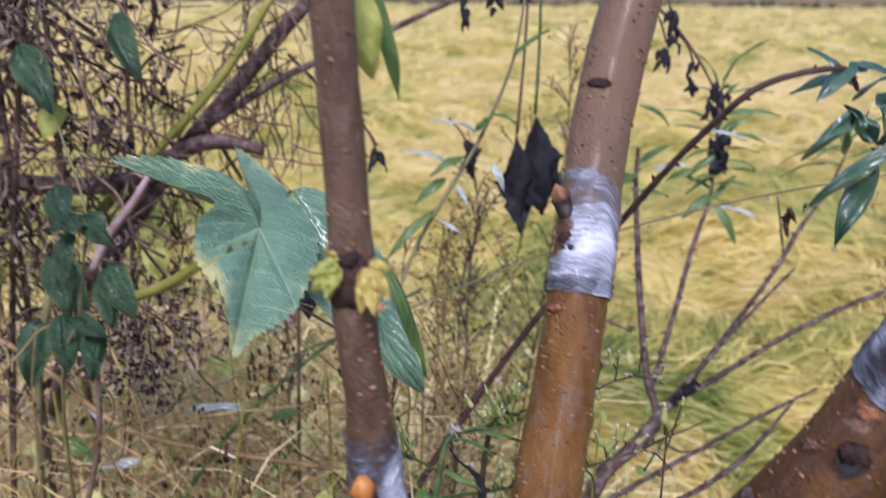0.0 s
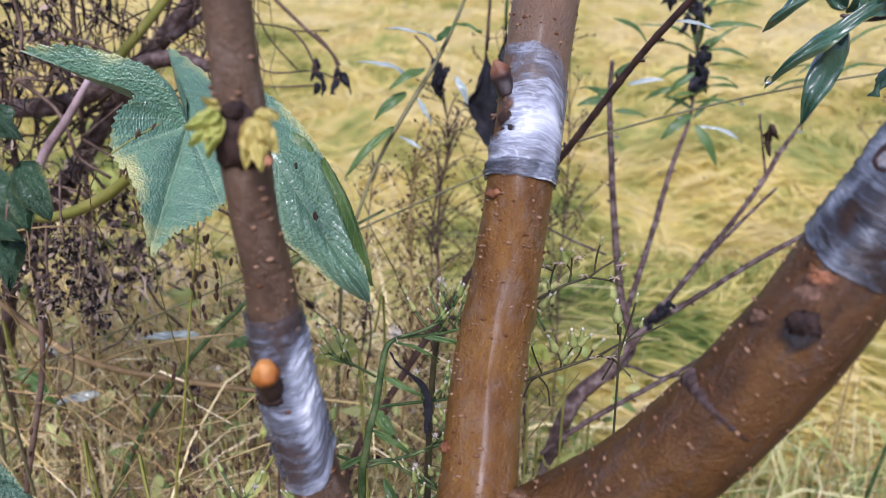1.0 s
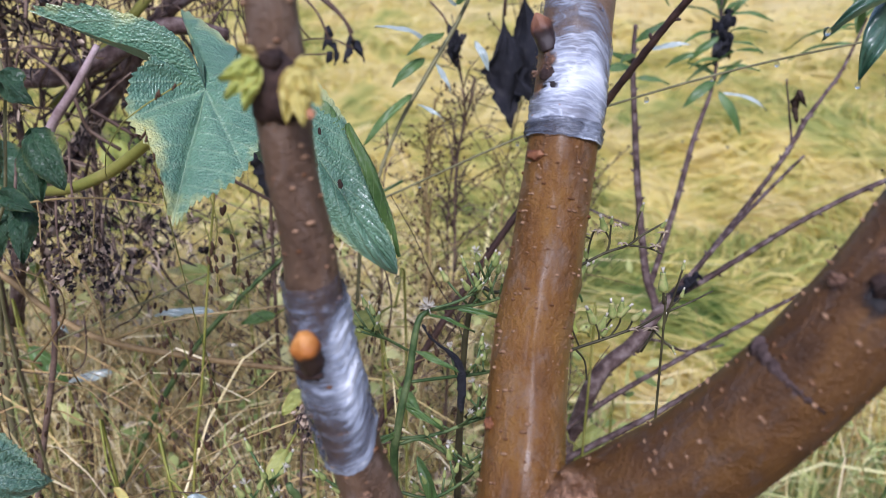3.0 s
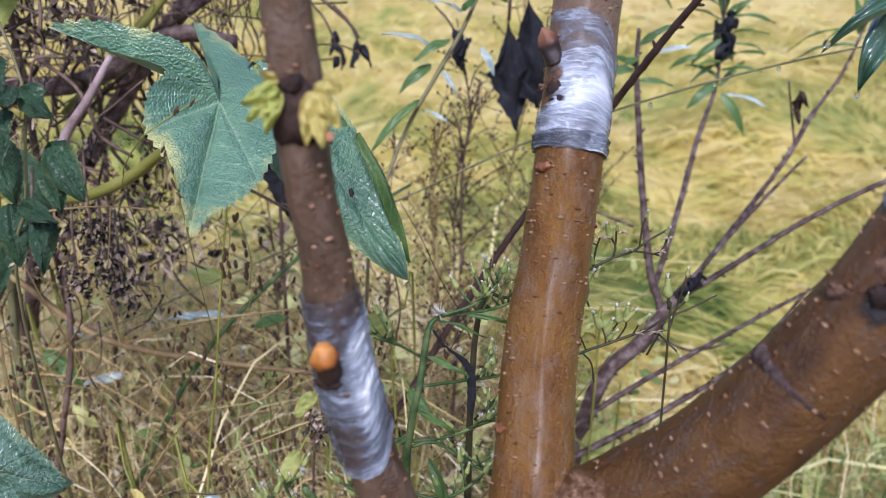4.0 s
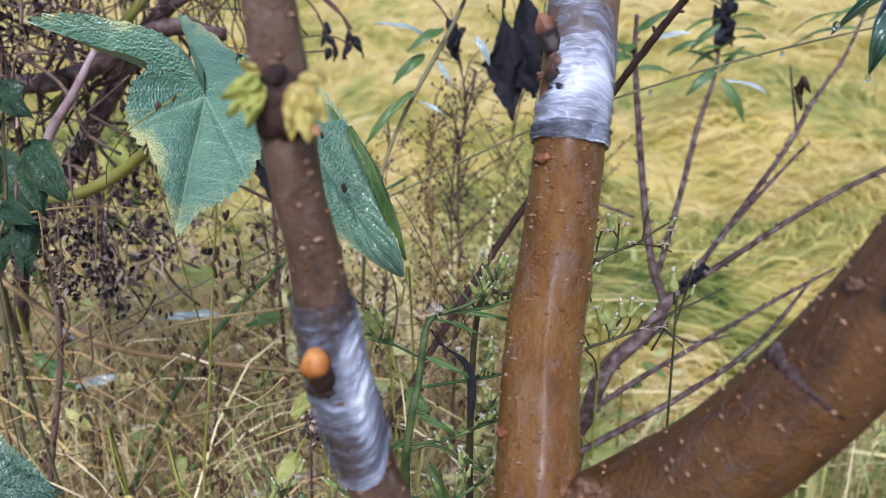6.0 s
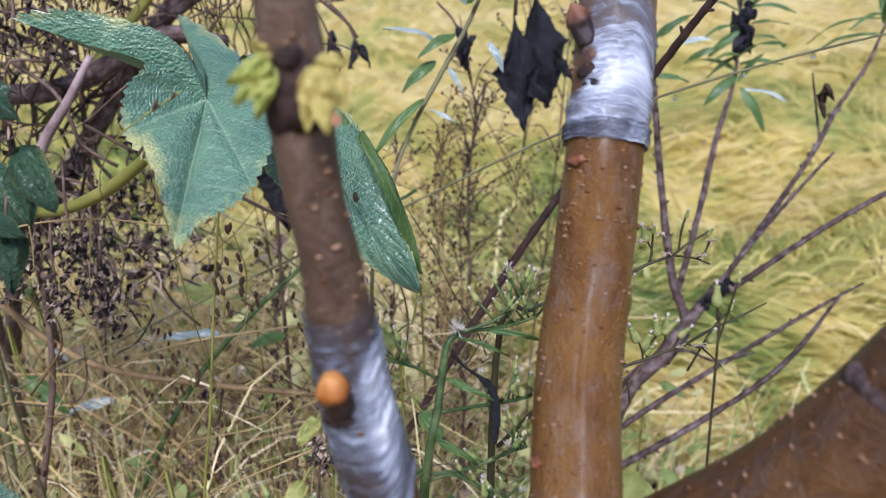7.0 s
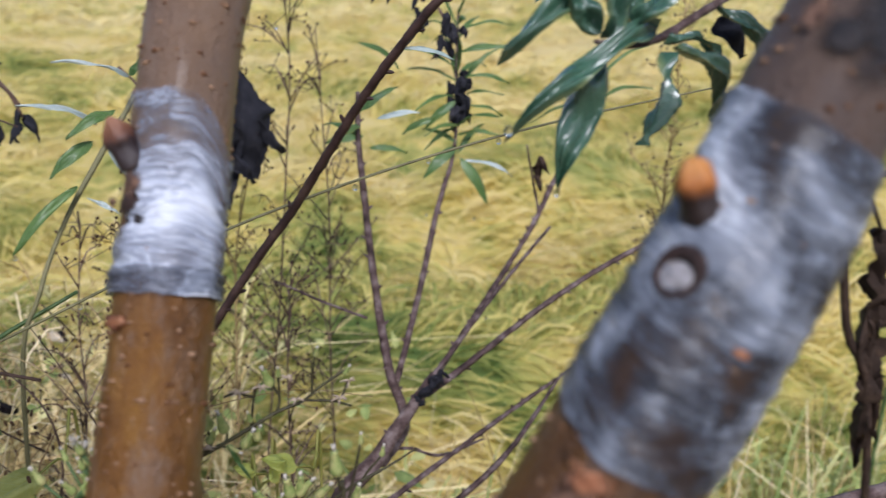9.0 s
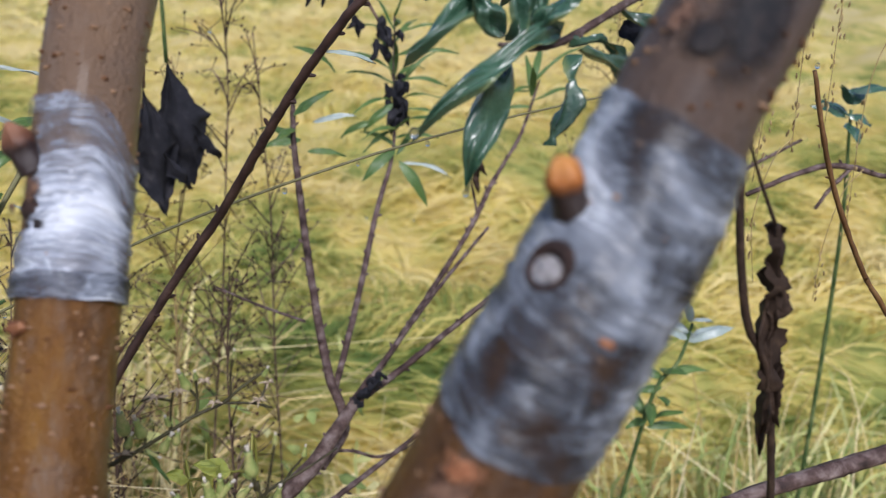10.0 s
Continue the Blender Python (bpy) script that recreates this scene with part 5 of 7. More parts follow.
# ---- the bare shrub behind the limbs ----
def twig(name, ob, line, material=None, buds=0.02, seed=1, label="", seg=8):
    """A woody twig with small buds along it."""
    rng = random.Random(seed)
    b = Buf()
    c, fr, s = tube(b, [(q[0], q[1], q[2], q[3] * 0.85) for q in line], seg, 14, swell=lambda q, a: 0.0007 * noise.noise(Vector((q * 110, math.cos(a), math.sin(a)))) + 0.0003 * noise.noise(Vector((q * 420, math.cos(a) * 2, math.sin(a) * 2))))
    at = s[0] + buds
    while buds and at < s[-1]:
        p, o, t = surface(c, fr, s, at, rng.uniform(0, 6.28), -0.0003)
        r = float(np.interp(at, s, c[:, 3]))
        sx, sy, dz = axes_of(o + t * 0.8)
        r = min(r, 0.0032)
        blob(b, p + o * r * 0.2, (sx, sy, dz), (r * 0.5, r * 0.5, r * rng.uniform(0.8, 1.5)), 6, 4)
        at += buds * rng.uniform(0.6, 1.5)
    return part(name, b, material or BARK_TWIG, ob, label), c, fr, s


def whorl(ob, centre, n, length, width, material, seed, up=0.2, label="", droop=0.3):
    """Narrow leaves spreading from the end of a shoot."""
    rng = random.Random(seed)
    for k in range(n):
        a = 2 * math.pi * k / n + rng.uniform(-0.35, 0.35)
        ln = length * rng.uniform(0.6, 1.2)
        d = Vector((math.cos(a), math.sin(a) * 0.7, rng.uniform(-0.6, 0.8) + up)).normalized()
        base = Vector(centre) + Vector((0, 0, rng.uniform(-0.02, 0.02)))
        b = Buf()
        leaf(b, base, base + d * ln, width * rng.uniform(0.8, 1.2), Vector((0, -0.35, 1)), "lance", 0.4, droop * 0.4, 0, 1, 0, 6, 0.003, 14, 3, k + seed)
        part("leaf", b, material, ob, label)


def dark_cluster(ob, centre, size, n, seed, material=None, label="withered black leaf cluster"):
    rng = random.Random(seed)
    b = Buf()
    for _ in range(n):
        p = Vector(centre) + Vector((rng.gauss(0, size[0]), rng.gauss(0, size[0]), rng.gauss(0, size[1])))
        d = Vector((rng.uniform(-.6, .6), rng.uniform(-.5, .5), -1)).normalized() * rng.uniform(0.012, 0.028)
        leaf(b, p, p + d, rng.uniform(0.006, 0.012), (rng.uniform(-1, 1), -0.8, 0.2), "ovate", 0.8, 0.2, 0, 1, 0, 5, 0.006, 8, 3, rng.random() * 9)
    part("withered_leaf", b, material or DEAD, ob, label)


def build_shrub():
    ob = thing("bare_shrub", (0.10, 0.82, 0.0), "nearly leafless shrub with purple-brown twigs and a few narrow leaves", "shrub")
    twig("stem", ob, [(0.10, 0.82, 0.0, 0.0119), (0.13, 0.83, 0.55, 0.0106), (0.174, 0.845, 0.815, 0.0112), (0.229, 0.862, 0.884, 0.0094), (0.262, 0.875, 0.922, 0.0072), (0.289, 0.885, 0.950, 0.0066)], None, 0.03, 1, "purple-grey main stem", 12)
    twig("twig", ob, [(0.232, 0.865, 0.872, 0.0060), (0.262, 0.90, 0.893, 0.0060), (0.252, 0.93, 0.940, 0.0056), (0.244, 0.965, 1.030, 0.0048), (0.240, 1.01, 1.145, 0.0038), (0.243, 1.03, 1.20, 0.0026)], None, 0.018, 2)
    twig("twig", ob, [(0.256, 0.925, 0.915, 0.0044), (0.298, 1.00, 0.985, 0.0042), (0.335, 1.07, 1.056, 0.0040), (0.368, 1.12, 1.118, 0.0027), (0.378, 1.15, 1.20, 0.0022), (0.382, 1.16, 1.27, 0.0014)], None, 0.02, 3)
    twig("twig", ob, [(0.284, 0.885, 0.946, 0.0032), (0.355, 0.940, 0.993, 0.0027), (0.405, 0.98, 1.022, 0.0024), (0.450, 1.013, 1.048, 0.0019)], None, 0.022, 4)
    twig("twig", ob, [(0.290, 0.89, 0.946, 0.0037), (0.382, 0.985, 1.000, 0.0036), (0.440, 1.04, 1.043, 0.0036), (0.475, 1.08, 1.074, 0.0037), (0.502, 1.10, 1.10, 0.0029), (0.530, 1.12, 1.13, 0.0024), (0.56, 1.14, 1.19, 0.0014)], None, 0.02, 5)
    twig("twig", ob, [(0.280, 0.885, 0.930, 0.0045), (0.328, 0.90, 0.952, 0.0040), (0.417, 0.918, 1.002, 0.0036), (0.50, 0.926, 1.042, 0.0034), (0.598, 0.932, 1.073, 0.0032), (0.706, 0.94, 1.108, 0.0029), (0.80, 0.95, 1.14, 0.0022)], None, 0.016, 6)
    twig("twig", ob, [(0.13, 0.80, 0.765, 0.0032), (0.171, 0.80, 0.790, 0.0042), (0.255, 0.82, 0.825, 0.0040), (0.342, 0.84, 0.875, 0.0034), (0.426, 0.90, 0.927, 0.0019)], None, 0.02, 7)
    twig("twig", ob, [(0.15, 0.82, 0.80, 0.0029), (0.199, 0.82, 0.841, 0.0036), (0.293, 0.86, 0.872, 0.0032), (0.385, 0.90, 0.900, 0.0028), (0.46, 0.925, 0.925, 0.0014)], None, 0.02, 8)
    twig("twig", ob, [(0.225, 0.862, 0.888, 0.0023), (0.262, 0.89, 0.870, 0.0020), (0.300, 0.90, 0.850, 0.0019), (0.36, 0.95, 0.830, 0.0014)], None, 0.02, 9)
    twig("twig", ob, [(0.235, 0.955, 0.985, 0.0017), (0.19, 0.99, 0.995, 0.0016), (0.15, 1.01, 1.012, 0.0013)], None, 0.02, 10)
    twig("twig", ob, [(0.452, 1.055, 1.052, 0.0019), (0.446, 1.06, 1.085, 0.0016), (0.436, 1.06, 1.13, 0.0012)], None, 0.015, 14)
    # the black scab in the fork
    b = Buf()
    pr = random.Random(5)
    for k in range(16):
        u = k / 15
        blob(b, (0.268 + 0.026 * u + pr.uniform(-.003, .003), 0.876 + pr.uniform(-.006, .001), 0.930 + 0.026 * u + pr.uniform(-.003, .004)), axes_of((pr.uniform(-1, 1), -0.3, 1)), (pr.uniform(.002, .0045), pr.uniform(.002, .0045), pr.uniform(.003, .0075)), 8, 6, 0.8, k * 3.1)
    part("scab", b, DEAD, ob, "black scab in the fork")
    for k, (p, q, w, m) in enumerate([((0.369, 1.12, 1.225), (0.441, 1.12, 1.233), 0.009, LEAF_MID),
                       ((0.377, 1.12, 1.199), (0.431, 1.12, 1.195), 0.007, LEAF_MID),
                       ((0.369, 1.12, 1.172), (0.332, 1.12, 1.142), 0.012, LEAF_MID),
                       ((0.343, 1.12, 1.153), (0.307, 1.12, 1.135), 0.009, LEAF_MID),
                       ((0.371, 1.12, 1.119), (0.326, 1.12, 1.09), 0.014, LEAF_MID),
                       ((0.376, 1.12, 1.104), (0.41, 1.12, 1.049), 0.018, LEAF_MID),
                       ((0.382, 1.12, 1.102), (0.443, 1.12, 1.081), 0.007, LEAF_SHEEN),
                       ((0.386, 1.12, 1.166), (0.432, 1.12, 1.152), 0.007, LEAF_MID),
                       ((0.303, 1.12, 1.21), (0.259, 1.12, 1.244), 0.010, LEAF_MID),
                       ((0.261, 1.12, 1.136), (0.218, 1.12, 1.134), 0.014, LEAF_MID),
                       ((0.268, 1.12, 1.122), (0.313, 1.12, 1.116), 0.010, LEAF_MID)]):
        b = Buf()
        leaf(b, p, Vector(q) + Vector((0, -0.02 + 0.01 * (k % 4), 0)), w, (0.1, -0.6, 0.8), "lance", 0.4, 0.13, 0, 1, 0, 6, 0.003, 16, 3, k * 1.3)
        part("leaf", b, m, ob, "narrow green leaf" if m is LEAF_MID else "narrow leaf with wet sheen painted white")
    whorl(ob, (0.372, 1.12, 1.125), 6, 0.075, 0.008, LEAF_MID, 31, 0.1, "narrow green leaf")
    whorl(ob, (0.378, 1.145, 1.19), 8, 0.080, 0.006, LEAF_MID, 33, 0.4, "narrow green leaf")
    whorl(ob, (0.381, 1.155, 1.25), 7, 0.080, 0.006, LEAF_MID, 39, 0.5, "narrow green leaf")
    whorl(ob, (0.242, 1.02, 1.165), 3, 0.050, 0.010, LEAF_MID, 34, 0.1, "narrow green leaf")
    whorl(ob, (0.545, 1.13, 1.17), 8, 0.08, 0.008, LEAF_MID, 35, 0.3, "narrow green leaf")
    dark_cluster(ob, (0.378, 1.13, 1.178), (0.007, 0.022), 26, 36)
    dark_cluster(ob, (0.352, 1.10, 1.262), (0.006, 0.014), 10, 37)
    dark_cluster(ob, (0.447, 1.05, 1.10), (0.003, 0.012), 5, 38, DEAD_BROWN, "curled brown leaf")
    b = Buf()
    leaf(b, (0.262, 1.03, 1.172), (0.305, 1.02, 1.180), 0.009, (0, -0.5, 0.8), "lance", 0.4, 0.1, 0, 1, 0, 6, 0.003, 14, 3, 2)
    part("leaf", b, LEAF_SHEEN, ob, "wet leaf with painted white sheen")

    # long arching cane
    cane = thing("arching_cane", (-0.16, 0.76, 0.0), "dark thorny cane arching over to a tuft of leaves", "cane")
    twig("cane", cane, [(-0.16, 0.76, 0.0, 0.0052), (-0.13, 0.77, 0.5, 0.0050), (-0.06, 0.778, 0.80, 0.0046), (-0.021, 0.782, 0.880, 0.0044), (0.013, 0.784, 0.940, 0.0043), (0.050, 0.785, 1.000, 0.0042), (0.088, 0.784, 1.060, 0.0041), (0.129, 0.781, 1.120, 0.0040), (0.156, 0.772, 1.158, 0.0040), (0.184, 0.744, 1.211, 0.0039), (0.206, 0.720, 1.252, 0.0037), (0.226, 0.700, 1.284, 0.0036), (0.241, 0.688, 1.305, 0.0035),
                        (0.254, 0.685, 1.316, 0.0034), (0.277, 0.690, 1.324, 0.0032), (0.304, 0.690, 1.330, 0.0030), (0.331, 0.700, 1.329, 0.0026), (0.346, 0.710, 1.312, 0.0020)], DEADWOOD, 0.020, 11)
    whorl(cane, (0.340, 0.705, 1.318), 6, 0.05, 0.015, LEAF_DARK, 41, 0.1, "dark green leaf")
    b = Buf()
    leaf(b, (0.222, 0.705, 1.278), (0.255, 0.695, 1.272), 0.007, (0, -0.4, 0.9), "lance", 0.4, 0.1, 0, 1, 0, 6, 0.002, 12, 3, 4)
    part("leaf", b, LEAF_SHEEN, cane, "wet leaf with painted white sheen")


# ---- the leafy branch beside the thick limb ----
NEAR = Vector((0.1377, 0.1701, 1.3346))


def build_leafy_branch():
    ob = thing("leafy_branch", (1.45, 1.0, 0.0), "branch with long glossy dark green leaves, some chewed", "branch")
    twig("branch", ob, [(1.45, 1.0, 0.0, 0.011), (1.40, 0.98, 0.9, 0.009), (0.85, 0.80, 1.47, 0.0055), (0.493, 0.598, 1.393, 0.0036), (0.418, 0.581, 1.342, 0.0029), (0.3555, 0.564, 1.313, 0.0025), (0.307, 0.544, 1.295, 0.0021), (0.275, 0.532, 1.297, 0.0014)], None, 0.03, 12)
    for k, (p, q, w, f) in enumerate([((0.392, 0.720, 1.285), (0.274, 0.678, 1.231), 0.020, (0.2, -0.5, 0.8)), ((0.352, 0.718, 1.268), (0.316, 0.697, 1.184), 0.028, (-0.5, -0.8, 0.2)), ((0.345, 0.735, 1.307), (0.276, 0.70, 1.275), 0.018, (0.2, -0.6, 0.8)),
                                      ((0.400, 0.718, 1.270), (0.383, 0.698, 1.210), 0.019, (0.6, -0.7, 0.1)), ((0.408, 0.72, 1.274), (0.466, 0.74, 1.220), 0.020, (0.3, -0.6, 0.7)), ((0.40, 0.722, 1.278), (0.455, 0.73, 1.262), 0.012, (0, -0.5, 0.9)),
                                      ((0.345, 0.71, 1.283), (0.318, 0.72, 1.318), 0.018, (0, -0.9, 0.3)), ((0.352, 0.705, 1.282), (0.348, 0.715, 1.330), 0.017, (0.3, -0.9, 0.2)), ((0.362, 0.715, 1.285), (0.385, 0.73, 1.325), 0.018, (-0.3, -0.9, 0.3)),
                                      ((0.37, 0.712, 1.288), (0.405, 0.70, 1.318), 0.018, (0, -0.7, 0.6)), ((0.45, 0.75, 1.30), (0.50, 0.74, 1.255), 0.020, (0.2, -0.7, 0.6)), ((0.47, 0.755, 1.303), (0.475, 0.75, 1.36), 0.018, (0, -0.8, 0.5))]):
        b = Buf()
        p, q, w = NEAR + (Vector(p) - NEAR) * 0.68, NEAR + (Vector(q) - NEAR) * 0.68, w * 0.62
        leaf(b, p, q, w, f, "lance", 0.32, 0.16, 0.10, 5, 0.0004, 9, 0.011, 30, 7, k * 2.3)
        part("leaf", b, LEAF_DARK, ob, "long glossy dark green leaf")
    b = Buf()
    leaf(b, (0.362, 0.578, 1.303), (0.377, 0.571, 1.285), 0.019, (0.2, -0.8, 0.5), "ovate", 0.4, 0.2, 0, 1, 0, 5, 0.006, 14, 5, 3)
    part("leaf", b, DEAD, ob, "curled black leaf")


# ---- hanging dead leaves, pods and the narrow-leaved shoot ----
def build_dead_leaves():
    for k, (top, knot, tip, w) in enumerate([((0.107, 1.10, 1.43), (0.099, 1.10, 1.203), (0.108, 1.095, 1.066), 0.056), ((0.123, 1.12, 1.43), (0.124, 1.12, 1.226), (0.141, 1.112, 1.094), 0.054)]):
        ob = thing("dead_leaf", knot, "shrivelled black leaf hanging from a thin stalk", "leaf", "hanging dead leaves")
        b = Buf()
        leaf(b, knot, tip, w, (0.25 - 0.4 * k, -0.95, 0.1), "ragged", 0.22, 0.03, 0.16, 13, 0.0, 6, 0.016, 60, 18, 3.3 + k * 5, 0.0022)
        leaf(b, Vector(knot).lerp(Vector(tip), 0.50) + Vector((0.010, -0.003, 0)), Vector(tip) + Vector((0.030, -0.006, 0.030)), w * 0.30, (0.5, -0.8, 0.1), "ragged", 0.5, 0.05, 0.3, 7, 0.0, 5, 0.014, 24, 8, 8.3 + k * 5, 0.0020)
        part("blade", b, DEAD, ob, "black crumpled blade")
        stem("stalk", ob, [(*top, 0.0018), (top[0] * 0.5 + knot[0] * 0.5 + 0.002, knot[1], top[2] * 0.5 + knot[2] * 0.5, 0.0018), (*knot, 0.0022)], GREENSTEM if k else VINE, 6)
    ob = thing("dead_leaf", (-0.158, 0.90, 1.12), "shrivelled black leaf caught in the weeds", "leaf", "hanging dead leaves")
    b = Buf()
    leaf(b, (-0.155, 0.90, 1.115), (-0.150, 0.895, 1.022), 0.050, (0.2, -0.95, 0.1), "ovate", 0.6, 0.05, 0.35, 8, 0.003, 5, 0.02, 34, 10, 14)
    part("blade", b, DEAD, ob, "black crumpled blade")
    stem("stalk", ob, [(-0.20, 0.92, 0.0, 0.003), (-0.18, 0.91, 0.6, 0.0028), (-0.165, 0.905, 1.0, 0.002), (-0.155, 0.90, 1.115, 0.0016)], VINE, 6)

    shoot = thing("narrow_leaved_shoot", (-0.10, 0.86, 0.0), "grey-green shoot with narrow leaves and black withered pods", "weed")
    stem("stem", shoot, [(-0.10, 0.86, 0.0, 0.0028), (-0.09, 0.865, 0.6, 0.0025), (-0.068, 0.87, 0.98, 0.0020), (-0.045, 0.880, 1.068, 0.0019), (-0.021, 0.900, 1.123, 0.0020), (0.009, 0.920, 1.171, 0.0024), (0.046, 0.950, 1.229, 0.0021), (0.08, 0.97, 1.31, 0.0016), (0.095, 0.99, 1.40, 0.0012)], VINE_GREEN, 8)
    for k, (p, q, w, m) in enumerate([((0.037, 0.930, 1.234), (-0.013, 0.900, 1.254), 0.0045, LEAF_SHEEN), ((0.009, 0.925, 1.197), (-0.040, 0.890, 1.223), 0.007, LEAF_SHEEN), ((0.037, 0.940, 1.235), (0.057, 0.930, 1.251), 0.012, LEAF_MID),
                                      ((0.025, 0.925, 1.208), (-0.012, 0.900, 1.193), 0.011, LEAF_MID), ((0.005, 0.920, 1.184), (-0.029, 0.900, 1.160), 0.012, LEAF_MID), ((-0.008, 0.900, 1.151), (-0.059, 0.870, 1.108), 0.012, LEAF_MID),
                                      ((0.016, 0.920, 1.178), (0.032, 0.910, 1.150), 0.006, LEAF_SHEEN), ((0.057, 0.930, 1.199), (0.071, 0.920, 1.171), 0.009, LEAF_SHEEN), ((-0.003, 0.905, 1.140), (0.025, 0.895, 1.125), 0.0045, LEAF_SHEEN),
                                      ((0.055, 0.955, 1.25), (0.085, 0.94, 1.245), 0.007, LEAF_MID), ((0.08, 0.97, 1.31), (0.115, 0.95, 1.345), 0.009, LEAF_MID)]):
        b = Buf()
        leaf(b, p, q, w, (0.1, -0.6, 0.8), "lance", 0.35, 0.12, 0.02, 8, 0.0003, 8, 0.004, 18, 4, k)
        part("leaf", b, m, shoot, "narrow leaf" if m is LEAF_MID else "narrow leaf with wet sheen painted white")
    for k, (x, y, z) in enumerate([(0.039, 1.112, 1.170), (-0.115, 1.10, 1.18), (-0.085, 1.10, 1.175), (0.03, 1.1, 1.37), (0.065, 1.1, 1.385), (0.105, 1.10, 1.40), (0.29, 1.1, 1.35), (0.285, 1.1, 1.32), (0.33, 1.12, 1.285)]):
        pod = thing("withered_pod", (x, y, z), "black withered flower head hanging on a thin stalk", "seed head", "withered pods")
        dark_cluster(pod, (x, y, z), (0.006, 0.010) if k == 0 else (0.004, 0.009), 14 if k == 0 else 6, 50 + k, DEAD, "")
        stem("stalk", pod, [(x, y, z, 0.0016), (x - 0.012, y, z + 0.03, 0.0015), (x - 0.03, y + 0.005, z + 0.05, 0.0015)], VINE, 5)
    runner = thing("drooping_stalk", (-0.10, 1.10, 1.30), "thin dark drooping stalk of the vine", "stalk")
    stem("stalk", runner, [(-0.20, 1.12, 1.30, 0.0024), (-0.13, 1.10, 1.235, 0.0022), (-0.098, 1.10, 1.205, 0.002), (-0.085, 1.10, 1.185, 0.0016)], VINE, 6)
    runner = thing("drooping_stalk", (0.28, 1.10, 1.30), "thin dark drooping stalk of the vine", "stalk")
    stem("stalk", runner, [(0.25, 1.10, 1.38, 0.0022), (0.29, 1.10, 1.345, 0.002), (0.33, 1.11, 1.30, 0.002), (0.352, 1.10, 1.262, 0.0016)], VINE, 6)


# ---- dry weeds with fine seed heads ----
def seed_weed(name, base, top, spread, seed, label, levels=26, colour=None, r=0.0022, seeds=True):
    rng = random.Random(seed)
    ob = thing(name, base, label, "weed", "dry seeding weeds")
    b0, t0 = Vector(base), Vector(top)
    line = [tuple(b0.lerp(t0, u) + Vector((rng.uniform(-.012, .012), rng.uniform(-.012, .012), 0)) * u) for u in (0, 0.3, 0.5, 0.65, 0.8, 0.9, 1.0)]
    b = Buf()
    c, fr, s = tube(b, [(*p, r * (1.15 - 0.75 * k / 6)) for k, p in enumerate(line)], 6, 5)
    part("stem", b, colour or VINE, ob)
    br, sd = Buf(), Buf()
    for k in range(levels):
        u = rng.uniform(0.55, 0.99)
        p = Vector(np.array([np.interp(u * s[-1], s, c[:, i]) for i in range(3)]))
        d = Vector((rng.uniform(-1, 1), rng.uniform(-0.8, 0.8), rng.uniform(0.5, 1.3))).normalized()
        ln = spread * rng.uniform(0.4, 1.1) * (1.15 - u) * 2.2
        q1 = p + d * ln * 0.5 + Vector((0, 0, 0.01))
        q2 = p + d * ln + Vector((0, 0, 0.02 * rng.uniform(-1, 1)))
        tube(br, [(*p, 0.0011), (*q1, 0.0009), (*q2, 0.0006)], 4, 3)
        for _ in range(4):
            o = p.lerp(q2, rng.uniform(0.35, 1.0))
            e = o + Vector((rng.uniform(-1, 1), rng.uniform(-1, 1), rng.uniform(-0.2, 1.0))).normalized() * rng.uniform(0.010, 0.035)
            tube(br, [(*o, 0.0006), (*e, 0.0005)], 3, 1)
            if seeds:
                blob(sd, e, axes_of((rng.uniform(-1, 1), rng.uniform(-1, 1), 1)), (0.0015, 0.0015, rng.uniform(0.0018, 0.0032)), 5, 4)
    part("branchlet_spray", br, colour or VINE, ob, kind="stuff")
    if seeds:
        part("seed_spray", sd, SEED, ob, kind="stuff")
    return ob


def build_seed_weeds():
    lab = "thin dry weed with a fine spray of seed stalks"
    for k, (bx, by, tx, ty, tz, sp) in enumerate([(-0.09, 0.88, 0.020, 1.02, 1.12, 0.10), (-0.03, 0.95, 0.055, 1.10, 1.13, 0.11), (0.0, 1.05, 0.045, 1.15, 1.20, 0.12), (0.05, 1.05, 0.135, 1.22, 1.22, 0.12), (0.08, 1.2, 0.20, 1.3, 1.33, 0.14),
                                              (-0.15, 1.0, -0.05, 1.1, 1.06, 0.10), (-0.05, 1.1, 0.0, 1.2, 1.06, 0.10), (0.12, 0.95, 0.17, 1.05, 1.02, 0.08), (-0.24, 0.9, -0.20, 1.0, 1.0, 0.09), (0.62, 1.1, 0.70, 1.2, 1.28, 0.12), (0.20, 1.2, 0.24, 1.3, 1.24, 0.12)]):
        seed_weed("seed_weed", (bx, by, 0.0), (tx, ty, tz), sp, 60 + k, lab, 30, VINE if k % 3 else STRAW, 0.0026 if k < 2 else 0.0018)


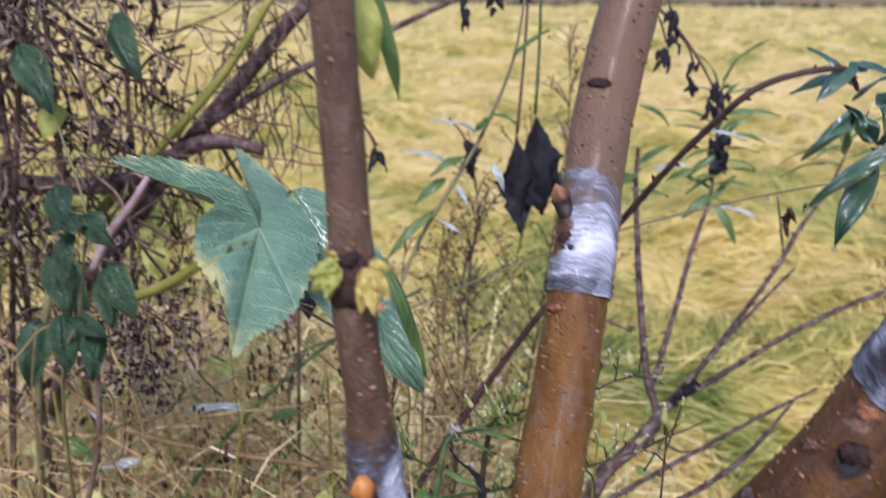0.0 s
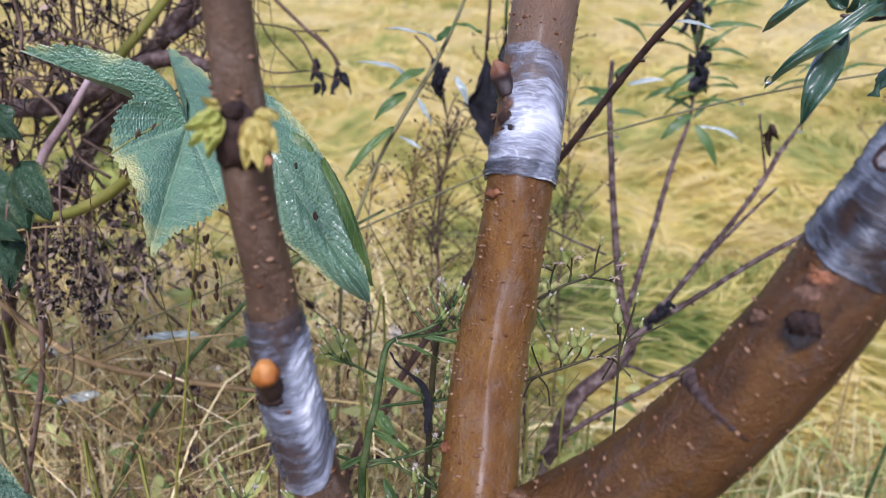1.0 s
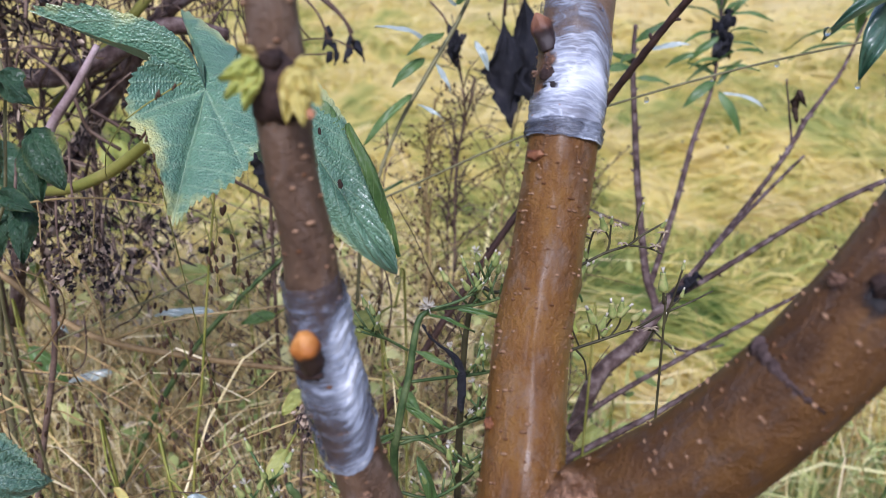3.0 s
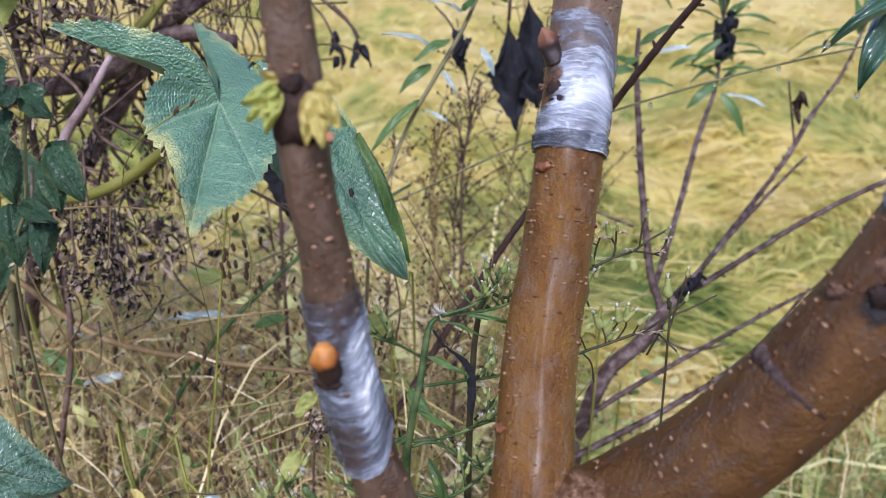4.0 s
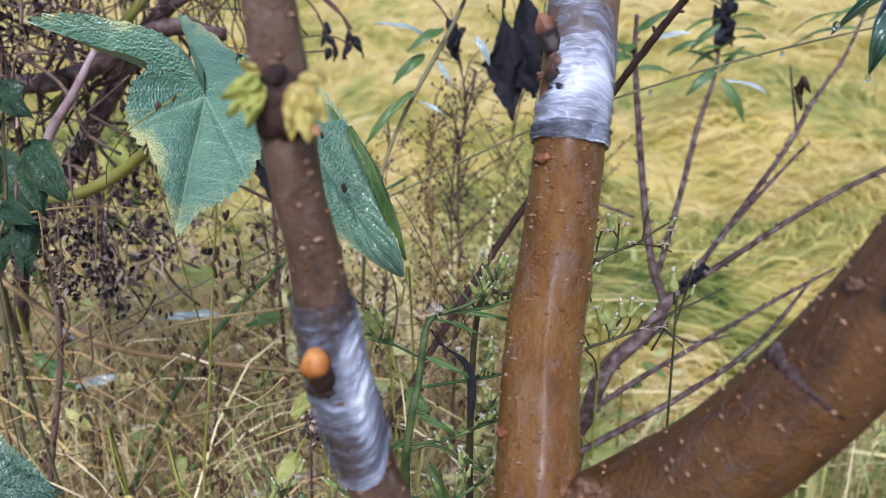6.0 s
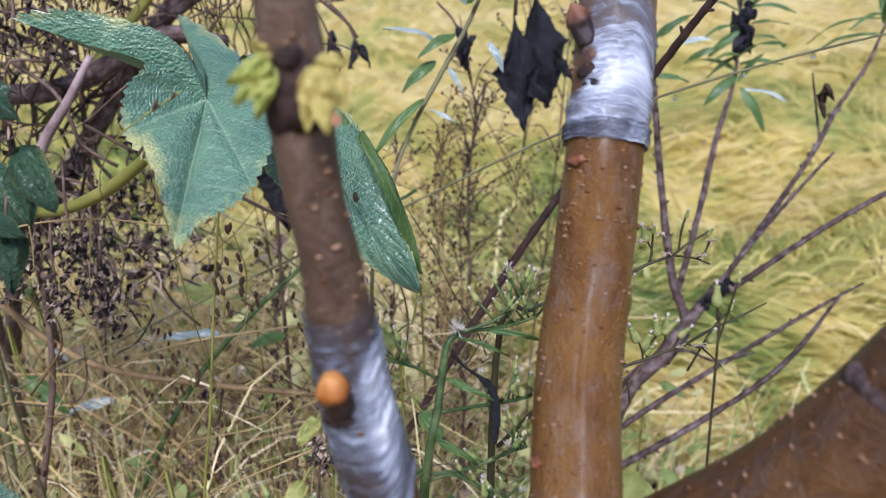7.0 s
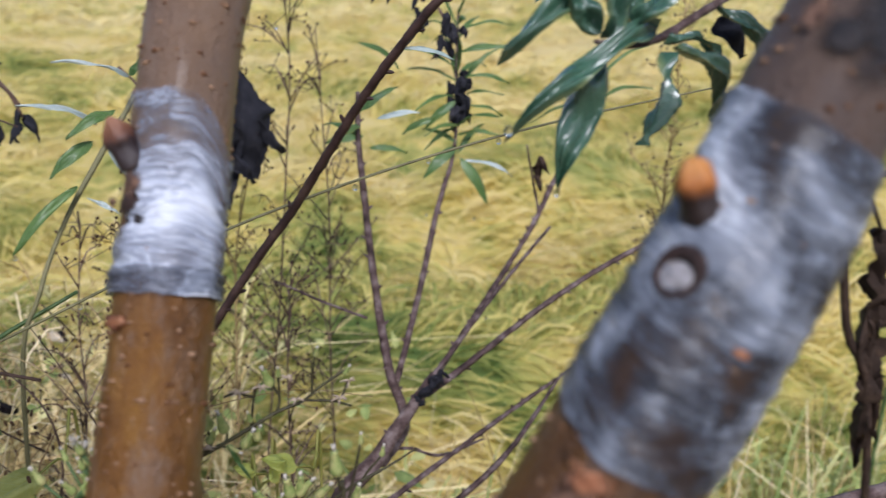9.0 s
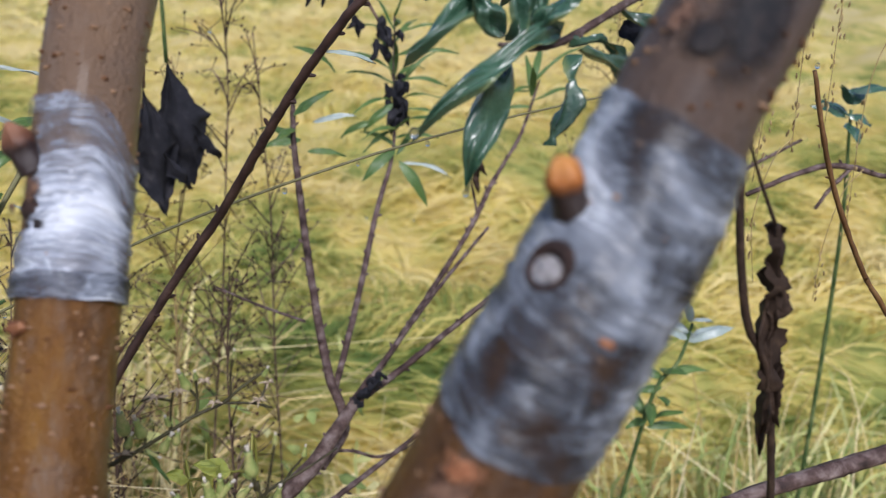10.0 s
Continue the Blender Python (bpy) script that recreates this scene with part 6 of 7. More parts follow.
# ---- green weeds with flower heads ----
def head(plant, p, d, size, fluffy, rng):
    b = Buf()
    s, t, d = axes_of(d)
    prof = [(0, 0.55), (0.12, 1.0), (0.35, 1.05), (0.65, 0.72), (0.9, 0.62), (1.0, 0.66)]
    tube(b, [(*(Vector(p) + d * size * u), size * 0.24 * r) for u, r in prof], 10, 2)
    ob = part("flower_head", b, HEADGREEN, plant)
    f = Buf()
    tip = Vector(p) + d * size
    for k in range(16 if fluffy else 8):
        e = (d + Vector((rng.uniform(-1, 1), rng.uniform(-1, 1), rng.uniform(-1, 1))) * (1.0 if fluffy else 0.25)).normalized() * size * (0.55 if fluffy else 0.30)
        tube(f, [(*(tip - d * size * 0.05), 0.00030 if fluffy else 0.0005), (*(tip + e), 0.00018 if fluffy else 0.0004)], 3, 1)
    part("fluff", f, FLUFF, ob, "whitish tuft")


def fireweed(base, line, twigs, seed, label, dense=2.4):
    rng = random.Random(seed)
    plant = thing("flowering_weed", base, label, "weed", "green flowering weeds")
    stem("stem", plant, line, GREENSTEM, 9)
    for pts, r in twigs:
        stem("side_shoot", plant, [(*p, r) for p in pts], GREENSTEM, 6)
        n = max(3, int(len(pts) * dense))
        for k in range(n):
            u = 0.45 + 0.55 * k / max(1, n - 1)
            q = Vector(np.array([np.interp(u, np.linspace(0, 1, len(pts)), [a[i] for a in pts]) for i in range(3)]))
            d = Vector((rng.uniform(-0.7, 0.7), rng.uniform(-0.7, 0.5), rng.uniform(0.3, 1.2))).normalized()
            ln = rng.uniform(0.006, 0.021)
            stem("pedicel", plant, [(*q, 0.0008), (*(q + d * ln), 0.0008)], GREENSTEM, 5, 2)
            head(plant, q + d * ln, d + Vector((0, 0, 0.4)), rng.uniform(0.0055, 0.0088), rng.random() < 0.12, rng)
    return plant


def narrow_leaves(plant, spots, material, label):
    for k, (p, q, w) in enumerate(spots):
        b = Buf()
        leaf(b, p, q, w, (0.1, -0.6, 0.8), "lance", 0.4, 0.10, 0.15, 7, 0.0003, 7, 0.004, 16, 4, k * 3.1)
        part("leaf", b, material, plant, label)


def open_head(plant, p, spread, rng):
    """A spent head: a few dry bracts splayed from the stalk's end."""
    for k in range(7):
        a = 0.9 * k + rng.uniform(-0.25, 0.25)
        d = Vector((math.cos(a), 0.5 * math.sin(a) - 0.2, rng.uniform(-0.45, 0.35))).normalized() * spread * rng.uniform(0.5, 1.0)
        b = Buf()
        tube(b, [(*p, 0.0004), (*(Vector(p) + d * 0.5 + Vector((0, 0, 0.0006))), 0.0006), (*(Vector(p) + d), 0.0002)], 5, 3)
        part("dry_bract", b, BRACT, plant)


def build_sprig():
    rng = random.Random(72)
    plant = thing("flowering_weed", (0.02, 0.565, 0.0), "wiry dark sprig with olive bottle-shaped heads and splayed dry bracts", "weed", "green flowering weeds")
    y = 0.565
    stem("stem", plant, [(0.02, y, 0.0, 0.0045), (0.025, y, 0.7, 0.0036), (0.035, y, 1.05, 0.0022), (0.058, y, 1.086, 0.0013), (0.074, y, 1.090, 0.0012), (0.092, y, 1.095, 0.0012), (0.116, y, 1.107, 0.0011), (0.129, y, 1.114, 0.0010), (0.143, y, 1.119, 0.0009), (0.152, y, 1.126, 0.0008), (0.165, y, 1.134, 0.0007)], SPRIG, 8)
    for pts in ([(0.143, 1.119), (0.157, 1.1165), (0.167, 1.1115)], [(0.147, 1.122), (0.148, 1.135), (0.150, 1.145)], [(0.130, 1.114), (0.131, 1.125), (0.131, 1.136)], [(0.116, 1.107), (0.118, 1.121), (0.120, 1.130)],
                [(0.129, 1.114), (0.131, 1.122), (0.127, 1.130)], [(0.103, 1.100), (0.104, 1.104), (0.103, 1.107)], [(0.090, 1.095), (0.096, 1.101), (0.095, 1.109)], [(0.101, 1.098), (0.108, 1.096), (0.111, 1.097)],
                [(0.116, 1.107), (0.119, 1.104), (0.118, 1.100)], [(0.074, 1.090), (0.083, 1.101), (0.082, 1.109)], [(0.116, 1.107), (0.117, 1.109), (0.116, 1.112)], [(0.157, 1.1165), (0.162, 1.120), (0.166, 1.127)], [(0.118, 1.124), (0.110, 1.128), (0.104, 1.126)]):
        stem("side_shoot", plant, [(x, y + rng.uniform(-0.002, 0.002) * (k > 0), z, 0.0007) for k, (x, z) in enumerate(pts)], SPRIG, 5)
    for p, q in (((0.127, 1.129), (0.124, 1.139)), ((0.103, 1.106), (0.101, 1.117)), ((0.095, 1.109), (0.094, 1.122)), ((0.095, 1.101), (0.098, 1.109)), ((0.111, 1.096), (0.116, 1.105)), ((0.118, 1.099), (0.120, 1.107)),
                 ((0.083, 1.108), (0.079, 1.116)), ((0.086, 1.103), (0.088, 1.111)), ((0.103, 1.098), (0.109, 1.095)), ((0.164, 1.131), (0.166, 1.136)), ((0.116, 1.110), (0.115, 1.116)), ((0.150, 1.143), (0.1505, 1.148)), ((0.131, 1.134), (0.131, 1.139))):
        d = Vector((q[0] - p[0], -0.002, q[1] - p[1]))
        head(plant, (p[0], y, p[1]), d, d.length, False, rng)
    for x, z, r in ((0.112, 1.128, 0.0075), (0.122, 1.130, 0.006), (0.161, 1.119, 0.0065), (0.139, 1.121, 0.0055), (0.092, 1.099, 0.008), (0.081, 1.100, 0.009), (0.135, 1.134, 0.0045), (0.166, 1.128, 0.005)):
        open_head(plant, (x, y - 0.002, z), r, rng)
    narrow_leaves(plant, [((0.103, 0.564, 1.099), (0.114, 0.558, 1.081), 0.0022)], LEAF_MID, "narrow leaf")
    # a lower shoot crowded with heads
    y = 0.55
    stem("stem", plant, [(0.035, 0.560, 0.99, 0.0016), (0.070, 0.554, 1.030, 0.0014), (0.109, y, 1.050, 0.0011), (0.125, y, 1.056, 0.0011), (0.143, y, 1.063, 0.0010), (0.151, y, 1.066, 0.0010), (0.165, y, 1.075, 0.0009), (0.182, y, 1.083, 0.0007), (0.198, y, 1.092, 0.0005)], SPRIG, 7)
    for pts in ([(0.125, 1.056), (0.124, 1.063), (0.121, 1.071)], [(0.127, 1.057), (0.129, 1.066), (0.133, 1.074)], [(0.132, 1.059), (0.138, 1.068), (0.138, 1.077)], [(0.143, 1.063), (0.146, 1.068), (0.147, 1.072)],
                [(0.151, 1.066), (0.160, 1.064), (0.165, 1.068)], [(0.160, 1.064), (0.169, 1.055), (0.174, 1.050)], [(0.109, 1.050), (0.116, 1.040), (0.118, 1.026)], [(0.112, 1.051), (0.106, 1.066), (0.103, 1.076)], [(0.109, 1.050), (0.103, 1.044), (0.098, 1.030)]):
        stem("side_shoot", plant, [(x, y + rng.uniform(-0.002, 0.002) * (k > 0), z, 0.0007) for k, (x, z) in enumerate(pts)], SPRIG, 5)
    for p, q in (((0.121, 1.069), (0.116, 1.080)), ((0.125, 1.064), (0.128, 1.075)), ((0.133, 1.073), (0.131, 1.085)), ((0.138, 1.076), (0.138, 1.086)), ((0.146, 1.071), (0.152, 1.078)), ((0.165, 1.066), (0.167, 1.075)), ((0.126, 1.060), (0.131, 1.067)), ((0.136, 1.074), (0.143, 1.082)), ((0.174, 1.051), (0.176, 1.047)), ((0.103, 1.074), (0.106, 1.079))):
        d = Vector((q[0] - p[0], -0.002, q[1] - p[1]))
        head(plant, (p[0], y, p[1]), d, d.length, False, rng)
    for x, z, r in ((0.159, 1.066, 0.007), (0.147, 1.065, 0.0055), (0.127, 1.066, 0.004)):
        open_head(plant, (x, y - 0.002, z), r, rng)
    # a wiry stalk that stands nearer, with one long head, and a bare one by the shrub
    stem("stem", plant, [(0.158, 0.515, 0.0, 0.002), (0.157, 0.512, 0.8, 0.0011), (0.155, 0.507, 1.08, 0.0008), (0.153, 0.505, 1.105, 0.0009), (0.152, 0.505, 1.114, 0.0007)], SPRIG, 6)
    head(plant, (0.152, 0.505, 1.113), Vector((-0.001, 0.0, 0.012)), 0.0125, False, rng)
    stem("side_shoot", plant, [(0.155, 0.507, 1.090, 0.0008), (0.160, 0.507, 1.112, 0.0007), (0.163, 0.507, 1.127, 0.0007)], SPRIG, 6)
    head(plant, (0.163, 0.507, 1.126), Vector((0.0005, 0.0, 0.005)), 0.005, False, rng)
    stem("side_shoot", plant, [(0.157, 0.562, 1.04, 0.0009), (0.172, 0.565, 1.068, 0.0008), (0.180, 0.565, 1.078, 0.0007), (0.183, 0.565, 1.082, 0.0007)], SPRIG, 6)
    head(plant, (0.182, 0.565, 1.080), Vector((0.001, 0.0, 0.005)), 0.006, False, rng)


def build_fireweeds():
    lab = "green weed with small bottle-shaped heads and white tufts"
    p = fireweed((-0.03, 0.49, 0.0), [(-0.03, 0.49, 0.0, 0.005), (-0.02, 0.495, 0.6, 0.0040), (-0.014, 0.498, 0.96, 0.0030), (-0.009, 0.500, 1.024, 0.0026), (-0.002, 0.510, 1.054, 0.0024), (0.004, 0.520, 1.086, 0.0021), (0.011, 0.525, 1.093, 0.0014)],
                 [([(0.010, 0.525, 1.093), (0.031, 0.535, 1.090), (0.046, 0.542, 1.089), (0.060, 0.55, 1.090)], 0.0013), ([(0.011, 0.525, 1.093), (0.031, 0.530, 1.097), (0.044, 0.535, 1.104), (0.050, 0.540, 1.110)], 0.0011),
                  ([(-0.002, 0.511, 1.072), (-0.015, 0.505, 1.084), (-0.028, 0.500, 1.094)], 0.0010), ([(-0.002, 0.510, 1.050), (0.022, 0.520, 1.047), (0.040, 0.53, 1.043), (0.055, 0.540, 1.040)], 0.0012),
                  ([(-0.009, 0.502, 1.013), (0.015, 0.508, 1.012), (0.039, 0.517, 1.016), (0.050, 0.522, 1.016)], 0.0013), ([(-0.010, 0.500, 1.010), (0.007, 0.503, 1.011), (0.030, 0.510, 0.988), (0.049, 0.52, 0.972)], 0.0012),
                  ([(-0.010, 0.500, 1.012), (-0.029, 0.492, 1.026), (-0.036, 0.485, 1.045)], 0.0011), ([(-0.012, 0.498, 0.975), (0.012, 0.495, 0.972), (0.035, 0.497, 0.985)], 0.0012), ([(-0.013, 0.498, 0.965), (-0.035, 0.485, 0.98), (-0.05, 0.475, 1.000)], 0.0012)], 71, lab)
    narrow_leaves(p, [((0.0, 0.515, 1.07), (0.030, 0.505, 1.060), 0.004), ((0.010, 0.524, 1.091), (0.040, 0.515, 1.083), 0.003), ((0.028, 0.534, 1.089), (0.060, 0.53, 1.084), 0.004), ((0.002, 0.502, 1.000), (0.017, 0.488, 0.955), 0.0085),
                      ((-0.005, 0.505, 1.035), (0.020, 0.50, 1.020), 0.005), ((-0.008, 0.50, 1.02), (-0.035, 0.49, 1.010), 0.005)], LEAF_MID, "narrow toothed leaf")
    # a spent head blown open, and a shrivelled leaf
    rng = random.Random(5)
    f = Buf()
    for k in range(46):
        d = Vector((rng.uniform(-1, 1), rng.uniform(-1, 1), rng.uniform(-0.5, 1))).normalized() * rng.uniform(0.003, 0.0072)
        tube(f, [(0.011, 0.520, 1.0975, 0.0003), (0.011 + d.x, 0.520 + d.y, 1.0985 + d.z, 0.0002)], 3, 1)
    part("fluff", f, FLUFF, p, "whitish burst of open fluff")
    b = Buf()
    tube(b, [(0.007, 0.521, 1.085, 0.0006), (0.013, 0.520, 1.075, 0.0007), (0.026, 0.520, 1.063, 0.0015), (0.031, 0.520, 1.052, 0.0027), (0.0315, 0.520, 1.038, 0.0028), (0.031, 0.520, 1.025, 0.0020), (0.031, 0.520, 1.020, 0.0006)], 10, 5,
         swell=lambda q, a: 0.0016 * noise.noise(Vector((math.cos(a) * 2, math.sin(a) * 2, q * 260))))
    part("dead_leaf", b, DEAD, p, "shrivelled dark hanging leaf")
    build_sprig()
    p = fireweed((-0.06, 0.47, 0.0), [(-0.06, 0.47, 0.0, 0.005), (-0.062, 0.465, 0.6, 0.0042), (-0.066, 0.46, 0.96, 0.0030), (-0.072, 0.455, 1.015, 0.002)],
                 [([(-0.066, 0.46, 0.96), (-0.085, 0.455, 0.985), (-0.092, 0.45, 1.01)], 0.0012), ([(-0.064, 0.46, 0.94), (-0.045, 0.45, 0.965), (-0.035, 0.448, 0.985)], 0.0012), ([(-0.068, 0.458, 0.985), (-0.080, 0.454, 1.005), (-0.084, 0.452, 1.022)], 0.0010)], 73, lab)
    narrow_leaves(p, [((-0.065, 0.46, 0.97), (-0.035, 0.44, 0.95), 0.010)], LEAF_MID, "narrow toothed leaf")


# ---- stalks, straws and single leaves among the weeds ----
def build_stalks():
    def lone(name, line, material, label, seg=7):
        b = Buf()
        base = line[0][:3]
        tube(b, line, seg, 6)
        solo(name, b, material, base, label, "stalk")
    lone("long_straw", [(-0.42, 0.80, 0.905, 0.0011), (-0.212, 0.80, 0.997, 0.0011), (-0.031, 0.80, 1.076, 0.0011), (0.107, 0.80, 1.137, 0.0011), (0.243, 0.80, 1.180, 0.0011), (0.366, 0.80, 1.208, 0.0010), (0.50, 0.80, 1.23, 0.0007)], VINE_GREEN, "long thin straw beaded with rain")
    lone("fallen_stalk", [(-0.60, 0.86, 1.06, 0.0039), (-0.48, 0.84, 1.02, 0.0036), (-0.418, 0.83, 0.981, 0.0035), (-0.379, 0.82, 0.950, 0.0036), (-0.318, 0.80, 0.927, 0.0036), (-0.222, 0.80, 0.905, 0.0033), (-0.113, 0.80, 0.888, 0.0027), (-0.05, 0.80, 0.88, 0.0017)], FALLEN, "yellow-brown stalk lying across the weeds", 9)
    lone("side_stalk", [(-0.318, 0.80, 0.927, 0.0016), (-0.25, 0.81, 0.945, 0.0014), (-0.16, 0.82, 0.952, 0.0012), (-0.10, 0.83, 0.953, 0.0009)], STRAW, "thin dry stalk lying across the weeds")
    lone("broken_straw", [(-0.345, 0.80, 1.04, 0.0017), (-0.317, 0.782, 0.985, 0.0015), (-0.309, 0.775, 0.955, 0.0012), (-0.305, 0.770, 0.940, 0.0007)], STRAW, "bleached broken straw hanging in the weeds")
    lone("thin_stalk", [(-0.24, 0.70, 0.0, 0.0020), (-0.235, 0.70, 0.5, 0.0018), (-0.220, 0.70, 0.794, 0.0015), (-0.195, 0.70, 0.940, 0.0013), (-0.179, 0.70, 1.035, 0.0011), (-0.162, 0.70, 1.126, 0.0009)], PETIOLE, "thin yellow-green stalk strung with seeds")
    lone("leaning_stalk", [(-0.36, 0.86, 0.70, 0.0034), (-0.27, 0.85, 0.86, 0.0032), (-0.19, 0.86, 0.95, 0.0027), (-0.10, 0.88, 1.02, 0.0021), (-0.02, 0.9, 1.06, 0.0016)], GREENSTEM, "olive stalk leaning through the weeds", 8)
    lone("dark_stalk", [(-0.40, 0.72, 0.72, 0.0029), (-0.36, 0.72, 0.86, 0.0030), (-0.335, 0.73, 0.96, 0.0029), (-0.33, 0.74, 1.04, 0.0024)], VINE, "dark knotted dead stalk", 8)
    lone("dark_stalk", [(-0.05, 0.86, 1.00, 0.0016), (-0.10, 0.84, 1.03, 0.0018), (-0.15, 0.82, 1.07, 0.0018), (-0.20, 0.80, 1.11, 0.0014)], VINE, "dark thin dead stalk in the weeds", 6)
    lone("arched_straw", [(-0.47, 0.74, 0.98, 0.0010), (-0.383, 0.70, 1.068, 0.0010), (-0.351, 0.69, 1.099, 0.0010), (-0.301, 0.68, 1.116, 0.0009), (-0.247, 0.675, 1.120, 0.0008), (-0.196, 0.67, 1.115, 0.0006)], STRAW, "thin arched straw in front of the bush", 6)
    lone("hanging_thread", [(-0.299, 0.68, 1.116, 0.0006), (-0.300, 0.68, 1.10, 0.0006), (-0.303, 0.68, 1.080, 0.0005)], STRAW, "short straw thread hanging down", 5)
    lone("hanging_thread", [(-0.251, 0.675, 1.120, 0.0006), (-0.256, 0.675, 1.095, 0.0006), (-0.262, 0.675, 1.068, 0.0005)], STRAW, "short straw thread hanging down", 5)
    rng = random.Random(88)
    for k, (x, y, z, n) in enumerate([(-0.17, 0.70, 1.055, 9), (-0.155, 0.72, 1.055, 9), (-0.205, 0.70, 0.955, 7), (-0.225, 0.72, 0.96, 8), (-0.185, 0.70, 0.92, 8), (-0.20, 0.70, 0.86, 8), (-0.215, 0.72, 0.83, 8), (-0.24, 0.71, 0.90, 6), (-0.16, 0.71, 0.86, 6), (-0.12, 0.78, 0.84, 7), (-0.165, 0.70, 1.09, 6)]):
        ob = thing("seed_string", (x, y, z), "fine thread hung with small brown seeds", "seeds", "seed strings")
        stem("thread", ob, [(x - 0.006, y, z + 0.035, 0.0005), (x, y, z, 0.0005), (x + rng.uniform(-.006, .006), y, z - 0.03, 0.0004)], PETIOLE, 4, 3)
        for _ in range(n):
            p = (x + rng.gauss(0, 0.006), y + rng.gauss(0, 0.003), z + rng.uniform(-0.035, 0.02))
            b = Buf()
            blob(b, p, axes_of((rng.uniform(-.3, .3), 0, 1)), (0.0018, 0.0018, 0.0042), 7, 5, 0.2, p[0] * 99)
            part("seed", b, SEED, ob)
    # single leaves
    for k, (p, q, w, f, sh, m, lab) in enumerate([
        ((-0.225, 0.86, 0.926), (-0.288, 0.855, 0.930), 0.013, (0.0, -0.35, 0.95), "lance", LEAF_SHEEN, "leaf with its rain sheen painted pale"),
        ((-0.364, 0.90, 0.833), (-0.420, 0.895, 0.820), 0.015, (0.1, -0.35, 0.95), "lance", LEAF_SHEEN, "leaf with its rain sheen painted pale"),
        ((-0.16, 0.86, 0.925), (-0.195, 0.85, 0.919), 0.013, (0.1, -0.6, 0.8), "lance", LEAF_MID, "green leaf among dry weeds"),
        ((-0.252, 0.62, 0.888), (-0.230, 0.61, 0.853), 0.013, (-0.4, -0.8, 0.4), "ovate", LEAF_YELLOW, "bright yellow fallen leaf"),
        ((-0.172, 0.56, 0.923), (-0.146, 0.55, 0.912), 0.016, (0.0, -0.5, 0.9), "ovate", LEAF_SHEEN, "wet leaf with its sheen painted pale"),
        ((-0.10, 0.66, 0.952), (-0.115, 0.645, 0.938), 0.013, (0.0, -0.8, 0.5), "broad", LEAF_OLIVE, "lobed yellow-green leaf, low in the weeds"),
        ((-0.115, 0.65, 0.900), (-0.130, 0.63, 0.884), 0.014, (0.0, -0.8, 0.5), "broad", LEAF_OLIVE, "lobed yellow-green leaf, low in the weeds"),
        ((-0.045, 0.78, 0.96), (-0.085, 0.77, 0.942), 0.026, (0.0, -0.8, 0.5), "broad", LEAF_OLIVE, "lobed yellow-green leaf, low in the weeds"),
        ((-0.40, 0.86, 0.93), (-0.38, 0.85, 0.91), 0.009, (0.0, -0.6, 0.8), "ovate", LEAF_SHEEN, "leaf with its rain sheen painted pale"),
        ((-0.42, 0.84, 0.90), (-0.38, 0.83, 0.86), 0.018, (0.0, -0.6, 0.8), "ovate", LEAF_MID, "green leaf among dry weeds"),
        ((-0.02, 0.70, 0.93), (0.00, 0.68, 0.91), 0.014, (0.0, -0.6, 0.8), "ovate", LEAF_MID, "green leaf among dry weeds"),
        ((0.145, 0.750, 0.958), (0.121, 0.740, 0.976), 0.016, (0.0, -0.6, 0.8), "ovate", LEAF_LIME, "young lime-green leaf low in the weeds"),
        ((0.126, 0.750, 0.950), (0.137, 0.740, 0.971), 0.015, (0.0, -0.6, 0.8), "ovate", LEAF_LIME, "young lime-green leaf low in the weeds"),
        ((0.114, 0.750, 0.957), (0.101, 0.740, 0.972), 0.012, (0.0, -0.6, 0.8), "ovate", LEAF_LIME, "young lime-green leaf low in the weeds"),
        ((0.17, 0.80, 0.78), (0.21, 0.78, 0.75), 0.036, (0.0, -0.6, 0.8), "broad", LEAF_OLIVE, "lobed yellow-green leaf, low in the weeds"),
        ((0.19, 0.82, 0.80), (0.16, 0.80, 0.77), 0.03, (0.0, -0.6, 0.8), "broad", LEAF_OLIVE, "lobed yellow-green leaf, low in the weeds"),
    ]):
        ob = thing("single_leaf", p, lab, "leaf", "single leaves among the weeds")
        b = Buf()
        leaf(b, p, q, w, f, sh, 0.3, 0.12, 0.1 if sh == "broad" else 0.0, 9, 0.0004, 7, 0.006, 22, 6, k * 1.9)
        part("blade", b, m, ob)
        e = Vector(p)
        away = (Vector(p) - Vector(q)).normalized()
        stem("stalk", ob, [(*e, 0.0011), (*(e + away * 0.02 + Vector((0, 0.01, -0.004))), 0.0012), (*(e + away * 0.03 + Vector((0, 0.03, -0.05))), 0.0014), (e.x, e.y + 0.06, 0.0, 0.0018)], PETIOLE, 5, 4)


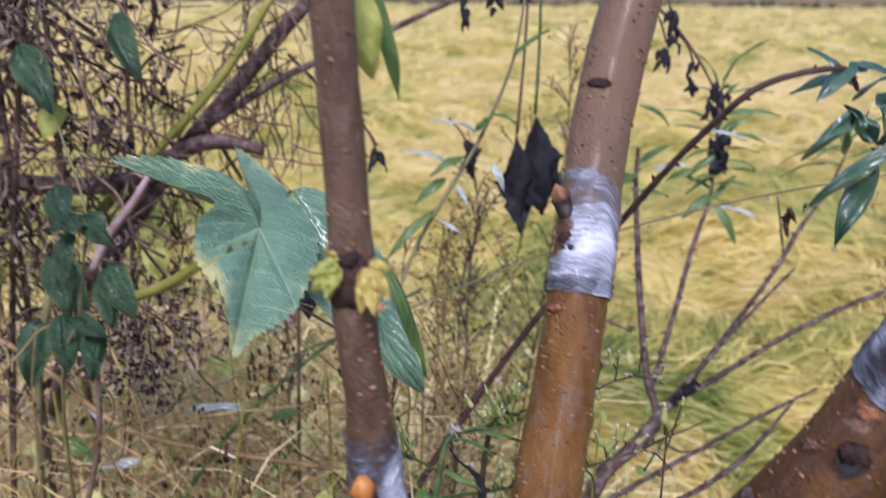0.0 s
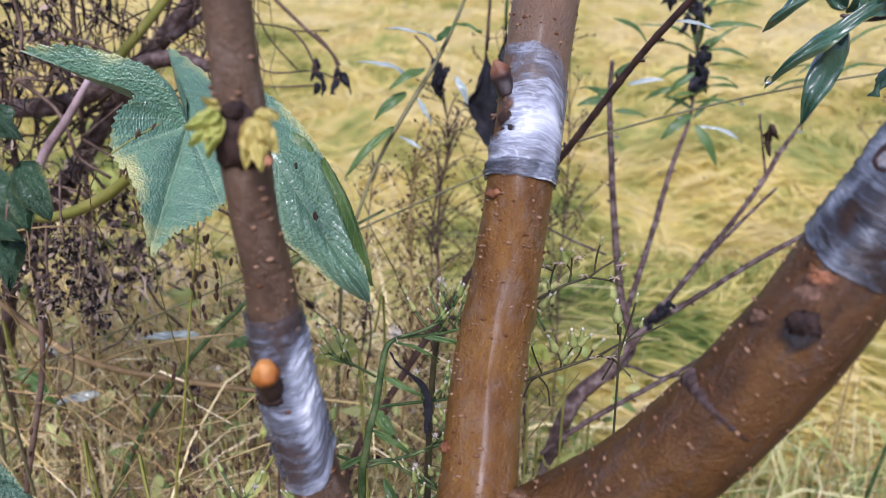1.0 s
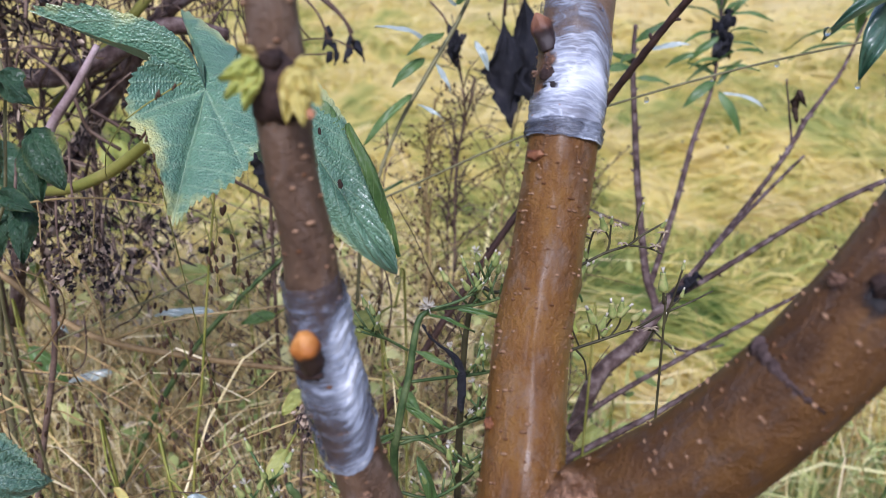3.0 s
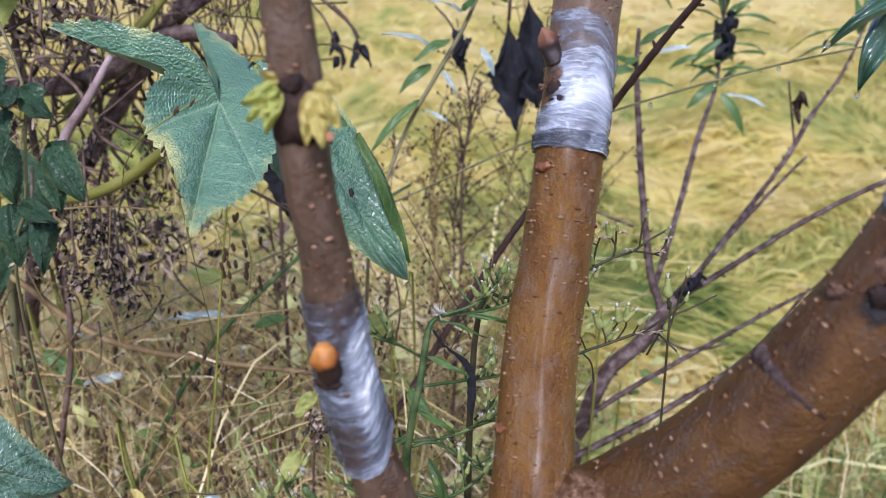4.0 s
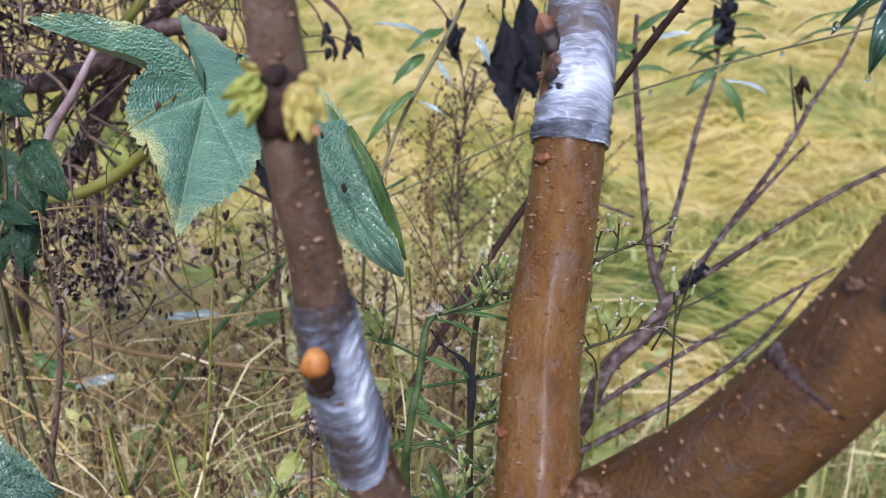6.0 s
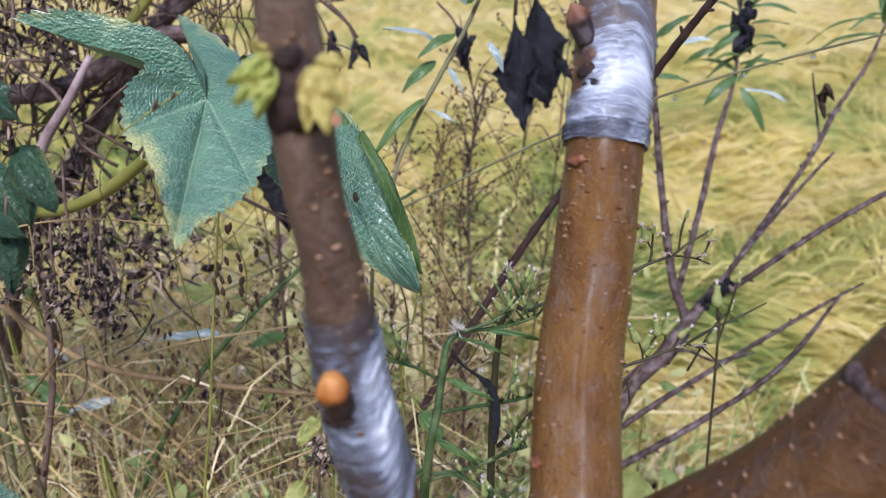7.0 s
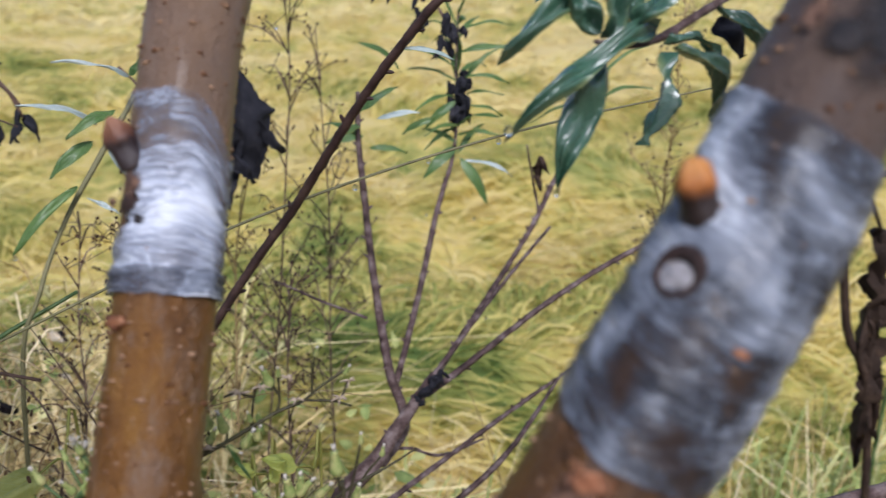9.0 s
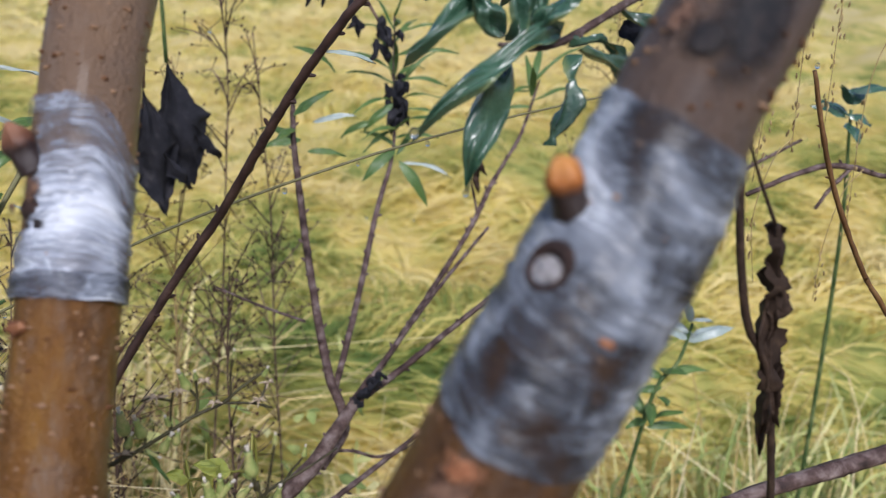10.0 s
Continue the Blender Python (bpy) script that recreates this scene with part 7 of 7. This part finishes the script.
def build_dried_heads():
    for k, (x, y, z, n, r) in enumerate([(-0.0912, 0.62, 0.950, 40, 0.007), (-0.273, 0.70, 1.060, 50, 0.010), (-0.262, 0.70, 1.030, 44, 0.009), (-0.285, 0.71, 1.085, 44, 0.010), (-0.300, 0.70, 1.045, 50, 0.010), (-0.325, 0.69, 1.075, 50, 0.011)]):
        rng = random.Random(300 + k)
        ob = thing("dried_flower_head", (x, y, z), "shrivelled brown flower head with curled bracts", "seed head", "dried flower heads")
        b = Buf()
        for _ in range(n):
            husk(b, rng, (x + rng.gauss(0, r * 0.7), y + rng.gauss(0, r * 0.6), z + rng.gauss(0, r)), rng.uniform(0.003, 0.0065))
        part("husk_mass", b, HUSK, ob, kind="stuff")
        stem("stalk", ob, [(x, y, z + 0.004, 0.0010), (x - 0.012, y + 0.03, z + 0.03 if k else z - 0.06, 0.0012), (x - 0.03, y + 0.08, z + 0.05 if k else z - 0.2, 0.0014)], VINE, 5)


# ---- beyond the thick limb ----
def build_far_side():
    ob = thing("dead_stalk", (0.47, 0.47, 0.0), "brown dead stalk with a long shrivelled leaf hanging beside it", "stalk")
    stem("stalk", ob, [(0.47, 0.47, 0.0, 0.0034), (0.45, 0.47, 0.6, 0.0031), (0.405, 0.470, 1.083, 0.0020), (0.376, 0.470, 1.179, 0.0020), (0.365, 0.470, 1.237, 0.0018), (0.362, 0.47, 1.30, 0.0015)], DEAD_BROWN, 9)
    b = Buf()
    for k in range(6):
        u = k / 5
        p = (0.387 + 0.010 * u + 0.002 * math.sin(k * 2.1), 0.4705, 1.222 - 0.085 * u)
        q = (p[0] + 0.003 * math.cos(k * 1.7), 0.469, p[2] - 0.034)
        leaf(b, p, q, 0.0105 - 0.006 * abs(u - 0.45), (0.8 * math.sin(k * 2.4), -0.75, 0.1), "ovate", 1.2, 0.05, 0.6, 4, 0.0012, 4, 0.010, 16, 6, 4.4 + k * 3)
    tube(b, [(0.387, 0.470, 1.222, 0.0014), (0.392, 0.4705, 1.18, 0.0019), (0.393, 0.470, 1.145, 0.0016), (0.404, 0.470, 1.100, 0.0010)], 7, 8, swell=lambda q, a: 0.0010 * noise.noise(Vector((math.cos(a) * 1.4, math.sin(a) * 1.4, q * 130))))
    part("shrivelled_leaf", b, DEAD_BROWN, ob, "long brown shrivelled leaf")
    stem("leaf_stalk", ob, [(0.366, 0.470, 1.262, 0.0007), (0.374, 0.471, 1.245, 0.0008), (0.386, 0.471, 1.222, 0.0010)], DEAD_BROWN, 5)
    ob = thing("brown_cane", (1.05, 0.62, 0.0), "slender arched brown cane with a drop of rain at its tip", "cane")
    twig("cane", ob, [(1.05, 0.62, 0.0, 0.005), (0.92, 0.61, 0.6, 0.0042), (0.72, 0.60, 0.95, 0.0034), (0.596, 0.60, 1.100, 0.0024), (0.566, 0.60, 1.138, 0.0022), (0.530, 0.60, 1.202, 0.0020), (0.505, 0.60, 1.270, 0.0017)], CANE, 0.05, 91)
    ob = thing("grey_bough", (0.95, 0.62, 0.0), "grey bough lying low across the field edge", "branch")
    twig("bough", ob, [(1.1, 0.62, 0.93, 0.011), (0.80, 0.61, 0.988, 0.0095), (0.680, 0.60, 0.980, 0.0085), (0.623, 0.60, 0.980, 0.0078), (0.578, 0.60, 0.975, 0.0076), (0.501, 0.60, 0.967, 0.0060), (0.45, 0.60, 0.955, 0.0045)], None, 0.05, 92)
    dark_cluster(ob, (0.640, 0.60, 1.015), (0.004, 0.008), 5, 93, DEAD, "curled black leaf")
    ob = thing("bent_twig", (1.0, 0.82, 0.0), "thin forked grey twig, bare", "twig")
    twig("twig", ob, [(0.95, 0.82, 0.9, 0.004), (0.86, 0.81, 1.12, 0.0035), (0.773, 0.80, 1.137, 0.0030), (0.735, 0.80, 1.148, 0.0034), (0.692, 0.80, 1.150, 0.0034), (0.621, 0.80, 1.130, 0.0028)], None, 0.04, 94)
    twig("twig", ob, [(0.735, 0.80, 1.148, 0.0026), (0.715, 0.80, 1.13, 0.0022), (0.700, 0.80, 1.11, 0.0016)], None, 0.03, 95)
    ob = thing("grey_leaved_sprig", (0.58, 0.95, 0.0), "weed sprig with pale grey-green leaves", "weed", "grey sprigs")
    stem("stem", ob, [(0.56, 0.95, 0.0, 0.003), (0.57, 0.93, 0.5, 0.0028), (0.601, 0.90, 0.845, 0.0025), (0.637, 0.90, 0.910, 0.0022), (0.650, 0.90, 0.955, 0.0016)], GREENSTEM, 6)
    whorl(ob, (0.646, 0.90, 0.945), 6, 0.05, 0.016, LEAF_SHEEN, 96, 0.3, "wet leaf with painted pale sheen")
    whorl(ob, (0.62, 0.90, 0.885), 6, 0.05, 0.013, LEAF_MID, 97, 0.1, "narrow leaf")
    whorl(ob, (0.605, 0.90, 0.85), 6, 0.05, 0.013, LEAF_MID, 98, 0.0, "narrow leaf")
    ob = thing("grey_leaved_sprig", (0.80, 0.95, 0.0), "weed sprig with pale grey-green leaves", "weed", "grey sprigs")
    stem("stem", ob, [(0.86, 0.95, 0.0, 0.003), (0.86, 0.93, 0.6, 0.0028), (0.85, 0.92, 1.0, 0.0025), (0.825, 0.91, 1.18, 0.0018)], GREENSTEM, 6)
    whorl(ob, (0.822, 0.91, 1.185), 7, 0.05, 0.017, LEAF_DARK, 99, 0.0, "dark wet leaf")
    rng = random.Random(101)
    for k, (x, y, z, ln) in enumerate([(0.62, 0.75, 1.30, 0.12), (0.66, 0.76, 1.32, 0.14), (0.585, 0.74, 1.25, 0.09), (0.69, 0.75, 1.22, 0.12), (0.60, 0.76, 1.12, 0.06), (0.67, 0.75, 1.09, 0.05)]):
        ob = thing("drooping_grass_head", (x, y, z), "fine drooping grass head with tiny grains", "grass", "drooping grass heads")
        line = [(x + 0.03, y, z + 0.07, 0.0006), (x + 0.012, y, z + 0.05, 0.0006), (x, y, z, 0.0005), (x + rng.uniform(-.01, .01), y, z - ln, 0.0004)]
        stem("thread", ob, line, STRAW, 4, 5)
        b = Buf()
        for _ in range(int(ln * 230)):
            u = rng.random()
            p = (x + rng.gauss(0, 0.0025), y + rng.gauss(0, 0.002), z - u * ln)
            blob(b, p, axes_of((rng.uniform(-.4, .4), 0, 1)), (0.0009, 0.0009, 0.0026), 5, 4)
        part("grain_spray", b, STRAW, ob, kind="stuff")


def build_drops():
    rng = random.Random(7)
    for k, (x, y, z) in enumerate([(0.09, 0.798, 1.127), (0.155, 0.798, 1.150), (0.205, 0.798, 1.166), (0.262, 0.798, 1.183), (0.318, 0.798, 1.196), (0.0, 0.798, 1.088), (0.2588, 0.528, 1.2315), (0.2305, 0.515, 1.264), (0.505, 0.598, 1.274), (0.366, 0.47, 1.262),
                                   (0.385, 1.09, 1.04), (0.352, 0.93, 0.985), (0.17, 1.10, 1.26), (-0.012, 0.597, 1.083), (0.33, 1.1, 1.045), (-0.058, 0.878, 1.102)]):
        b = Buf()
        r = rng.uniform(0.0016, 0.0026)
        blob(b, (x, y, z - r * 0.6), ((1, 0, 0), (0, 1, 0), (0, 0, 1)), (r, r, r * 1.2), 12, 8)
        solo("water_drop", b, DROP, (x, y, z), "clear rain drop hanging from a stem", "drop", "rain drops")


# ---- the mass of weeds on the bank ----
def build_weeds():
    rng = np.random.RandomState(17)

    def patch_of(n, x0, x1, y0, y1, h0, h1, width, lean, droop, material, name, label, pts=6):
        x, y = rng.uniform(x0, x1, n), rng.uniform(y0, y1, n)
        h = rng.uniform(h0, h1, n)
        a = rng.uniform(0, 2 * math.pi, n)
        ln = np.abs(rng.normal(0, lean, n))
        s = np.linspace(0, 1, pts)[None, :]
        px = x[:, None] + (np.cos(a) * ln)[:, None] * s ** 2 + rng.normal(0, 0.006, (n, pts))
        py = y[:, None] + (np.sin(a) * ln * 0.6)[:, None] * s ** 2 + rng.normal(0, 0.006, (n, pts))
        pz = GRADE(x, y)[:, None] + h[:, None] * (s * (1 + droop) - droop * s ** 3)
        w = width * rng.uniform(0.5, 1.5, n)[:, None] * (1.05 - 0.8 * s)
        buf = ribbons(np.stack([px, py, pz], 2), w)
        solo(name, buf, material, (0, 1.2, 0), label, "grass", kind="stuff")

    patch_of(850, -1.5, -0.16, 0.98, 1.75, 0.35, 0.84, 0.0032, 0.16, 0.25, WEEDS, "dry_grass", "tangled straw-coloured dry grass on the bank")
    patch_of(560, -1.3, -0.08, 0.92, 1.6, 0.40, 0.82, 0.0042, 0.22, 0.6, WEEDS, "dry_grass", "drooping straw-coloured blades on the bank")
    patch_of(260, -1.3, 0.30, 0.95, 1.5, 0.35, 0.66, 0.0065, 0.22, 0.6, GREENWEEDS, "green_grass", "green grass among the dry stalks")
    patch_of(1200, -0.1, 1.4, 1.0, 1.55, 0.25, 0.58, 0.0105, 0.20, 0.6, GREENWEEDS, "green_grass", "low green grass at the field edge")
    patch_of(2200, -1.6, 0.05, 1.20, 1.85, 0.40, 0.86, 0.0085, 0.42, 0.8, HAY, "dry_grass", "bleached tan grass at the back of the bank")
    patch_of(260, -0.10, 0.40, 1.05, 1.60, 0.28, 0.56, 0.0120, 0.24, 0.7, HAY, "dry_grass", "broad tan blades at the field edge")
    patch_of(500, 0.05, 1.4, 1.0, 1.55, 0.35, 0.72, 0.0036, 0.20, 0.4, WEEDS, "dry_grass", "dry stalks at the field edge")
    patch_of(560, -0.75, -0.06, 0.70, 0.98, 0.55, 0.95, 0.0014, 0.18, 0.25, HAY, "dry_grass", "thin dry stalks standing close together on the bank")
    patch_of(120, -0.75, 0.10, 0.60, 0.95, 0.50, 0.90, 0.0045, 0.16, 0.6, GREENWEEDS, "green_grass", "thin green blades among the dry stalks")
    patch_of(150, -0.9, -0.04, 0.68, 1.1, 0.60, 1.02, 0.0022, 0.12, 0.15, VINE, "dead_stalks", "thin dark dead stalks among the dry grass")
    # a loose net of curved hair-thin stems before the bank
    for count, material, lo, hi, label in ((150, STRAW, 0.00045, 0.0011, "thin curved straw-coloured stems in a loose net"), (110, VINE, 0.00040, 0.0012, "thin curved dark stems in a loose net")):
        b = Buf()
        nr = random.Random(count)
        for _ in range(count):
            p = Vector((nr.uniform(-0.62, 0.06), nr.uniform(0.62, 0.98), nr.uniform(0.62, 0.98)))
            d = Vector((nr.uniform(-1, 1), nr.uniform(-0.25, 0.25), nr.uniform(-0.9, 1.0))).normalized() * nr.uniform(0.06, 0.24)
            bow = Vector((nr.uniform(-1, 1), 0, nr.uniform(-1, 1))) * nr.uniform(0.01, 0.05)
            r = nr.uniform(lo, hi)
            tube(b, [(*(p + d * u + bow * (1 - 4 * (u - 0.5) ** 2) + Vector((nr.gauss(0, .002), 0, nr.gauss(0, .002)))), r * (1.1 - 0.6 * u)) for u in (0, 0.25, 0.5, 0.75, 1)], 4, 3)
        solo("stem_net", b, material, (0, 0.8, 0), label, "grass", kind="stuff")
    # dark seeds caught all through the stalks
    b = Buf()
    sr = random.Random(29)
    for k in range(260):
        c = Vector((sr.uniform(-0.60, 0.06), sr.uniform(0.62, 1.05), sr.uniform(0.62, 1.00)))
        for _ in range(sr.randint(2, 6)):
            blob(b, c + Vector((sr.gauss(0, 0.006), sr.gauss(0, 0.006), sr.gauss(0, 0.014))), axes_of((sr.uniform(-.5, .5), 0, 1)), (0.0015, 0.0015, sr.uniform(0.002, 0.0042)), 6, 4)
    solo("seed_scatter", b, SEED, (0, 1.0, 0), "small dark seeds clinging to the dry stalks", "seeds", kind="stuff")
    # broken stalks lying every way
    n = 1200
    x, y, z = rng.uniform(-1.1, -0.02, n), rng.uniform(0.72, 1.5, n), rng.uniform(0.50, 0.95, n)
    d = rng.normal(0, 1, (n, 3)) * np.array((1.0, 0.4, 0.6))
    d /= np.linalg.norm(d, axis=1, keepdims=True)
    s = np.linspace(-0.5, 0.5, 5)
    ln = rng.uniform(0.08, 0.32, n)
    rows = np.stack([x, y, z], 1)[:, None, :] + d[:, None, :] * ln[:, None, None] * s[None, :, None]
    rows[:, :, 2] -= (ln[:, None] * 1.2 * s[None, :] ** 2)
    solo("stalk_litter", ribbons(rows, np.full((n, 5), 0.0017) * rng.uniform(0.5, 1.4, n)[:, None]), WEEDS, (0, 1.2, 0), "broken dry stalks caught in the weeds", "grass", kind="stuff")
    # small leaves and seed specks through the weeds
    b = Buf()
    pr = random.Random(19)
    for k in range(420):
        p = Vector((pr.uniform(-1.0, 0.35), pr.uniform(0.9, 1.45), pr.uniform(0.40, 0.78)))
        q = p + Vector((pr.uniform(-1, 1), pr.uniform(-0.6, 0.4), pr.uniform(-0.8, 0.4))).normalized() * pr.uniform(0.015, 0.045)
        leaf(b, p, q, pr.uniform(0.006, 0.018), (pr.uniform(-.5, .5), -0.6, 0.7), "ovate", 0.3, 0.1, 0, 1, 0, 5, 0.004, 5, 2, k)
    solo("weed_leaves", b, GREENWEEDS, (0, 1.2, 0), "small green and yellowing weed leaves", "leaves", kind="stuff")


def build_litter_leaves():
    """Withered, olive and pale leaves caught all through the bank's weeds."""
    pr = random.Random(23)
    for name, mat_, n, lo, hi, label in (("withered_foliage", HUSK, 240, 0.012, 0.040, "withered brown leaves caught in the weeds"), ("olive_foliage", GREENWEEDS, 280, 0.015, 0.050, "olive and yellowing leaves in the weeds"),
                                         ("pale_foliage", PALE_STRAW, 130, 0.010, 0.030, "bleached leaf scraps in the weeds")):
        b = Buf()
        for k in range(n):
            x = pr.uniform(-1.0, 0.42)
            top = 0.93 if x < -0.15 else 0.93 - 0.50 * min(1.0, (x + 0.15) / 0.25)
            p = Vector((x, pr.uniform(0.86, 1.42), pr.uniform(0.36, top)))
            d = Vector((pr.uniform(-1, 1), pr.uniform(-0.7, 0.3), pr.uniform(-1.0, 0.5))).normalized()
            ln = pr.uniform(lo, hi)
            leaf(b, p, p + d * ln, ln * pr.uniform(0.25, 0.6), (pr.uniform(-.7, .7), -0.6, pr.uniform(0.1, 0.9)), "ovate", pr.uniform(0.1, 0.8), pr.uniform(0.0, 0.3), 0, 1, 0, 5, 0.012, 7, 3, k * 1.3)
        solo(name, b, mat_, (0, 1.1, 0), label, "leaves", kind="stuff")


build_broad_plant()
build_litter_leaves()
build_dead_bush()
build_shrub()
build_leafy_branch()
build_dead_leaves()
build_seed_weeds()
build_fireweeds()
build_stalks()
build_dried_heads()
build_far_side()
build_drops()
build_weeds()
